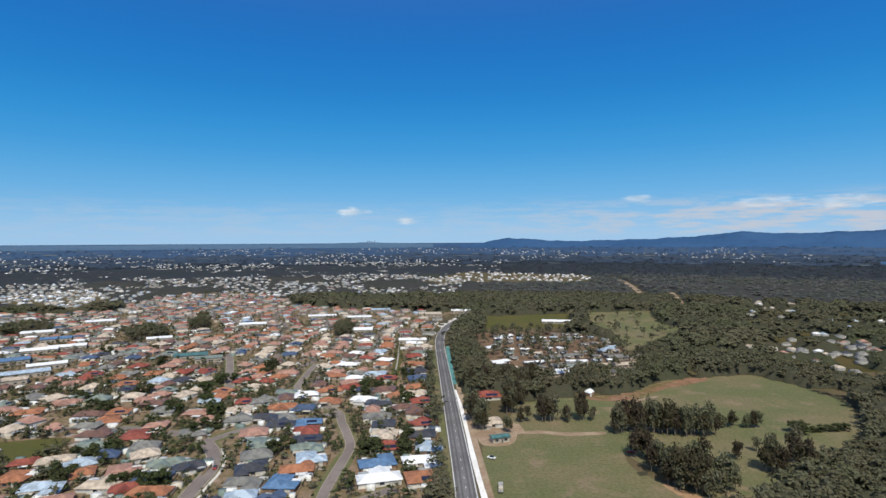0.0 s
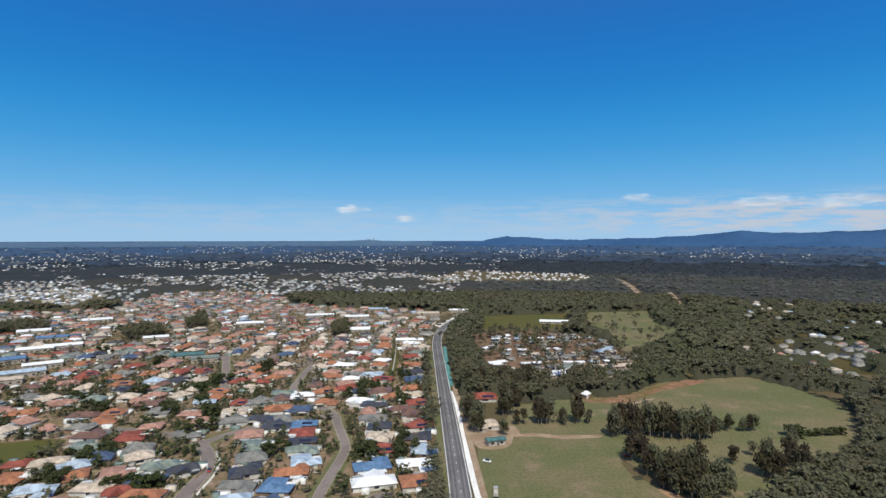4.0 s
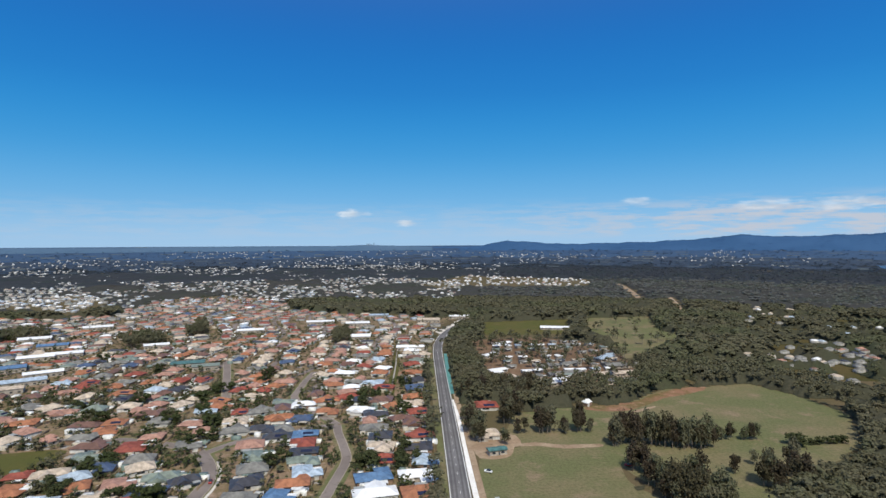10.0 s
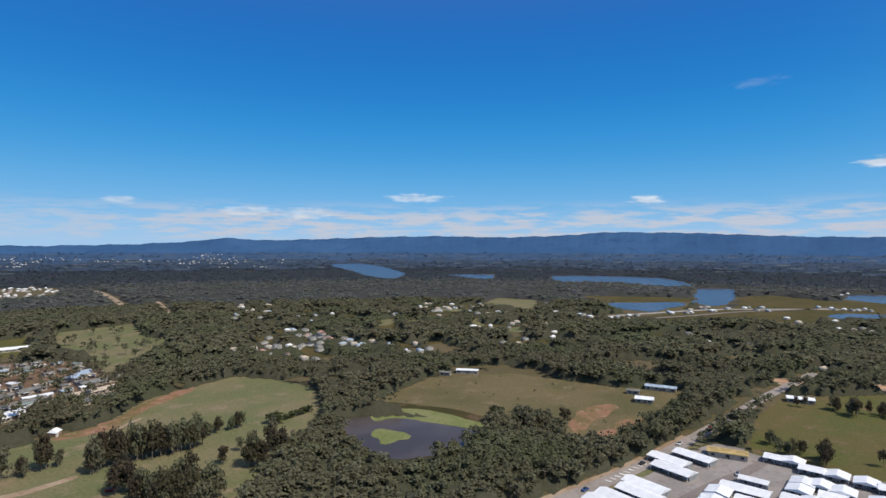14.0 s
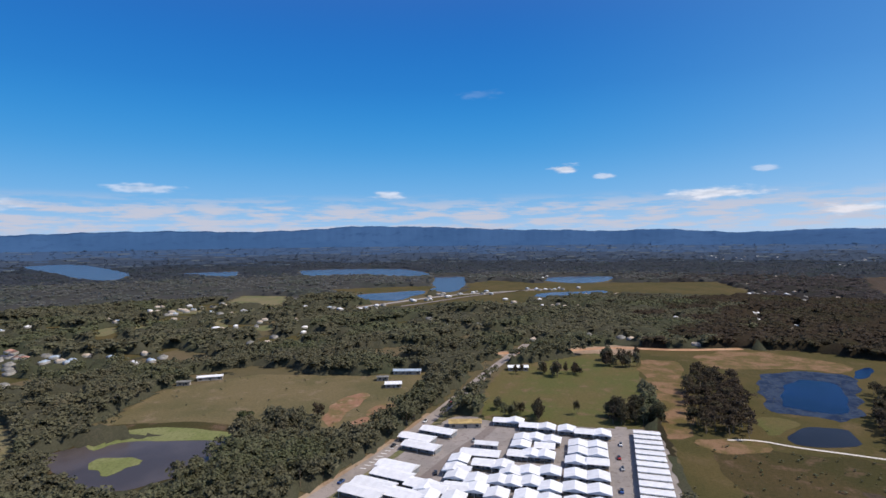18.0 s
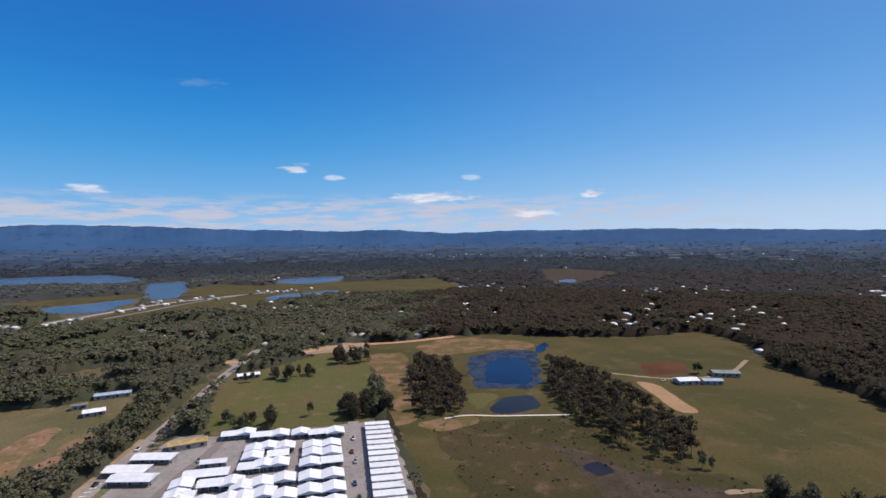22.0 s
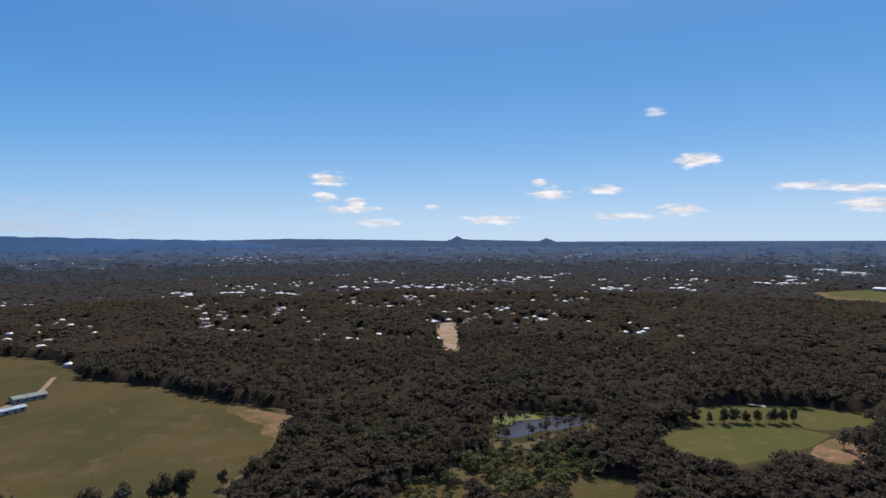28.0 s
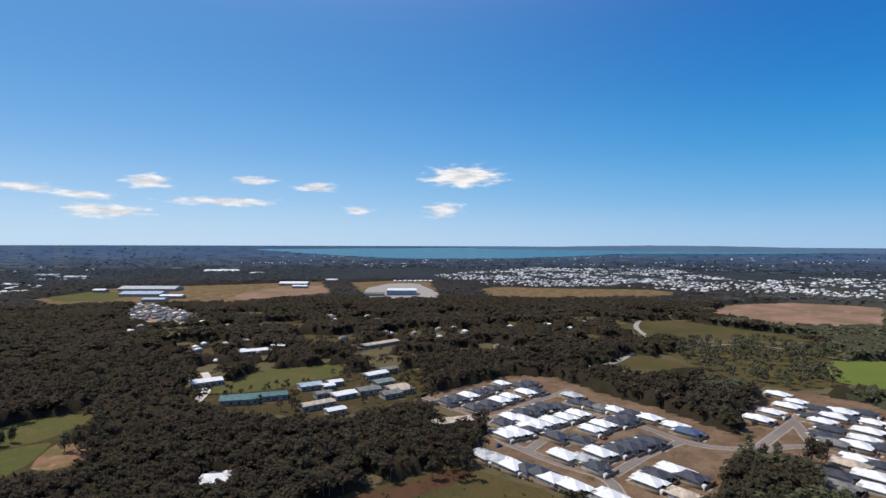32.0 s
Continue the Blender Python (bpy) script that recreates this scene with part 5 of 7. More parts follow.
for col in range(19):
    for side in (-1, 1):
        for rowi in range(-4, 66):
            x, y = lot(col * 48 + side * 11.8 + random.uniform(-2.5, 2.5), 236 + rowi * 14.2 + random.uniform(-2.5, 2.5))
            if rowi % 11 == 8 or random.random() < 0.13 or not inside([x], [y], SUBURB)[0] or inside([x], [y], WEST_PARK)[0] or any(inside([x], [y], o)[0] for o in BELTS) or near_built(x, y, 12.8):
                continue
            if any(abs(x - np.interp(y, [p[1] for p in line], [p[0] for p in line])) < 9.5 and line[0][1] < y < line[-1][1] for line in (WEST_STREET, CRESCENT[:8], UPPER_STREET, WEST_RISE, GREEN_WAY)):
                continue
            shift = lot(col * 48, y + 5)[0] - lot(col * 48, y - 5)[0]
            key, turn = random.choice(SHADES), math.degrees(math.atan2(-shift, 10)) + random.uniform(-18, 18) + random.choice((0, 0, 90, 180, 270))
            if y < 640 and count < 185:
                count += 1
                shape = random.randrange(6)
                put(("house", shape, key), lambda: house_proto(shape, key), x, y, turn, random.uniform(0.72, 1.0))
            else:
                FAR_HOUSES.append((x, y, turn, key))
                BUILT.append((x, y, 8.5))
    mid = [lot(col * 48, v) for v in range(430, 1000, 14)]
    mid = [p for p in mid if inside([p[0]], [p[1]], SUBURB)[0]]
    if len(mid) > 4 and col > 0:
        strip("suburb_street", mid, 6.0, 0.12, STREET, "grey suburban street between rows of houses", "street", smooth=1)

# the white village
VILLAGE_HOMES = [[(347, 58), (347, 50), (341, 41), (340, 30), (339, 18), (337, 8), (336, -2)],
                 [(319, 42), (321, 35), (319, 26), (316, 11), (316, 1), (308, 42), (309, 29), (305, 11), (304, 1), (295, 42), (296, 35), (296, 28), (292, 12), (293, 1)],
                 [(281, 71), (279, 58), (278, 48), (269, 71), (272, 43), (274, 34), (276, 24), (275, 12), (275, 1), (261, 68), (259, 58), (260, 47), (260, 41), (262, 32), (258, 23), (260, 12), (260, 1)],
                 [(246, 79), (249, 66), (249, 56), (246, 46), (247, 33), (245, 23), (245, 11), (245, 1), (237, 76), (238, 64)]]
ROADSIDE_HOMES = [(321, 93), (307, 102), (295, 96), (306, 61), (292, 62), (266, 100), (256, 99), (244, 104), (270, 69), (248, 79), (237, 87), (248, 66), (235, 106)]
for row in VILLAGE_HOMES:
    for i, (x, y) in enumerate(row):
        kind = "abcab"[(i * 3 + int(x)) % 5]
        put(("home", kind), lambda: home_proto(kind), x + 4.0, y, -90 + random.uniform(-1, 1))
for i, (x, y) in enumerate(ROADSIDE_HOMES):
    put(("home", "long"), lambda: home_proto("long"), x + 3.5, y, -90 if i in (3, 4, 8, 11) else -103, 0.62 if i in (3, 8, 11) else 1.0)
for x in (223, 207):
    for i in range(8):
        put(("home", "ab"[i % 2]), lambda: home_proto("ab"[i % 2]), x, 80 - i * 12, -90 + random.uniform(-1, 1))
for i in range(17):
    put("terrace", terrace_proto, 346 - i * 7.9, -27.5 + i * 0.35, 180 - 2.5)

# rows of small relocatable homes in the shady park
def park_home_proto(key):
    root = tagged(new("park_home"), "small relocatable home with a %s roof" % ROOF_WORDS[key], "house", "relocatable park homes")
    part("wall", box(9.0, 5.6, 2.5), BRICK[1], root)
    part("roof", hip_roof(9.0, 5.6, 0.35, 2.5, 0.2, True), roof_mat(key), root, ROOF_WORDS[key] + " roof")
    glass = shared("home window", lambda: bm_mesh("window", box(1.6, 0.08, 1.3), GLASS))
    for x in (-2.4, 2.2):
        part("window", glass, None, root, at=pose(x, -2.83, 0.8))
    part("awning", box(4.0, 2.4, 0.12, 0, -4.0, 2.25), BRICK[2], root, "pale flat awning")
    return root


for i in range(10):
    for j in range(9):
        x, y = 48 + i * 13.5 + j * 2.0 + random.uniform(-2, 2), 486 + j * 21 + i * 1.5 + random.uniform(-2, 2)
        if inside([x], [y], HOME_PARK)[0] and random.random() < 0.72:
            key = "gwgclgewg"[(i * 3 + j) % 9]
            put(("park home", key), lambda: park_home_proto(key), x, y, random.choice((8, 12, 98)) + random.uniform(-6, 6))

# the new estates
ESTATE_HOMES = [[(-361, -206, 'w'), (-339, -211, 'd'), (-349, -209, 'd'), (-376, -204, 'd'), (-389, -199, 'd'), (-408, -201, 'w'), (-410, -185, 'd'), (-421, -182, 'd'), (-336, -187, 'd'), (-349, -183, 'd'), (-363, -180, 'w'), (-376, -178, 'w'), (-394, -173, 'w'), (-402, -168, 'd'), (-344, -153, 'd'), (-355, -149, 'd'), (-366, -145, 'd'), (-372, -137, 'd'), (-331, -155, 'w'), (-317, -154, 'd'), (-331, -146, 'w')],
                [(-319, -137, 'w'), (-328, -134, 'w'), (-339, -129, 'w'), (-351, -124, 'w'), (-363, -120, 'w'), (-299, -143, 'w'), (-306, -139, 'w'), (-314, -135, 'd'), (-313, -116, 'd'), (-337, -102, 'w'), (-350, -99, 'w'), (-361, -93, 'd'), (-370, -89, 'd'), (-315, -101, 'd'), (-286, -101, 'w'), (-287, -90, 'a'), (-301, -86, 'w'), (-311, -80, 'd'), (-319, -75, 'd'), (-327, -71, 'd'), (-336, -66, 'd'), (-281, -82, 'd')],
                [(-405, -139, 'a'), (-389, -130, 'd'), (-388, -121, 'd'), (-386, -112, 'g'), (-386, -102, 'w'), (-384, -90, 'd'), (-381, -77, 'w'), (-373, -59, 'w'), (-365, -50, 'n')],
                [(-262, -138, 'a'), (-261, -130, 'a'), (-258, -119, 'w'), (-258, -112, 'd'), (-257, -103, 'd'), (-254, -96, 'w'), (-251, -83, 'w'), (-250, -65, 'w'), (-277, -54, 'w'), (-270, -37, 'c'), (-298, -46, 'w'), (-287, -53, 'd'), (-294, -38, 'd'), (-238, -67, 'g'), (-241, -53, 'd')],
                [(-497, -6, 'w'), (-480, 6, 'w'), (-464, 1, 'w'), (-441, -8, 'w'), (-419, -15, 'w'), (-467, 20, 'd'), (-469, 33, 'w'), (-454, 35, 'd'), (-453, 29, 'w'), (-436, 21, 'w'), (-420, 25, 'd'), (-403, 20, 'd'), (-391, 25, 'g'), (-451, 48, 'w'), (-428, 45, 'w'), (-409, 41, 'w'), (-394, 37, 'w'), (-369, 35, 'w'), (-357, 31, 'c'), (-364, 43, 'd'), (-345, 40, 'w'), (-337, 25, 'd'), (-321, 24, 'g'), (-328, 40, 'w'), (-444, 16, 'd'), (-474, 46, 'd'), (-396, 48, 'd')]]
for row in ESTATE_HOMES:
    for i, (x, y, key) in enumerate(row):
        put(("estate", key, i % 2), lambda: estate_proto(key, i % 2), x, y, 161 + random.uniform(-3, 3), random.uniform(0.84, 0.95))

# the school, the park homes, sheds and farm houses: x0, y0, x1, y1 along the building, its depth, roof
SCHOOL_BLOCKS = [(-248, -352, -268, -334, 16, "t"), (-268, -337, -286, -324, 12, "t"), (-306, -332, -322, -324, 12, "l"), (-316, -317, -325, -313, 9, "w"), (-328, -321, -338, -316, 9, "w"), (-301, -290, -318, -284, 11, "w"), (-322, -284, -338, -276, 12, "g"),
                 (-348, -289, -364, -283, 12, "e"), (-340, -268, -356, -262, 12, "c"), (-324, -261, -338, -255, 10, "g"), (-342, -258, -352, -254, 9, "c"), (-268, -289, -291, -281, 9, "c"), (-270, -266, -282, -261, 8, "w"), (-364, -312, -384, -306, 11, "w"), (-386, -314, -402, -309, 10, "g"),
                 (-296, -304, -308, -299, 8, "g"), (-264, -415, -286, -405, 14, "w"), (-370, -492, -398, -478, 13, "w"), (-410, -490, -424, -479, 11, "w"), (-467, -407, -517, -397, 13, "c")]
PARK_HOMES = [(85, 463, 110, 479, 13, "w"), (44, 575, 58, 590, 8, "w"), (44, 508, 60, 517, 8, "w"), (94, 526, 112, 534, 9, "g"), (118, 538, 136, 544, 9, "g"), (96, 495, 127, 506, 8, "g"), (157, 558, 176, 575, 11, "l"), (157, 528, 196, 536, 11, "g"),
              (139, 494, 180, 503, 11, "c"), (140, 470, 166, 476, 9, "g"), (138, 770, 182, 763, 15, "w"), (62, 643, 80, 655, 9, "w"), (131, 623, 150, 640, 9, "g"), (60, 470, 80, 486, 10, "g")]
SHEDS = [(387, -268, 385, -284, 11, "w"), (381, -287, 377, -301, 7, "l"), (402, -312, 394, -331, 11, "e"), (404, 325, 414, 308, 7, "w"), (387, 331, 391, 322, 5, "g"), (462, 170, 467, 147, 8, "l"), (419, 162, 423, 150, 9, "w"), (437, 176, 440, 167, 5, "g"),
         (496, 74, 500, 57, 9, "w"), (340, 90, 345, 71, 8, "y"), (-290, -192, -312, -176, 10, "c"), (27, 313, 37, 316, 5, "t"), (188, -740, 205, -752, 12, "w")]
for rows, label, group, tall in ((SCHOOL_BLOCKS, "long school building with a %s roof", "school buildings", 3.6), (PARK_HOMES, "low park home under trees with a %s roof", "park homes", 2.8), (SHEDS, "farm shed or house with a %s roof", "farm buildings", 3.0)):
    for x0, y0, x1, y1, deep, key in rows:
        long_side = math.hypot(x1 - x0, y1 - y0)
        root = block_proto(key, long_side, deep, tall, label % ROOF_WORDS[key], group)
        root.matrix_basis = pose((x0 + x1) / 2, (y0 + y1) / 2, 0.05, 0, 0, math.degrees(math.atan2(y1 - y0, x1 - x0)))
        BUILT.append(((x0 + x1) / 2, (y0 + y1) / 2, long_side / 2 + 4))

put(("house", 5, "r"), lambda: house_proto(5, "r"), 32, 402, 4, 1.25)
put(("house", 1, "c"), lambda: house_proto(1, "c"), 29, 341, 10, 0.95)
put(("house", 0, "w"), lambda: house_proto(0, "w"), 108, 408, 30, 0.42)

put(("house", 1, "w"), lambda: house_proto(1, "w"), -162, -234, 130, 1.1)
put(("house", 4, "w"), lambda: house_proto(4, "w"), -112, -580, 40, 1.0)
put(("house", 2, "w"), lambda: house_proto(2, "w"), 19, -606, 20, 1.0)
put(("house", 0, "g"), lambda: house_proto(0, "g"), -33, -593, 60, 1.0)
put(("house", 3, "c"), lambda: house_proto(3, "c"), 46, -774, 0, 1.1)


# ---- far houses, as stuff ----
def far_town(name, spots, label, big=1.0):
    """Many small hipped houses in one mesh. spots: x, y, turn, colour key."""
    if not spots:
        return
    bodies = np.array([(-1, -1, 0), (1, -1, 0), (1, 1, 0), (-1, 1, 0), (-1, -1, 1), (1, -1, 1), (1, 1, 1), (-1, 1, 1), (-0.5, 0, 1.55), (0.5, 0, 1.55)])
    tris = np.array([(0, 1, 5), (0, 5, 4), (1, 2, 6), (1, 6, 5), (2, 3, 7), (2, 7, 6), (3, 0, 4), (3, 4, 7), (4, 5, 9), (4, 9, 8), (6, 7, 8), (6, 8, 9), (5, 6, 9), (7, 4, 8)])
    keys = sorted({s[3] for s in spots})
    mats = [paint("grey render", (0.33, 0.32, 0.30), 0.9)] + [roof_mat(k) for k in keys]
    x, y, turn = (np.array([s[i] for s in spots], float) for i in range(3))
    rng = np.random.default_rng(len(spots))
    w, d = rng.uniform(6.0, 8.5, len(x)) * big, rng.uniform(4.5, 6.0, len(x)) * big
    a = np.radians(turn)
    local = bodies[None] * np.stack((w, d, np.full(len(x), 2.6 * max(1.1, big))), 1)[:, None]
    out = np.empty_like(local)
    out[..., 0] = local[..., 0] * np.cos(a)[:, None] - local[..., 1] * np.sin(a)[:, None] + x[:, None]
    out[..., 1] = local[..., 0] * np.sin(a)[:, None] + local[..., 1] * np.cos(a)[:, None] + y[:, None]
    out[..., 2] = local[..., 2] + ground_z(x, y)[:, None]
    faces = (tris[None] + (np.arange(len(x)) * 10)[:, None, None]).reshape(-1, 3)
    slot = np.zeros((len(x), 14), int)
    slot[:, 8:] = np.array([keys.index(s[3]) + 1 for s in spots])[:, None]
    tagged(new(name, quick_mesh(name, out.reshape(-1, 3), faces, mats, slot.ravel())), label, "houses", kind="stuff")


far_town("suburb_houses", FAR_HOUSES, "tightly packed tiled and metal roofs of the wider suburb")


def scatter(outline, n, seed):
    rng = np.random.default_rng(seed)
    p = np.array(outline, float)
    lo, hi = p.min(0), p.max(0)
    xy = rng.uniform(lo, hi, (n * 4, 2))
    return xy[inside(xy[:, 0], xy[:, 1], outline)][:n]


def town_spots(outline, n, seed, keys):
    rng = np.random.default_rng(seed + 50)
    return [(x, y, rng.uniform(0, 180), keys[rng.integers(len(keys))]) for x, y in scatter(outline, n, seed)]


def streets(outline, n, seed, keys, gap):
    """Houses of a wide suburb, lined up along gently bending streets with parks between."""
    out = []
    for x, y, turn, key in town_spots(outline, n, seed, keys):
        r = math.hypot(x, y)
        k = round((r + 30 * math.sin(y / 170)) / gap) * gap - 30 * math.sin(y / 170)
        if float(wander(x, y, 130.0, 2.0) + 0.5 * wander(x, y, 37.0, 4.0)) > -0.3:
            out.append((x * k / r, y * k / r, math.degrees(math.atan2(y, x)) + 90, key))
    return out


def wedge(az0, az1, r0, r1, n, seed, keys, clump=0.0, size=260.0):
    """Houses strewn over a sector of the plain, bunched where clump is high."""
    rng = np.random.default_rng(seed)
    az, r = np.radians(rng.uniform(az0, az1, n)), np.sqrt(rng.uniform(r0 ** 2, r1 ** 2, n))
    x, y = -np.sin(az) * r, np.cos(az) * r
    keep = wander(x, y, size, seed) > clump
    return [(px, py, rng.uniform(0, 180), keys[rng.integers(len(keys))]) for px, py in zip(x[keep], y[keep])]


TOWN = town_spots(WEST_TOWN, 110, 1, "wwcggl") + town_spots(WHITE_TOWN, 170, 2, "wwwccpg") + streets(FAR_SUBURB, 3000, 3, "wwwwagglwdag", 34.0)
TOWN += wedge(-2, 45, 1180, 1900, 1500, 4, "wagcgggdledb", -0.25, 150) + wedge(-6, 45, 1900, 2900, 1500, 5, "waggagd", -0.2, 240) + wedge(-34, 45, 2900, 4300, 1100, 6, "wawgl", 0.0, 420)
TOWN += wedge(-62, -28, 560, 1150, 190, 7, "wccgl", 0.12, 120) + wedge(-100, -60, 620, 1200, 110, 8, "wgc", 0.2, 120) + wedge(-142, -104, 620, 1400, 200, 9, "wgcw", 0.1, 150)
TOWN += wedge(-190, -142, 620, 1300, 480, 10, "wwcgp", 0.05, 110) + wedge(-200, -140, 1300, 1900, 420, 11, "wwwcp", 0.22, 170) + wedge(-205, -100, 1900, 3300, 600, 12, "wwcg", 0.3, 300)
TOWN += wedge(-252, -205, 560, 900, 150, 13, "wwcg", 0.2, 90) + wedge(-300, -215, 2600, 3900, 600, 14, "wwwg", 0.0, 400) + wedge(-120, -84, 1500, 2600, 220, 15, "wwcg", 0.3, 200)
TOWN += [(x + random.uniform(-40, 30), y + random.uniform(-40, 30), random.uniform(0, 180), "wgl"[i % 3]) for i, (x, y) in enumerate(HIGHWAY * 5)]
TOWN = [s for s in TOWN if not any(inside([s[0]], [s[1]], o)[0] for o in (LAKE_NORTH, LAKE_ARM, LAKE_WEST, LAKE_EAST, LAKE_SMALL, LAKE_FAR, LAKE_SOUTH, MUD_FLAT, MID_FIELD, GREEN_FIELD, SCHOOL_OVAL))]
far_town("distant_houses", TOWN, "pale roofs of scattered distant suburbs", 0.6)

# large pale sheds of the industrial land
SHED_CLUSTERS = [(218, -1539), (198, -1507), (187, -1513), (193, -1595), (164, -1565), (161, -1670), (151, -1645), (132, -1585), (131, -1654), (105, -1528), (94, -1672), (80, -1678), (69, -1683), (59, -1543), (-48, -1410), (-64, -1326),
                 (-67, -1316), (-83, -1354), (-88, -1322), (-104, -1322), (-125, -1412), (-74, -1602), (-87, -1623), (-99, -1531), (-374, -2006), (-415, -2116), (-428, -2068), (-436, -2069), (-486, -2204), (-510, -2218), (-465, -1976), (-472, -1992),
                 (-506, -2053), (-557, -2217), (-507, -1955), (-536, -2010), (-548, -1965), (-600, -2131), (-459, -1566), (-467, -1571), (-481, -1556), (-479, -1543), (-524, -1648), (-510, -1553), (-518, -1553), (-567, -1660), (-585, -1686), (-596, -1693),
                 (-562, -1550), (-629, -1717), (-617, -1631), (-642, -1685), (-725, -1903), (-776, -2006), (-736, -1885), (-790, -1990), (-855, -2092), (-781, -1885), (-809, -1925), (-853, -2015), (-823, -1914), (-881, -2014), (-859, -1919), (-917, -2020),
                 (-892, -1951), (851, -1026), (852, -1042), (784, -970), (792, -1003), (807, -1030), (805, -1037), (746, -1051), (745, -1060), (735, -1071), (721, -1067), (717, -1074), (722, -1155), (695, -1135), (675, -1110), (624, -1077)]
SHED_CLUSTERS_EAST = [(622, -1081), (603, -1072), (583, -1061), (554, -1407), (554, -1433), (525, -1407), (516, -1407), (505, -1434), (476, -1395), (492, -1464), (412, -1245), (407, -1293), (389, -1264), (399, -1338), (371, -1286), (367, -1308),
                      (345, -1265), (336, -1274), (350, -1348), (318, -1286), (309, -1283), (313, -1372), (297, -1348), (-220, -1353), (-232, -1349), (-244, -1369), (-249, -1328), (-255, -1305), (36, -3182), (17, -3411), (-19, -3410), (-39, -3218),
                      (-80, -3586), (-115, -3559), (1972, -2766), (1794, -2556), (1897, -2757), (1818, -2684), (1928, -2872), (1795, -2727), (1668, -2590), (1796, -2822), (1847, -2967), (1708, -2753), (1770, -2928), (1574, -2650), (551, -1240), (549, -1259),
                      (524, -1252), (488, -1191), (512, -1270), (485, -1244)]
WEST_HOMES = [(398, 524), (427, 607), (337, 547), (374, 533), (363, 532), (351, 528), (435, 582), (387, 543), (366, 562), (461, 606), (412, 542), (456, 594), (335, 529), (439, 577), (392, 620), (439, 602), (437, 555), (357, 548), (348, 512), (441, 566), (396, 541), (385, 506), (368, 592), (434, 600), (460, 638), (437, 565)]
TOWN += [(x, y, 0, "w") for x, y in SHED_CLUSTERS + SHED_CLUSTERS_EAST + WEST_HOMES]
far_town("park_roofs", [(x, y, 20 + 90 * (i % 4 == 0), "ggpgbgd"[i % 7]) for i, (x, y) in enumerate(WEST_HOMES)], "grey and pale roofs of homes in the western bush", 0.62)
far_town("town_sheds", [(x, y, random.uniform(0, 180), "wwaw"[i % 4]) for i, (x, y) in enumerate(SHED_CLUSTERS + SHED_CLUSTERS_EAST)], "clustered white roofs of distant shops and sheds", 1.25)
WORKS_SHEDS = [(-614, -1777, 58, 23, 125, 'w'), (-525, -1505, 63, 25, 124, 'a'), (-856, -2167, 94, 37, 128, 'l'), (-869, -1990, 89, 35, 126, 'a'), (-660, -1395, 35, 22, 124, 'w'),
               (-756, -1349, 172, 50, 125, 'a'), (-670, -1224, 111, 44, 125, 'l'), (-675, -1122, 59, 23, 124, 'w'), (-1401, -1971, 171, 50, 129, 'w'), (-1085, -1199, 98, 39, 125, 'w'),
               (-1021, -1106, 48, 22, 125, 'w'), (-614, -1082, 56, 22, 124, 'l'), (-965, -805, 57, 22, 125, 'g'), (-1255, -1218, 43, 22, 126, 'w'), (-1378, -1728, 62, 25, 127, 'w')]
for x, y, long_side, deep, turn, key in WORKS_SHEDS:
    root = block_proto(key, long_side * 0.8, deep, 5.5, "large pale warehouse with a %s roof" % ROOF_WORDS[key], "warehouses")
    root.matrix_basis = pose(x, y, 0.1, 0, 0, turn)
    BUILT.append((x, y, long_side / 2 + 8))
# the large store: a white hall with a blue-grey upper storey, in its car park
def big_store(x, y, long_side, turn):
    root = tagged(new("store"), "large white store with a blue-grey front and flat roof", "store")
    part("hall", box(long_side, 60, 11, 0, 30, 0), paint("store wall", (0.30, 0.36, 0.42), 0.6), root, "blue-grey store wall")
    part("roof", box(long_side + 1.2, 61, 0.5, 0, 30, 11), MATS["roof white sheet"], root, "flat white roof")
    part("fascia", box(long_side * 0.9, 0.5, 3.2, 0, -0.3, 7.5), BRICK[2], root, "pale front band")
    part("awning", box(long_side * 0.8, 7, 0.4, 0, -3.8, 4.2), PATIO[2], root, "grey entrance awning")
    for i in range(9):
        part("window", shared("store window", lambda: bm_mesh("window", box(5.0, 0.2, 2.6), GLASS)), None, root, at=pose(-long_side * 0.36 + i * long_side * 0.09, -0.14, 0.9))
    root.matrix_basis = pose(x, y, 0.1, 0, 0, turn)
    BUILT.append((x, y, long_side / 2 + 10))


big_store(-1056, -794, 68, 305.5)
STORE_PARK = [(-946, -826), (-1124, -962), (-1291, -1017), (-1341, -949), (-1074, -692), (-969, -638), (-913, -718)]
patch("car_park", STORE_PARK, 0.2, CONCRETE, "pale paved car park of the large store", "pavement", 3, 15)
SHOP_ROW = [(-1390, -1260), (-1400, -1246), (-1410, -1232), (-1421, -1219), (-1431, -1205), (-1441, -1191), (-1451, -1177), (-1461, -1164), (-1471, -1150), (-1363, -1051), (-1372, -1039), (-1381, -1026), (-1391, -1013), (-1400, -1000), (-1410, -987), (-1419, -974), (-1428, -962)]
far_town("shop_row", [(x, y, 40, "w") for x, y in SHOP_ROW], "row of white shops behind the large store", 1.3)
TERRACE_TOWN = [(x, y, 60 + 90 * (i % 3 == 0), "wgggdgb"[i % 7]) for i, (x, y) in enumerate(scatter(DEPOT, 120, 21))]
far_town("storage_units", TERRACE_TOWN, "rows of pale storage units and shops", 0.72)


# ---- trees ----
OCTA_V = np.array([(1, 0, 0), (-1, 0, 0), (0, 1, 0), (0, -1, 0), (0, 0, 1), (0, 0, -1)], float)
CAP_F = np.array([(0, 2, 4), (2, 1, 4), (1, 3, 4), (3, 0, 4)])
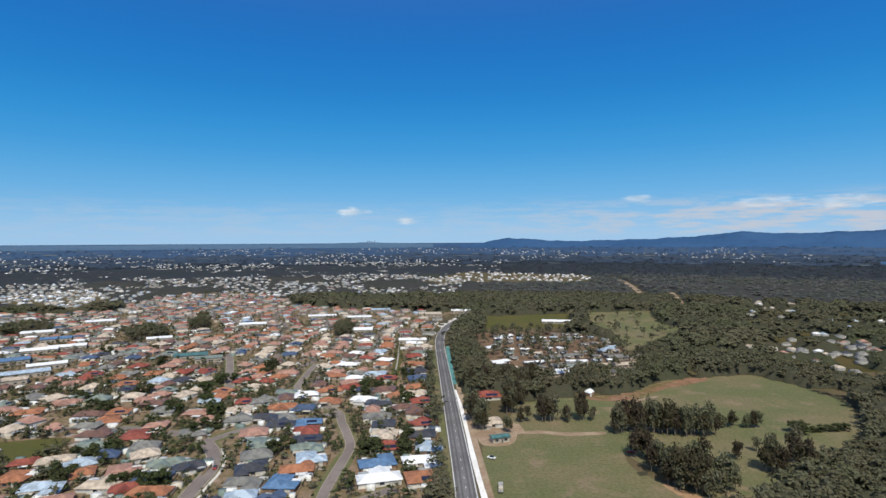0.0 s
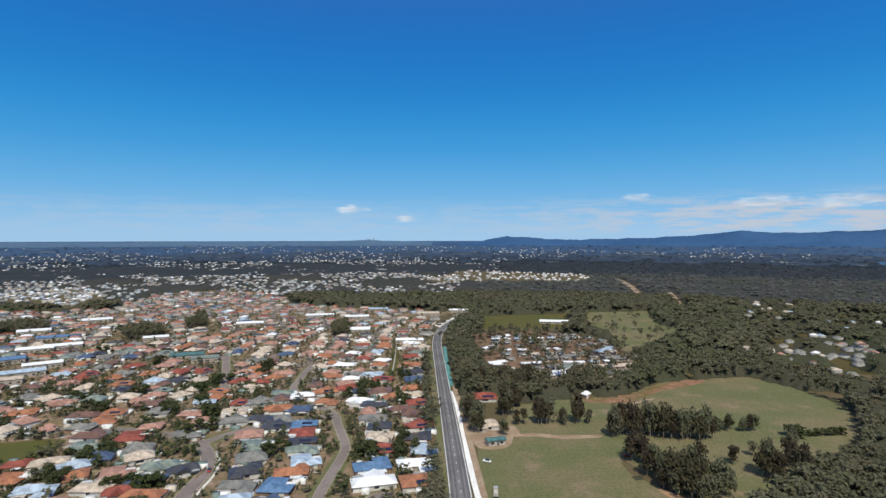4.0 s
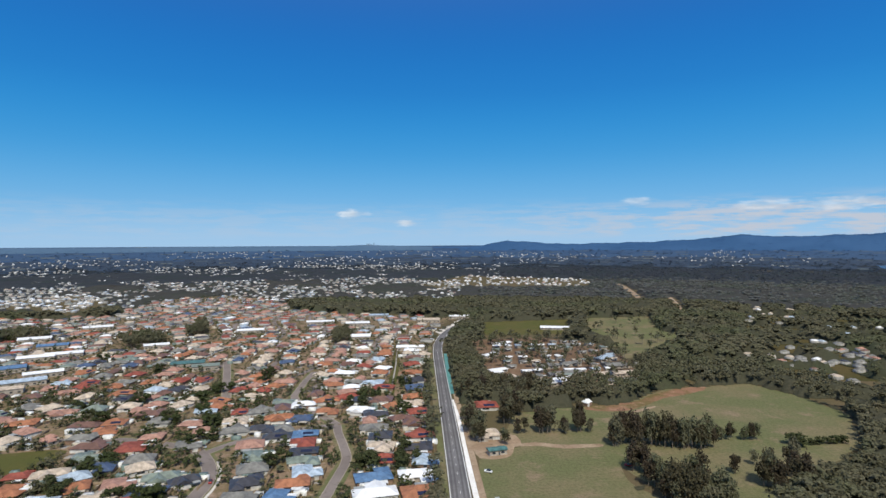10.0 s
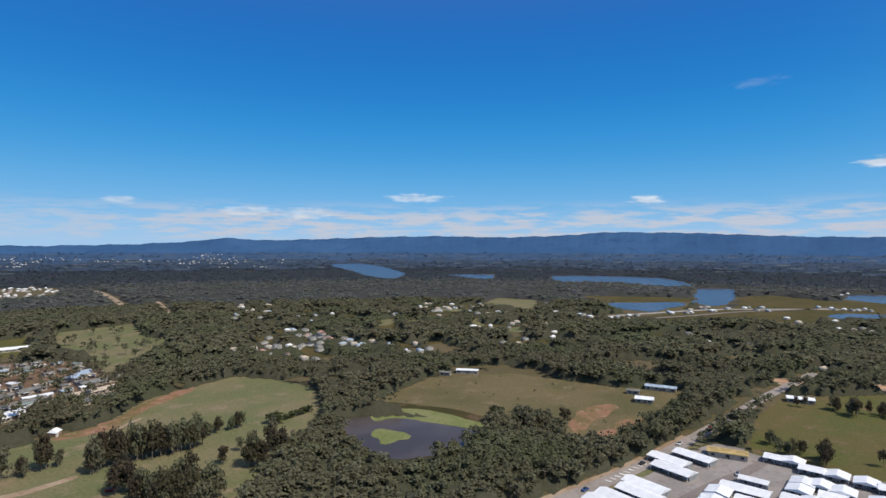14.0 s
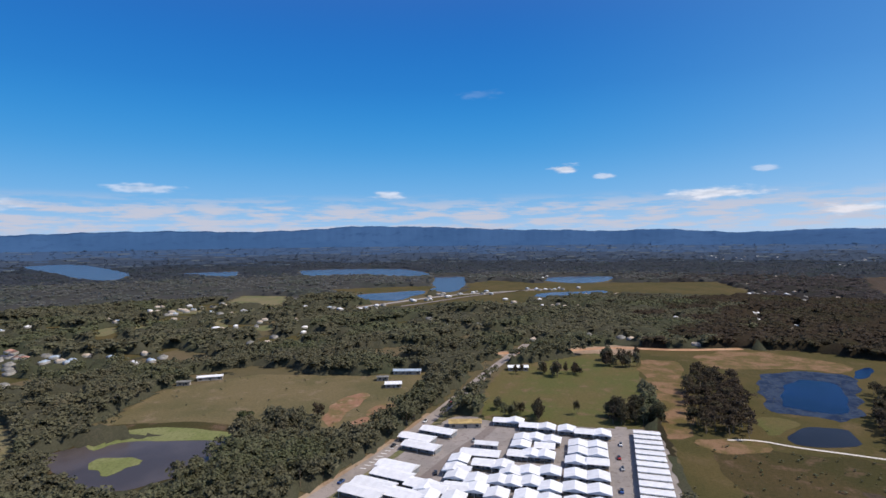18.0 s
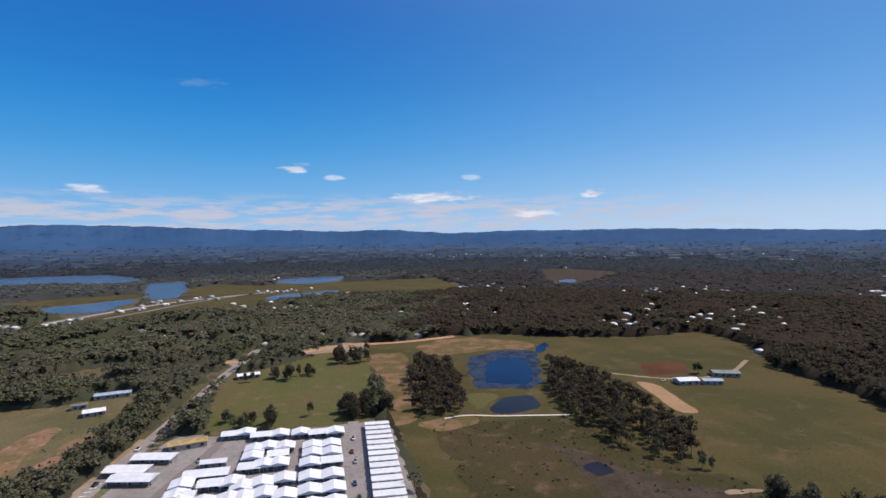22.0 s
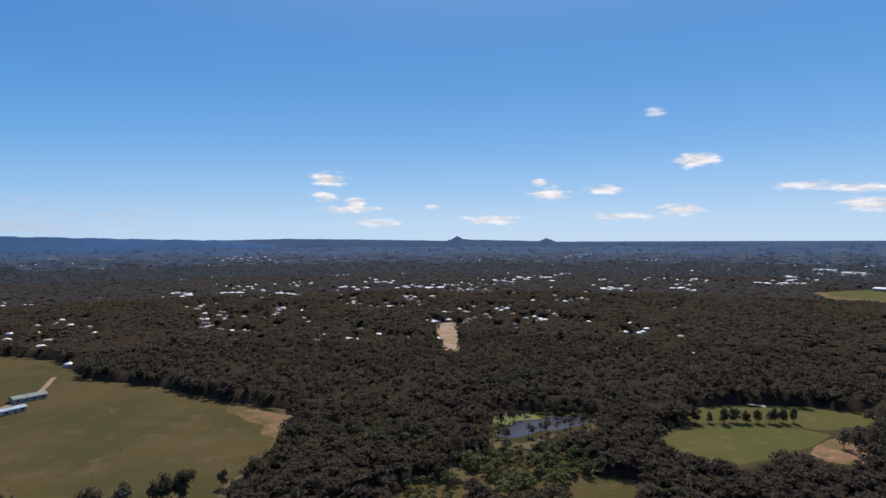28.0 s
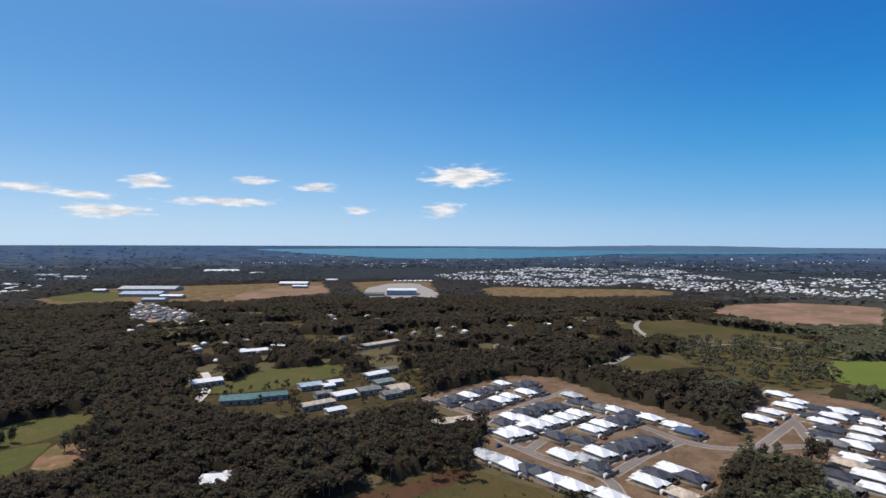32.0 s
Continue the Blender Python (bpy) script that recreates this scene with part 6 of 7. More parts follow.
OCTA_F = np.array([(0, 2, 4), (2, 1, 4), (1, 3, 4), (3, 0, 4), (2, 0, 5), (1, 2, 5), (3, 1, 5), (0, 3, 5)])


def crown(seed, lobes, leaf_n, leaf_size, core="octa", low=0.38, spread=0.30, upright=1.0, solid=0.72):
    """A ragged crown in a tree of height 1: loose sprays of foliage round a few darker cores, open between the limbs."""
    rng = np.random.default_rng(seed)
    vs, fs, total = [], [], 0
    cv, cf = (OCTA_V, OCTA_F) if core == "octa" else (OCTA_V[:5], CAP_F)
    for i in range(lobes):
        a = i * 2.4 + rng.uniform(0, 1)
        off = spread * (0.35 + 0.65 * rng.random()) * (0.25 if i == 0 else 1.0)
        c = np.array([math.cos(a) * off, math.sin(a) * off, low + (0.92 - low) * (0.85 if i == 0 else rng.uniform(0.05, 0.8))])
        rad = np.array([0.18, 0.18, 0.15 * upright]) * rng.uniform(0.75, 1.25) * (1.75 if lobes == 1 else 1.4 if lobes == 2 else 1.2 if lobes == 3 else 1.0)
        vs.append(cv * rad * solid * rng.uniform(0.6, 1.3, cv.shape) + c)
        fs.append(cf + total)
        total += len(cv)
        for _ in range(leaf_n):
            d = rng.normal(size=3)
            d[2] = d[2] * 0.8 + 0.25
            d /= np.linalg.norm(d)
            at = c + d * rad * rng.uniform(0.6, 1.18)
            face = rng.normal(size=3) * 0.42 + np.array([0, 0, 0.6]) + d * 0.45
            u = np.cross(face, rng.normal(size=3))
            u /= np.linalg.norm(u)
            w = np.cross(face, u)
            w /= np.linalg.norm(w)
            s = leaf_size * rng.uniform(0.55, 1.35)
            if w[0] * u[1] - w[1] * u[0] < 0:
                w = -w
            vs.append(np.array([at + u * s, at - u * s * 0.6 + w * s * 0.8, at - u * s * 0.5 - w * s * 0.8]))
            fs.append(np.array([[total, total + 1, total + 2]]))
            total += 3
    return np.vstack(vs), np.vstack(fs)


def trunk(seed, limbs=3, sides=5):
    """A tapered trunk with rising limbs, for a tree of height 1."""
    rng = np.random.default_rng(seed)
    vs, fs = [], []

    def limb(p, q, r0, r1):
        base = len(vs)
        p, q = np.array(p), np.array(q)
        for c, r in ((p, r0), (q, r1)):
            for k in range(sides):
                a = 2 * math.pi * k / sides
                vs.append((c[0] + r * math.cos(a), c[1] + r * math.sin(a), c[2]))
        for k in range(sides):
            n = (k + 1) % sides
            fs.append((base + k, base + n, base + sides + n))
            fs.append((base + k, base + sides + n, base + sides + k))
    lean = rng.uniform(-0.04, 0.04, 2)
    limb((0, 0, -0.02), (lean[0], lean[1], 0.45), 0.022, 0.015)
    limb((lean[0], lean[1], 0.45), (lean[0] * 1.5, lean[1] * 1.5, 0.8), 0.015, 0.006)
    for i in range(limbs):
        a = i * 2.3 + rng.uniform(0, 1)
        limb((lean[0], lean[1], 0.36 + 0.06 * i), (math.cos(a) * 0.2, math.sin(a) * 0.2, 0.62 + 0.06 * i), 0.011, 0.004)
    return np.array(vs), np.array(fs)


def wood(name, x, y, tall, wide, templates, mats, label, category="trees", trunks=None, pale=0.0):
    """Many trees in one mesh: each spot takes one of the templates, turned and scaled."""
    rng = np.random.default_rng(len(x))
    which, turn = rng.integers(0, len(templates), len(x)), rng.uniform(0, 2 * np.pi, len(x))
    vs, fs, slots, total = [], [], [], 0
    z = ground_z(x, y)
    light = rng.random(len(x)) < np.asarray(pale)
    for t, (tv, tf) in enumerate(templates):
        for second in (False, True):
            pick = np.where((which == t) & (light == second))[0]
            if not len(pick):
                continue
            c, s = np.cos(turn[pick])[:, None], np.sin(turn[pick])[:, None]
            out = np.empty((len(pick), len(tv), 3))
            out[..., 0] = (tv[None, :, 0] * c - tv[None, :, 1] * s) * wide[pick, None] + x[pick, None]
            out[..., 1] = (tv[None, :, 0] * s + tv[None, :, 1] * c) * wide[pick, None] + y[pick, None]
            out[..., 2] = tv[None, :, 2] * tall[pick, None] + z[pick, None]
            vs.append(out.reshape(-1, 3))
            fs.append((tf[None] + (np.arange(len(pick)) * len(tv) + total)[:, None, None]).reshape(-1, 3))
            slots.append(np.full(len(pick) * len(tf), 1 if second else 0))
            total += len(pick) * len(tv)
    if trunks is not None:
        tv, tf = trunks
        out = tv[None] * np.stack((tall, tall, tall), 1)[:, None] + np.stack((x, y, z), 1)[:, None]
        vs.append(out.reshape(-1, 3))
        fs.append((tf[None] + (np.arange(len(x)) * len(tv) + total)[:, None, None]).reshape(-1, 3))
        slots.append(np.full(len(x) * len(tf), 2))
    me = quick_mesh(name, np.vstack(vs), np.vstack(fs), mats, np.concatenate(slots), True)
    return tagged(new(name, me), label, category, kind="stuff")


def tree_proto(seed, garden=False):
    root = new("tree" if garden else "gum_tree")
    tagged(root, "dense dark green shade tree" if garden else "tall grey-green gum tree with an open ragged crown", "tree", "paddock trees")
    v, f = crown(seed, 11, 42, 0.055, "octa", low=0.2 if garden else 0.3, spread=0.28, upright=1.0 if garden else 1.15, solid=0.85 if garden else 0.5)
    part("crown", quick_mesh("crown", v, f, [GARDEN if garden else (GUM_PALE, GUM_OLIVE, GUM_BROWN)[seed % 3]], None, True), None, root)
    v, f = trunk(seed, 4, 6)
    part("trunk", quick_mesh("trunk", v, f, [BARK]), None, root, "pale smooth bark")
    return root


TREES = []          # plan of the single trees


def plant(seed, x, y, tall, wide, garden=False):
    key = ("tree", seed, garden)
    m = pose(x, y, 0.03, 0, 0, random.uniform(0, 360)) @ Matrix.Diagonal((wide, wide, tall, 1))
    if key not in WAITING:
        WAITING[key] = tree_proto(seed, garden)
        root = WAITING[key]
    else:
        root = copy_thing(WAITING[key], m)
    root.matrix_basis = m
    TREES.append((x, y))


# clumps of gums standing in the open: x, y, radius, number
PADDOCK_GUMS = [(88, 350, 3, 4), (94, 350, 3, 3), (66, 350, 5, 6), (77, 348, 3, 3), (105, 329, 5, 7), (114, 332, 6, 9), (123, 329, 6, 9), (132, 326, 6, 9), (141, 324, 6, 9), (150, 322, 5, 7),
                (158, 323, 4, 4), (169, 336, 3, 3), (177, 337, 3, 3), (183, 337, 3, 3), (190, 337, 3, 3), (105, 289, 5, 6), (105, 272, 5, 7), (109, 262, 6, 8), (112, 253, 5, 6),
                (118, 246, 6, 7), (127, 275, 4, 4), (129, 250, 4, 4), (161, 272, 5, 4), (165, 268, 5, 4), (174, 265, 5, 4), (181, 282, 4, 4), (154, 286, 2, 2), (169, 297, 2, 1)]
CLUMPS_WEST = [(44, 366, 5, 6), (16, 376, 2, 3), (24, 332, 4, 4), (40, 330, 4, 3), (26, 424, 8, 7), (20, 352, 5, 5), (60, 423, 15, 12), (50, 384, 6, 6), (52, 350, 5, 3)]
CLUMPS_NORTH = [(380, 67, 3, 3), (369, 56, 2, 2), (375, 49, 3, 3), (375, 37, 2, 2), (380, -9, 4, 4), (380, -17, 4, 4), (383, -25, 4, 5), (397, -33, 4, 4), (481, 32, 4, 4), (493, 15, 4, 3), (490, 44, 3, 3), (528, -14, 5, 5), (529, -27, 5, 5), (340, 180, 6, 2), (312, 186, 13, 10), (355, 128, 3, 3), (367, 56, 4, 3), (366, 37, 6, 5), (382, 10, 3, 1), (368, -16, 8, 9), (489, 37, 9, 3), (485, 62, 5, 2), (489, 17, 8, 3), (545, -25, 19, 12),
                (244, -183, 3, 2), (197, -187, 8, 9), (181, -205, 7, 7), (167, -224, 2, 2), (407, -217, 2, 2), (373, -34, 6, 5)]
CLUMPS_SOUTH = [(-63, -368, 2, 2), (-70, -370, 2, 2), (-78, -371, 2, 2), (-87, -373, 2, 2), (-94, -375, 2, 2), (-101, -376, 2, 2), (-109, -378, 2, 2), (-117, -380, 2, 2), (-125, -382, 2, 2), (-131, -383, 2, 2), (-440, -96, 8, 6), (-424, -78, 8, 7), (-412, -56, 7, 6), (-404, -30, 6, 5), (-349, -7, 5, 4), (-351, 14, 5, 4), (-365, 22, 5, 4), (-332, 4, 5, 4), (-28, -322, 6, 5), (-150, -338, 12, 7), (-172, -360, 10, 5)]
for x, y, radius, n in PADDOCK_GUMS + CLUMPS_WEST + CLUMPS_NORTH + CLUMPS_SOUTH:
    for i in range(n if x > -300 else (n + 1) // 2):
        a, r = random.uniform(0, 6.28), radius * math.sqrt(random.random())
        tall = random.uniform(9, 15.5) if n > 3 else random.uniform(7, 11)
        tall *= 1.35 if y > 230 and n > 3 else 1.0
        plant(random.randrange(6), x + r * math.cos(a), y + r * math.sin(a), tall, min(tall, 15) * random.uniform(0.54, 0.80))
# large dark garden trees standing in the suburb
for x, y in ((-239, 382), (-259, 402), (-227, 370), (-184, 372), (-166, 384), (-148, 369), (-152, 504), (-152, 473), (-175, 447), (-383, 708), (-355, 686), (-345, 777), (-537, 692), (-220, 272), (-146, 332), (-186, 423), (-263, 518), (-352, 570), (-227, 409),
             (-191, 295), (-176, 298), (-148, 258), (-136, 252), (-183, 264), (-40, 296), (-38, 300), (-26, 318), (-62, 412), (-56, 430), (-30, 470), (-24, 392), (-88, 302), (-20, 300)):
    for i in range(4 if y < 600 else 7):
        tall = random.uniform(5.5, 9.5)
        plant(random.randrange(4), x + random.uniform(-7, 7), y + random.uniform(-7, 7), tall, tall * random.uniform(1.0, 1.3), True)
# low spreading bushes in the home paddock
for x, y, tall, wide in ((208, 326, 7.5, 11), (213, 328, 7, 11), (211, 323, 6.5, 10), (220, 327, 4.0, 7), (225, 328, 4.5, 8), (230, 328, 4.2, 7.5), (235, 329, 5.0, 8.5), (240, 329, 5.5, 9)):
    plant(random.randrange(4), x, y, tall, wide, True)
plant(1, 307, 214, 12.5, 16.0, True)
plant(1, 409, -305, 10, 12, True)

# where no forest stands
OPEN = [[(-545, -60), (-620, -105), (-700, -110), (-765, -40), (-745, 60), (-640, 15), (-575, 50), (-525, 5)], [(12, 296), (12, 412), (48, 412), (52, 300)], SUBURB, HOME_PARK, FRONT_PADDOCK, BIG_PADDOCK, SPORT_FIELD, FAR_PADDOCK, POND_FIELD, BROWN_POND, HOUSE_FIELD, VILLAGE, FARM, BLUE_DAM, OVAL, PARK_LAWN, OVAL_DIRT, LAGOON, MARSH, GLADE, BUSH_GLADE, SCRUB_BLOCK, SANDY_BLOCK, CROP, SCHOOL_OVAL, SCHOOL, ESTATE, ESTATE_EAST,
        GREEN_FIELD, MID_FIELD, DRY_FIELD, EARTHWORKS, DRY_STRIP, CENTRE, WORKS, DEPOT, LAKE_NORTH, LAKE_ARM, LAKE_WEST, LAKE_EAST, LAKE_SMALL, LAKE_FAR, LAKE_SOUTH, SPIT, CLEARING_A, CLEARING_B, CLEARING_C, CLEARING_D, CLEARING_E, CLEARING_F, HIGHWAY_FLAT, MUD_FLAT, BAY, WHITE_TOWN, WEST_TOWN]
PATHS = [(MAIN_ROAD, 10), (VILLAGE_ROAD, 8), ([(560, 110), (579, 43), (620, -17), (615, -79), (636, -150)], 9), ([(512, 1609), (469, 1370), (409, 1122)], 13), ([(498, 1204), (454, 1065), (405, 917)], 9), ([(120, -560), (140, -600), (160, -680), (185, -735)], 8),
         (HIGHWAY, 20), ([(-240, -370), (-262, -390), (-285, -420), (-300, -450)], 5)]


def free_of(x, y, built_gap=1.0, over=1.085):
    """Clear of fields, water, roads and buildings, with a margin on the near side so that crowns do not hide them."""
    ok = np.ones(len(x), bool)
    for o in OPEN:
        ok &= ~inside(x, y, o) & ~inside(x * over, y * over, o)
    for line, gap in PATHS:
        for (x0, y0), (x1, y1) in zip(line, line[1:]):
            dx, dy = x1 - x0, y1 - y0
            u = np.clip(((x - x0) * dx + (y - y0) * dy) / (dx * dx + dy * dy), 0, 1)
            ok &= np.hypot(x - x0 - u * dx, y - y0 - u * dy) > gap
    for bx, by, gap in BUILT:
        ok &= np.hypot(x - bx, y - by) > gap * built_gap
        if math.hypot(bx, by) < 900:
            ok &= np.hypot(x * 1.045 - bx, y * 1.045 - by) > gap * 0.8
    return ok


def ring(r0, r1, spacing, seed, az0=-285.0, az1=46.0):
    rng = np.random.default_rng(seed)
    n = int(math.radians(az1 - az0) / 2 * (r1 ** 2 - r0 ** 2) / spacing ** 2)
    az, r = np.radians(rng.uniform(az0, az1, n)), np.sqrt(rng.uniform(r0 ** 2, r1 ** 2, n))
    return -np.sin(az) * r, np.cos(az) * r, rng


def thin_out(x, y):
    """Share of the ground under trees: bush blocks are dense, the acreage to the north-west is open."""
    az = np.degrees(np.arctan2(-x, y))
    az = np.where(az > 60, az - 360, az)
    r = np.hypot(x, y)
    open_land = ((az < -24) & (az > -84) & (r > 480) & (r < 1500)) | ((az < -204) & (az > -262) & (r > 520) & (r < 1000))
    town = ((az < -142) & (az > -200) & (r > 900) & (r < 2000)) | ((az > 0) & (r > 1100))
    n = wander(x, y, 55.0, 3.0) + 0.5 * wander(x, y, 19.0, 8.0)
    return np.where(open_land, n > -0.22, np.where(town, n > np.where(az > 0, -0.3, -0.8), n > -0.95))


def tree_height(x, y, low, high, rng):
    """Town trees are low, so that the roofs show over them."""
    az = np.degrees(np.arctan2(-x, y))
    az = np.where(az > 60, az - 360, az)
    r = np.hypot(x, y)
    town = ((az > -4) & (r > 1080)) | ((az < -225) & (r > 1400))
    return np.where(town, rng.uniform(3.0, 6.5, len(x)) * np.where(az < -100, 1.5, 1.0), rng.uniform(low, high, len(x)))


def clear_of_town(x, y):
    ok = np.ones(len(x), bool)
    r, a = np.hypot(x, y), np.arctan2(x, y)
    for hx, hy, *_ in TOWN:
        hr = math.hypot(hx, hy)
        dr, da = hr - r, np.abs(a - math.atan2(hx, hy)) * hr
        ok &= ~((dr > -10) & (dr < (0.06 if hr < 1900 else 0.035) * hr) & (da < (8.0 if hr < 1900 else 5.5)))
    return ok


def south(x, y):
    """The casuarina and paperbark bush beyond the farm and south of it, browner than the gum woods; its colours are
    also darkened as backlit.
    """
    az = np.degrees(np.arctan2(-np.asarray(x), np.asarray(y)))
    az = np.where(az > 75, az - 360, az) + 9 * wander(x, y, 45.0, 3.0)
    return (az < -99) & (az > -268)


near_t = [crown(20 + i, 5, 22, 0.072, "cap", 0.42, 0.33, 0.8, 0.7) for i in range(6)]
x, y, rng = ring(120, 370, 5.3, 31)
ok = free_of(x, y) & thin_out(x, y)
x, y = x[ok], y[ok]
tall = rng.uniform(9, 13, len(x)) * (1 + 0.2 * wander(x, y, 60, 2.0))
wide, dry = tall * rng.uniform(0.85, 1.2, len(x)), south(x, y)
for pick, mats, label in ((~dry, [GUM, GUM_PALE, BARK], "dense grey-green gum woodland with pale trunks"), (dry, [GUM_BROWN, GUM_OLIVE, BARK], "brownish dense gum woodland with pale trunks")):
    wood("bush_trees", x[pick], y[pick], tall[pick], wide[pick], near_t, mats, label, trunks=trunk(5, 1, 3), pale=0.3)
next_t = [crown(30 + i, 3, 12, 0.10, "cap", 0.48, 0.32, 0.75, 0.75) for i in range(6)]
x, y, rng = ring(370, 620, 6.1, 35)
ok = free_of(x, y) & thin_out(x, y) & clear_of_town(x, y)
x, y = x[ok], y[ok]
tall = rng.uniform(9.5, 13, len(x)) * (1 + 0.2 * wander(x, y, 60, 2.0))
wide, dry = tall * rng.uniform(0.8, 1.15, len(x)), south(x, y)
for pick, mats, label in ((~dry, [GUM, GUM_PALE, BARK], "grey-green gum woodland behind the paddocks"), (dry, [GUM_BROWN, GUM_OLIVE, BARK], "brownish gum woodland behind the paddocks")):
    wood("bush_trees", x[pick], y[pick], tall[pick], wide[pick], next_t, mats, label, pale=0.2)

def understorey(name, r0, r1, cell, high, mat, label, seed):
    """The lower storey of the bush: an uneven sheet of shrubs added to close the gaps between the crowns, mostly in
    shade-darkened colours.
    """
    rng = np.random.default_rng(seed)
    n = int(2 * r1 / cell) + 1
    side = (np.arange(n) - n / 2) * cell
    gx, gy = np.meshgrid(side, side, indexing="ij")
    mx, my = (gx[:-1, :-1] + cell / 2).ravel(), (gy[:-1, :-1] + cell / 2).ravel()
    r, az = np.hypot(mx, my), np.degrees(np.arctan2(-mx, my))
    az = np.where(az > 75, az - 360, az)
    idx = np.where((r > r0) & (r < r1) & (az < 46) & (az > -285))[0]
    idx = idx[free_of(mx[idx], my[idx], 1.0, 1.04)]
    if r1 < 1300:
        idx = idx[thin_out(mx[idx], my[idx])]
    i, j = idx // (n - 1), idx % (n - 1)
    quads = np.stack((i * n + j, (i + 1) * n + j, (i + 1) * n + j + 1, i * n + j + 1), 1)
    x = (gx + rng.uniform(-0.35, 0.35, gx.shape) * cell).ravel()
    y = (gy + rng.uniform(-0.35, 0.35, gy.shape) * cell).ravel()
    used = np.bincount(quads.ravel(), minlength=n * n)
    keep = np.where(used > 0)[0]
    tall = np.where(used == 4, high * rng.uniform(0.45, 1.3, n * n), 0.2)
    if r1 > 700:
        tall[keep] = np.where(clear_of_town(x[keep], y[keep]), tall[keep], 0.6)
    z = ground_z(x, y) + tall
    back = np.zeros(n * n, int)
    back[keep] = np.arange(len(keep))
    brown = {SHADED_SHRUB: SHADED_SHRUB_BROWN, FAR_SHADED_SHRUB: FAR_SHADED_SHRUB_BROWN}.get(mat, mat)
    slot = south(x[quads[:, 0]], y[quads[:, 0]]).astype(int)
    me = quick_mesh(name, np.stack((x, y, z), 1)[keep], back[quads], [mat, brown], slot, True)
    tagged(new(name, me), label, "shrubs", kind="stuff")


understorey("bush_shrubs", 120, 370, 4.0, 6.0, SHADED_SHRUB, "shade-toned shrubs and saplings filling the bush below the gums", 41)
understorey("bush_shrubs", 370, 630, 5.0, 7.6, SHADED_SHRUB, "shade-toned shrubs and saplings filling the bush behind the paddocks", 44)

# woods by the pond, the dam and the copse in the farm pasture
POND_WOOD = [(262, 216), (296, 211), (326, 204), (323, 182), (295, 148), (308, 135), (352, 135), (420, 128), (440, 111), (367, 111), (304, 121), (254, 130), (215, 140), (210, 187)]
DAM_WOOD = [(463, -67), (358, -53), (354, -85), (402, -99), (492, -107), (511, -83)]
COPSE = [(482, -199), (445, -210), (355, -212), (282, -203), (252, -180), (270, -158), (324, -150), (386, -162)]
ESTATE_EDGE = [(-293, -209), (-310, -175), (-264, -136), (-233, -131), (-222, -147), (-239, -172)]
RURAL = [(-545, -60), (-620, -105), (-700, -110), (-765, -40), (-745, 60), (-640, 15), (-575, 50), (-525, 5)]
PARK_EDGE = [(44, 412), (92, 412), (128, 416), (170, 450), (205, 512), (188, 528), (145, 482), (80, 462), (48, 470)]
SUBURB_EDGE = [(14, 424), (46, 424), (40, 560), (25, 660), (8, 640), (12, 520)]
GROVES = [(o, 160, "belt of dark trees between the suburban streets") for o in BELTS]
for outline, n, label in GROVES + [(POND_WOOD, 420, "thick gum wood between pond and road"), (DAM_WOOD, 170, "dark casuarina grove beside the dams"), (COPSE, 300, "dark copse of gums in the pasture"), (SUBURB_EDGE, 120, "belt of gums along the main road"),
                          (ESTATE_EDGE, 90, "scrubby gums beside the market garden"), (RURAL, 240, "gums scattered over rural blocks"), (PARK_EDGE, 300, "belt of gums along the park homes"), (HOME_PARK, 190, "shade trees among the park homes"), (FAR_PADDOCK, 30, "gums scattered over the far clearing"), (SCHOOL, 120, "shade trees in the school grounds"), (MARSH, 130, "paperbarks standing in the marsh")]:
    p = scatter(outline, n, n)
    x, y = p[:, 0], p[:, 1]
    keep = np.ones(len(x), bool)
    for bx, by, gap in BUILT:
        keep &= (np.hypot(x - bx, y - by) > (6.5 if outline is HOME_PARK else min(gap, 12))) & ((np.hypot(x * 1.04 - bx, y * 1.04 - by) > min(gap, 8)) | (outline is HOME_PARK))
    if outline is POND_WOOD:
        keep &= ~inside(x, y, CUTTING) & ~inside(x, y, BROWN_POND)
    if outline is MARSH:
        keep &= ~inside(x, y, LAGOON)
    x, y = x[keep], y[keep]
    rng = np.random.default_rng(n)
    tall = rng.uniform(8, 14, len(x)) * (0.7 if outline in (SCHOOL, MARSH) else 1.0)
    wood("grove", x, y, tall, tall * rng.uniform(0.65, 0.95, len(x)), near_t, [GUM_BROWN, GUM_OLIVE, BARK] if outline in (DAM_WOOD, COPSE, ESTATE_EDGE, SCHOOL, MARSH) else [GUM, GUM_PALE, BARK], label, trunks=trunk(5, 1, 3), pale=0.2)

# bright green wattle scrub round the glades
p = np.vstack((scatter(SCRUB_BLOCK, 210, 91), scatter(BUSH_GLADE, 26, 92)))
rng = np.random.default_rng(93)
tall = rng.uniform(2.5, 7.5, len(p))
wood("scrub", p[:, 0], p[:, 1], tall, np.maximum(tall, 4.0) * rng.uniform(0.8, 1.3, len(p)), near_t, [GARDEN, WATTLE, BARK], "bright green wattle scrub between dry grass glades", "shrubs", trunks=trunk(5, 1, 3), pale=0.4)


def off_houses(x, y, margin):
    """Clear of the suburban houses' plans."""
    ok = np.ones(len(x), bool)
    for hx, hy, turn, a, b in FOOT:
        c, s = math.cos(math.radians(turn)), math.sin(math.radians(turn))
        u, v = (x - hx) * c + (y - hy) * s, -(x - hx) * s + (y - hy) * c
        ok &= (np.abs(u) > a + margin) | (np.abs(v) > b + margin)
    return ok


# garden trees of the suburb
p = np.vstack((scatter(SUBURB, 7500, 77), scatter([(-10, 215), (-14, 480), (-330, 480), (-285, 215)], 4600, 79)))
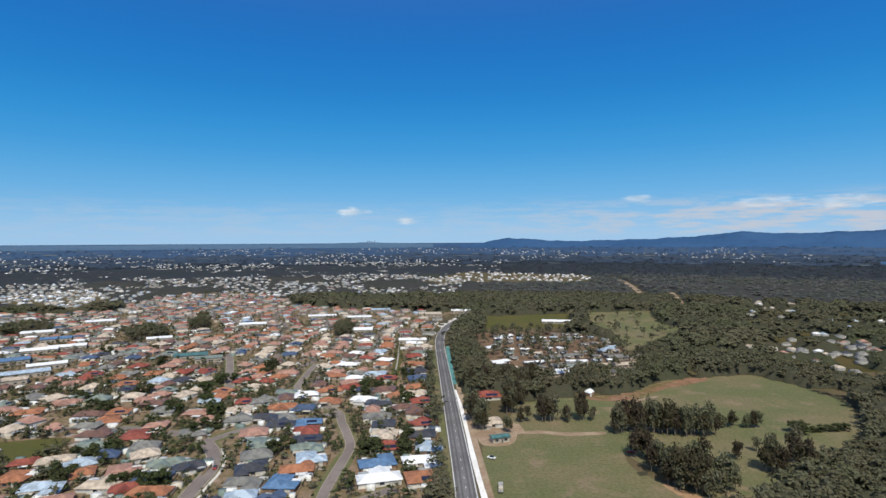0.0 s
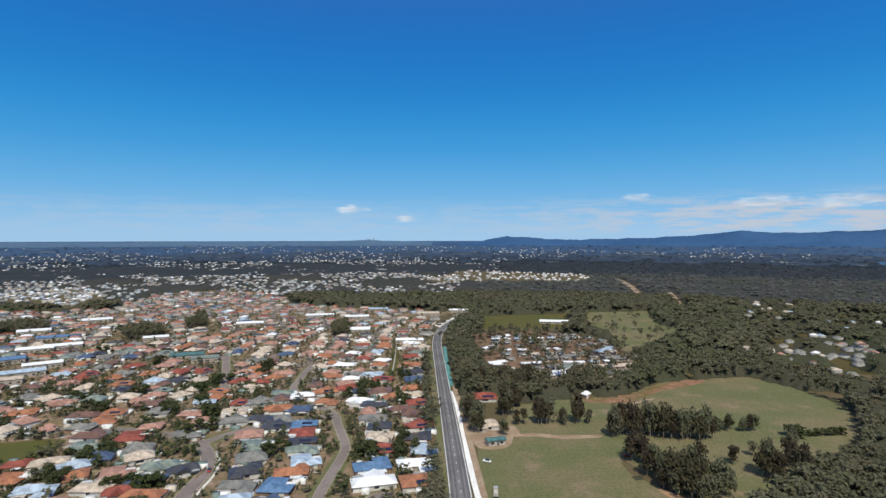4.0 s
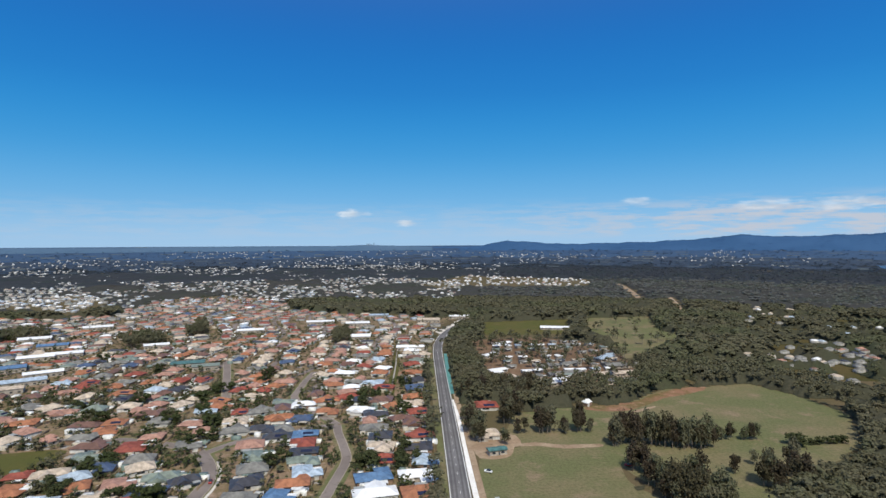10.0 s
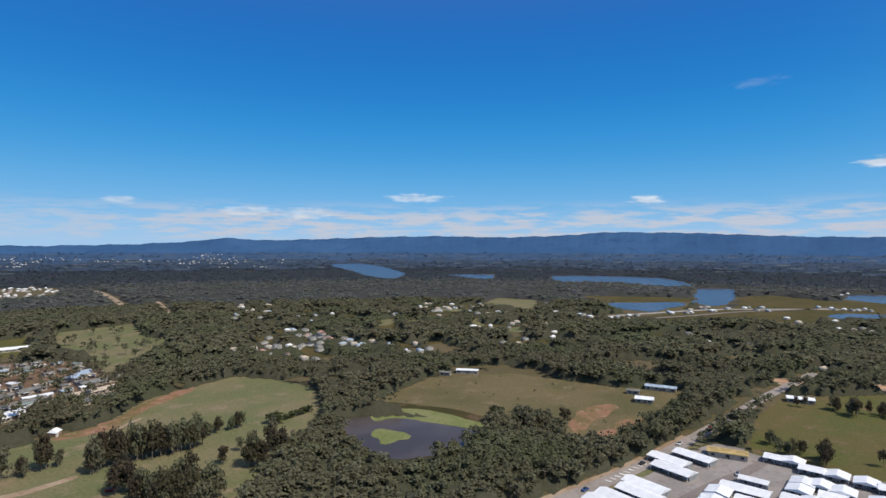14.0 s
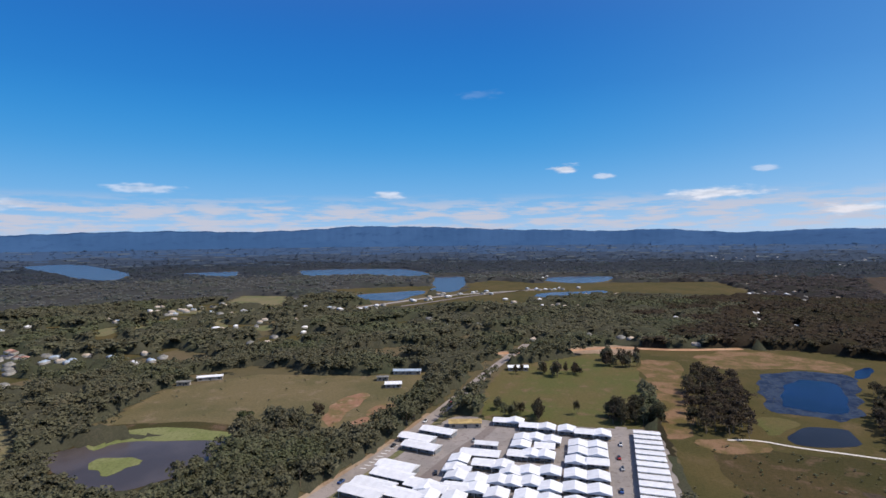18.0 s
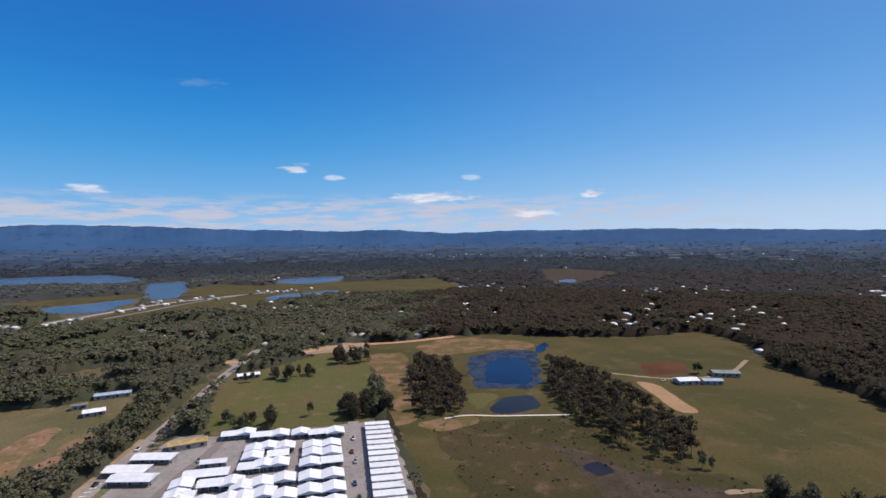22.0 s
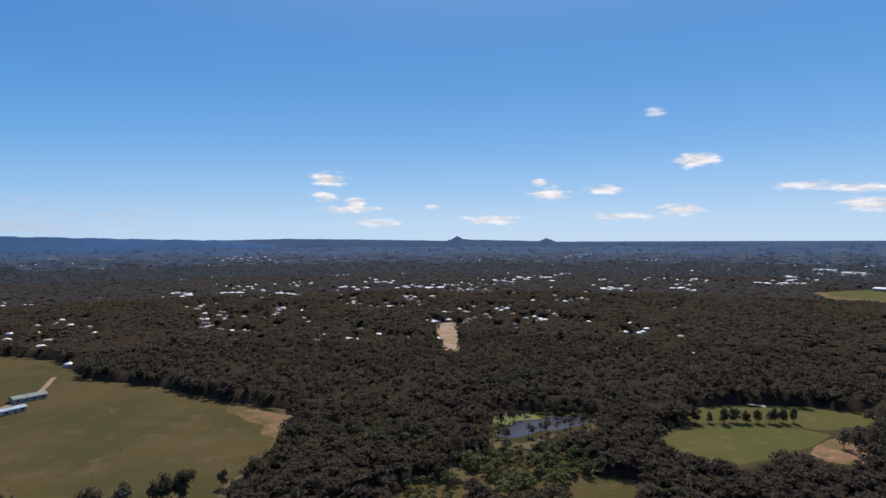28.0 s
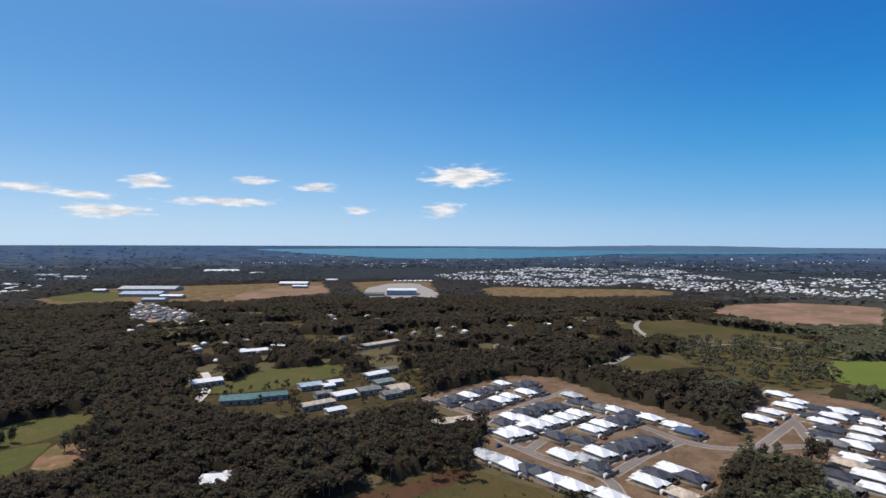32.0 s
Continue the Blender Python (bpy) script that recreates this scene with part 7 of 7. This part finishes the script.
x, y = p[:, 0], p[:, 1]
keep = wander(x, y, 16.0, 4.0) + 0.6 * wander(x, y, 60.0, 9.0) > -0.35
small = np.random.default_rng(9).random(len(x)) < 0.7
keep &= off_houses(x, y, np.where(small, 0.3, 1.2)) & ~inside(x, y, WEST_PARK)
for bx, by, gap in BUILT:
    keep &= np.hypot(x - bx, y - by) > np.where(small, 4.6, 5.4)
for line in (MAIN_ROAD, WEST_STREET, CRESCENT, LINK_STREET, CROSS_STREET, UPPER_STREET, WEST_RISE):
    for (x0, y0), (x1, y1) in zip(line, line[1:]):
        u = np.clip(((x - x0) * (x1 - x0) + (y - y0) * (y1 - y0)) / ((x1 - x0) ** 2 + (y1 - y0) ** 2), 0, 1)
        keep &= np.hypot(x - x0 - u * (x1 - x0), y - y0 - u * (y1 - y0)) > 4.5
x, y, small = x[keep], y[keep], small[keep]
rng = np.random.default_rng(3)
tall = np.where(small, rng.uniform(2.2, 4.2, len(x)), rng.uniform(5, 9, len(x))) * np.where(y < 450, 0.92, 0.82)
wood("garden_trees", x, y, tall, tall * rng.uniform(0.9, 1.4, len(x)), [crown(60 + i, 3, 8, 0.1, "cap", 0.2, 0.2) for i in range(5)], [GARDEN, GUM, BARK], "dark green garden trees and shrubs between houses", trunks=trunk(5, 0, 3), pale=0.35)

# low shrubs and hedges crowding the yards
p = scatter(SUBURB, 15000, 78)
p = p[p[:, 1] < 760]
x, y = p[:, 0], p[:, 1]
keep = wander(x, y, 9.0, 1.0) > -0.25
keep &= off_houses(x, y, 0.2) & ~inside(x, y, WEST_PARK)
for bx, by, gap in BUILT:
    keep &= np.hypot(x - bx, y - by) > 5.0
for line in (MAIN_ROAD, WEST_STREET, CRESCENT, LINK_STREET, CROSS_STREET, UPPER_STREET, WEST_RISE):
    for (x0, y0), (x1, y1) in zip(line, line[1:]):
        u = np.clip(((x - x0) * (x1 - x0) + (y - y0) * (y1 - y0)) / ((x1 - x0) ** 2 + (y1 - y0) ** 2), 0, 1)
        keep &= np.hypot(x - x0 - u * (x1 - x0), y - y0 - u * (y1 - y0)) > 4.5
x, y = x[keep], y[keep]
rng = np.random.default_rng(4)
tall = rng.uniform(1.0, 3.2, len(x))
wood("yard_shrubs", x, y, tall, tall * rng.uniform(1.2, 2.2, len(x)), [crown(90 + i, 1, 7, 0.24, "octa", 0.1) for i in range(4)], [GARDEN, GUM_PALE, BARK], "dark shrubs and hedges crowding the suburban yards", "shrubs", pale=0.25)

# tussocks and shrubs in the swamp and pasture
for outline, n, size, label in ((SWAMP, 260, 0.9, "rushes and low shrubs in the swamp"), (FARM, 110, 0.6, "scattered tussocks in the farm pasture"), (POND_FIELD, 40, 1.2, "scattered shrubs in the dry pasture"), (CROP, 40, 1.0, "weeds along the crop rows")):
    p = scatter(outline, n, n + 5)
    x, y = p[:, 0], p[:, 1]
    keep = ~inside(x, y, CREEK) & ~inside(x, y, BLUE_DAM) & ~inside(x, y, SMALL_DAM)
    x, y = x[keep], y[keep]
    rng = np.random.default_rng(n)
    tall = rng.uniform(0.6, 1.7, len(x)) * size
    wood("shrubs", x, y, tall, tall * 1.6, [crown(80 + i, 2, 12, 0.2, "octa", 0.1) for i in range(3)], [GUM, GUM_PALE, BARK], label, "shrubs", pale=0.5)

# woodland further off, coarser with distance, and with haze in the leaf colours beyond 1150 m
mid_t = [crown(40 + i, 2, 6, 0.15, "cap", 0.55, 0.3, 0.6, 0.8) for i in range(5)]
x, y, rng = ring(620, 1150, 7.7, 32)
ok = free_of(x, y) & thin_out(x, y) & clear_of_town(x, y)
x, y = x[ok], y[ok]
tall = rng.uniform(10.5, 13, len(x)) * (1 + 0.2 * wander(x, y, 90, 2.0))
wide, dry = tall * rng.uniform(1.0, 1.45, len(x)), south(x, y)
for pick, mats, label in ((~dry, [GUM, GUM_PALE, BARK], "continuous gum forest beyond the paddocks"), (dry, [GUM_BROWN, GUM_OLIVE, BARK], "brownish continuous gum forest beyond the paddocks")):
    wood("middle_woods", x[pick], y[pick], tall[pick], wide[pick], mid_t, mats, label, pale=0.12)
far_t = [crown(50 + i, 1, 2, 0.18, "cap", 0.45, 0.2, 0.6) for i in range(5)]

x, y, rng = ring(1150, 2500, 16.0, 33)
ok = free_of(x, y, 0.8) & thin_out(x, y) & clear_of_town(x, y)
x, y = x[ok], y[ok]
tall = tree_height(x, y, 10, 13, rng)
wide, dry = np.maximum(tall, 8.0) * rng.uniform(1.3, 2.1, len(x)), south(x, y)
for pick, mats, label in ((~dry, [HAZED_FAR_WOOD, MID_HAZE, BARK], "haze-coloured far forest between scattered suburbs"), (dry, [HAZED_FAR_BROWN, MID_HAZE, BARK], "haze-coloured brownish far forest with scattered homes")):
    # Haze by distance: beyond 1650 m trees take the bluer leaves.
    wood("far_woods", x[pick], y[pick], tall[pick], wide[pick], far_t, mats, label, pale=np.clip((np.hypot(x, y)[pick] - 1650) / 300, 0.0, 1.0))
remote_t = [crown(70 + i, 1, 4, 0.3, "octa", 0.25) for i in range(4)]
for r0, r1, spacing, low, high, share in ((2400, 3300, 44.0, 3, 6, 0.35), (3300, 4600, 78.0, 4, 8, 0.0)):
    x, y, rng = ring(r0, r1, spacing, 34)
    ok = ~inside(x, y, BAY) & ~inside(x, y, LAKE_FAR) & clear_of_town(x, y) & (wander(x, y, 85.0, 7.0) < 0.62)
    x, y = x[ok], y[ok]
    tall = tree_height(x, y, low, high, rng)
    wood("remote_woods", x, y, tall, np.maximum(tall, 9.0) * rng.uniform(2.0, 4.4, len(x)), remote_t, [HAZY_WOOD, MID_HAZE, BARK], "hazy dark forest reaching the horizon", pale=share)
understorey("wood_shrubs", 620, 1180, 7.0, 9.4, SHADED_SHRUB, "shade-toned lower layer of the gum forest", 42)
understorey("far_wood_shrubs", 1150, 1800, 14.0, 8.0, FAR_SHADED_SHRUB, "lower layer of the distant forest, shaded and hazed in colour", 43)
understorey("far_wood_shrubs", 1790, 2500, 20.0, 8.0, MID_HAZE, "hazy lower layer of the distant forest, shaded and hazed in colour", 45)

# open acreage between the bush blocks
patch("acreage", [(310, 480), (640, 420), (900, 560), (1080, 900), (700, 1150), (420, 980), (300, 700)], 0.03, DRY, "dry grass of small acreages among gums", "ground", 12, 30)
patch("acreage", [(520, 240), (700, 140), (900, 250), (900, 420), (640, 400), (480, 330)], 0.032, DRY, "open dry grass between scattered gums", "ground", 10, 25)
patch("acreage", [(-330, -520), (-520, -420), (-640, -300), (-560, -170), (-700, -150), (-850, -420), (-620, -640), (-420, -640)], 0.03, DRY, "open dry grass around rural houses", "ground", 10, 25)

# the distant city and the smoking mill
CITY = tagged(new("city_towers"), "cluster of far city towers, coloured faint and pale with haze", "towers", "city skyline")
for i in range(16):
    az = radians(8.6 + 3.4 * (i / 15) - 2.6 + random.uniform(-0.1, 0.1))
    tall, wide = random.uniform(8, 34) * (1.0 if 4 < i < 12 else 0.5), random.uniform(6, 12)
    x, y = -math.sin(az) * 4760, math.cos(az) * 4760
    # Tower colour is hazed blue-grey for distance.
    part("tower", box(wide, wide, tall + 6, x, y, float(bowl(4760)) - 4), paint("hazy tower", (0.20, 0.27, 0.35), 0.8), CITY)
mill = tagged(new("mill_stack"), "tall pale mill stack on the plain", "chimney")
az = radians(-181.4)
mx, my = -math.sin(az) * 3300, math.cos(az) * 3300
bm = bmesh.new()
bmesh.ops.create_cone(bm, cap_ends=True, segments=10, radius1=3.2, radius2=2.2, depth=46, matrix=Matrix.Translation((mx, my, float(bowl(3300)) + 23)))
part("stack", bm, BRICK[2], mill)
part("mill_hall", box(90, 30, 14, mx + 20, my, float(bowl(3300))), BRICK[2], mill)


# ---- yard clutter of the suburb: fences, sheds, drives, cars ----
def yard_clutter():
    fences, sheds, drives, covers = [], [], [], {0: [], 1: [], 2: []}
    for i, (x, y, gap) in enumerate(BUILT):
        if gap == 9.5 and (inside([x], [y], ESTATE)[0] or inside([x], [y], ESTATE_EAST)[0]):
            c, s = math.cos(-0.28), math.sin(-0.28)
            fences.append((x + 6.6 * c, y + 6.6 * s, 0.12, 17, 1.7, -16))
            fences.append((x - 9.6 * s, y + 9.6 * c, 13, 0.12, 1.7, -16))
            if i % 2:
                sheds.append((x + 4 * c - 8.6 * s, y + 4 * s + 8.6 * c, 2.6, 1.8, 2.0, -16))
            drives.append((x + random.uniform(-4, 4) + 10.5 * s, y - 10.5 * c, random.uniform(2.5, 5), random.uniform(2, 4), 0.1, -16))
            continue
        if not (gap in (9.5, 8.5) and inside([x], [y], SUBURB)[0]) or y > 800:
            continue
        u = random.random()
        fences.append((x + 9.3, y + random.uniform(-2, 2), 0.12, 15, 1.7, 0))
        fences.append((x, y + 8.2, 18, 0.12, 1.7, 0))
        if u < 0.85:
            sheds.append((x + random.choice((-7.5, 7.5)), y + 6.6, random.uniform(2.2, 4), random.uniform(2, 3), 2.2, random.uniform(-8, 8)))
        for k in range(random.choice((1, 2, 2, 3))):
            covers[random.randrange(3)].append((x + random.uniform(-8.5, 8.5), y + random.choice((-1, 1)) * random.uniform(6.8, 8.6), random.uniform(2.5, 6), random.uniform(2, 3.6), random.uniform(2.2, 2.7), random.uniform(-15, 15)))
        if u > 0.35:
            drives.append((x - 5, y - random.uniform(8.5, 9.5), random.uniform(3, 5.5), random.uniform(4, 6.5), 0.1, random.uniform(-5, 5)))
            drives.append((x + random.uniform(2, 8), y + random.choice((-8.6, 8.8)), random.uniform(2, 5), random.uniform(2, 4), 0.1, random.uniform(-20, 20)))
    for name, rows, mat, label in (("fences", fences, TIMBER, "weathered timber paling fences between suburban yards"), ("garden_sheds", sheds, paint("zinc shed", (0.66, 0.66, 0.63), 0.5), "small pale metal garden sheds"), ("driveways", drives, CONCRETE, "pale concrete driveways and patios"),
                                   ("patio_covers", covers[0], PATIO[0], "white patio covers and carports in suburban yards"), ("patio_covers", covers[1], PATIO[1], "cream patio covers and carports in suburban yards"), ("patio_covers", covers[2], paint("green shade cover", (0.16, 0.21, 0.19), 0.6), "green-grey patio covers and carports in suburban yards")):
        base = np.array([(-1, -1, 0), (1, -1, 0), (1, 1, 0), (-1, 1, 0), (-1, -1, 1), (1, -1, 1), (1, 1, 1), (-1, 1, 1)], float)
        quad = np.array([(0, 1, 5, 4), (1, 2, 6, 5), (2, 3, 7, 6), (3, 0, 4, 7), (4, 5, 6, 7)])
        r = np.array(rows)
        a = np.radians(r[:, 5])[:, None]
        loc = base[None] * np.stack((r[:, 2] / 2, r[:, 3] / 2, r[:, 4]), 1)[:, None]
        out = np.stack((loc[..., 0] * np.cos(a) - loc[..., 1] * np.sin(a) + r[:, 0:1], loc[..., 0] * np.sin(a) + loc[..., 1] * np.cos(a) + r[:, 1:2], loc[..., 2] + 0.05), -1)
        faces = (quad[None] + (np.arange(len(r)) * 8)[:, None, None]).reshape(-1, 4)
        tagged(new(name, quick_mesh(name, out.reshape(-1, 3), faces, [mat])), label, name.replace("_", " "), kind="stuff")


yard_clutter()


def power_pole(x, y, turn):
    root = tagged(new("power_pole"), "weathered timber power pole beside the road", "pole", "power poles")
    bm = bmesh.new()
    bmesh.ops.create_cone(bm, cap_ends=True, segments=8, radius1=0.17, radius2=0.11, depth=10, matrix=Matrix.Translation((0, 0, 5)))
    part("pole", bm, TIMBER, root)
    part("cross_arm", box(2.4, 0.14, 0.14, 0, 0.14, 9.1), TIMBER, root)
    for i in (-1, 0, 1):
        part("insulator", box(0.12, 0.12, 0.18, i * 1.05, 0.14, 9.24), PATIO[1], root, "pale ceramic insulator")
    root.matrix_basis = pose(x, y, 0.05, 0, 0, turn)


for i in range(7):
    power_pole(190 + i * 48, 146.5 - i * 9.2, 80)


def truck(x, y, turn):
    root = tagged(new("truck"), "grey flatbed truck parked in the paddock", "truck")
    part("cab", box(2.2, 2.0, 1.9, 0, 3.0, 0.6, bevel=0.2), paint("truck paint", (0.36, 0.37, 0.36), 0.4), root)
    part("windscreen", box(1.9, 0.06, 0.8, 0, 4.02, 1.5), GLASS, root, "dark windscreen")
    part("tray", box(2.3, 5.2, 0.5, 0, -0.8, 0.8), PATIO[2], root, "grey steel tray")
    part("load", box(2.0, 3.4, 1.3, 0, -1.0, 1.3, bevel=0.15), PATIO[1], root, "pale covered load")
    wheel = bmesh.new()
    bmesh.ops.create_cone(wheel, cap_ends=True, segments=10, radius1=0.45, radius2=0.45, depth=0.3, matrix=Matrix.Rotation(math.pi / 2, 4, "Y"))
    wheel = bm_mesh("wheel", wheel, paint("tyre", (0.02, 0.02, 0.02), 0.9))
    for px in (-1.0, 1.0):
        for py in (-2.2, 2.8):
            part("wheel", wheel, None, root, at=pose(px, py, 0.45))
    root.matrix_basis = pose(x, y, 0.06, 0, 0, turn)


truck(26, 252, -6)


def car_proto(key, base):
    root = tagged(new("car"), "%s car parked on the roadside" % key, "car", "parked cars")
    paint_mat = paint("car " + key, base, 0.3, mottle=0.1)
    bm = box(1.8, 4.4, 0.72, 0, 0, 0.28, bevel=0.12)
    part("body", bm, paint_mat, root)
    bm = box(1.6, 2.3, 0.55, 0, -0.15, 1.0)
    for v in bm.verts:
        if v.co.z > 1.3:
            v.co.x *= 0.8
            v.co.y = v.co.y * 0.72 - 0.05
    part("cabin", bm, GLASS, root, "dark glass cabin")
    wheel = bmesh.new()
    bmesh.ops.create_cone(wheel, cap_ends=True, segments=10, radius1=0.33, radius2=0.33, depth=0.22, matrix=Matrix.Rotation(math.pi / 2, 4, "Y"))
    wheel = bm_mesh("wheel", wheel, paint("tyre", (0.02, 0.02, 0.02), 0.9))
    rim = bmesh.new()
    bmesh.ops.create_cone(rim, cap_ends=True, segments=10, radius1=0.2, radius2=0.2, depth=0.06, matrix=Matrix.Rotation(math.pi / 2, 4, "Y"))
    rim = bm_mesh("rim", rim, paint("alloy", (0.6, 0.6, 0.6), 0.3, metal=0.8))
    for x in (-0.82, 0.82):
        for y in (-1.35, 1.35):
            tyre = part("wheel", wheel, None, root, at=pose(x, y, 0.33))
            part("rim", rim, None, tyre, "bright alloy rim", at=pose(0.1 if x > 0 else -0.1, 0, 0))
    return root


CAR_COLOURS = dict(white=(0.75, 0.75, 0.75), silver=(0.4, 0.41, 0.42), dark=(0.03, 0.03, 0.035), red=(0.35, 0.03, 0.03), blue=(0.04, 0.09, 0.25))
CAR_SPOTS = [(-107, 245, 8), (-116, 278, 14), (-140, 326, 45), (250, 122, 80), (300, 113, 80), (344, 107, 84), (390, 101, 82), (318, 70, 100),
             (292, 74, 100), (270, 80, 105), (330, -12, 90), (310, -10, 95), (296, -11, 90), (270, -9, 90), (255, -10, 90), (25, 289, 60), (101, 296, 70), (-300, -158, 20), (-283, -140, 70), (-266, -110, 10), (-350, -140, 60), (-330, -92, 75),
             (-360, -84, 70), (-300, -52, 70), (-252, -80, 10), (-420, 18, 75), (-450, 26, 75), (-262, -392, 40), (-270, -398, 40), (-256, -384, 40), (395, -262, 20), (470, 160, 80)]
for i, (x, y, turn) in enumerate(CAR_SPOTS):
    key = list(CAR_COLOURS)[(i * 3) % 5]
    put(("car", key), lambda: car_proto(key, CAR_COLOURS[key]), x, y, turn).location.z = 0.2
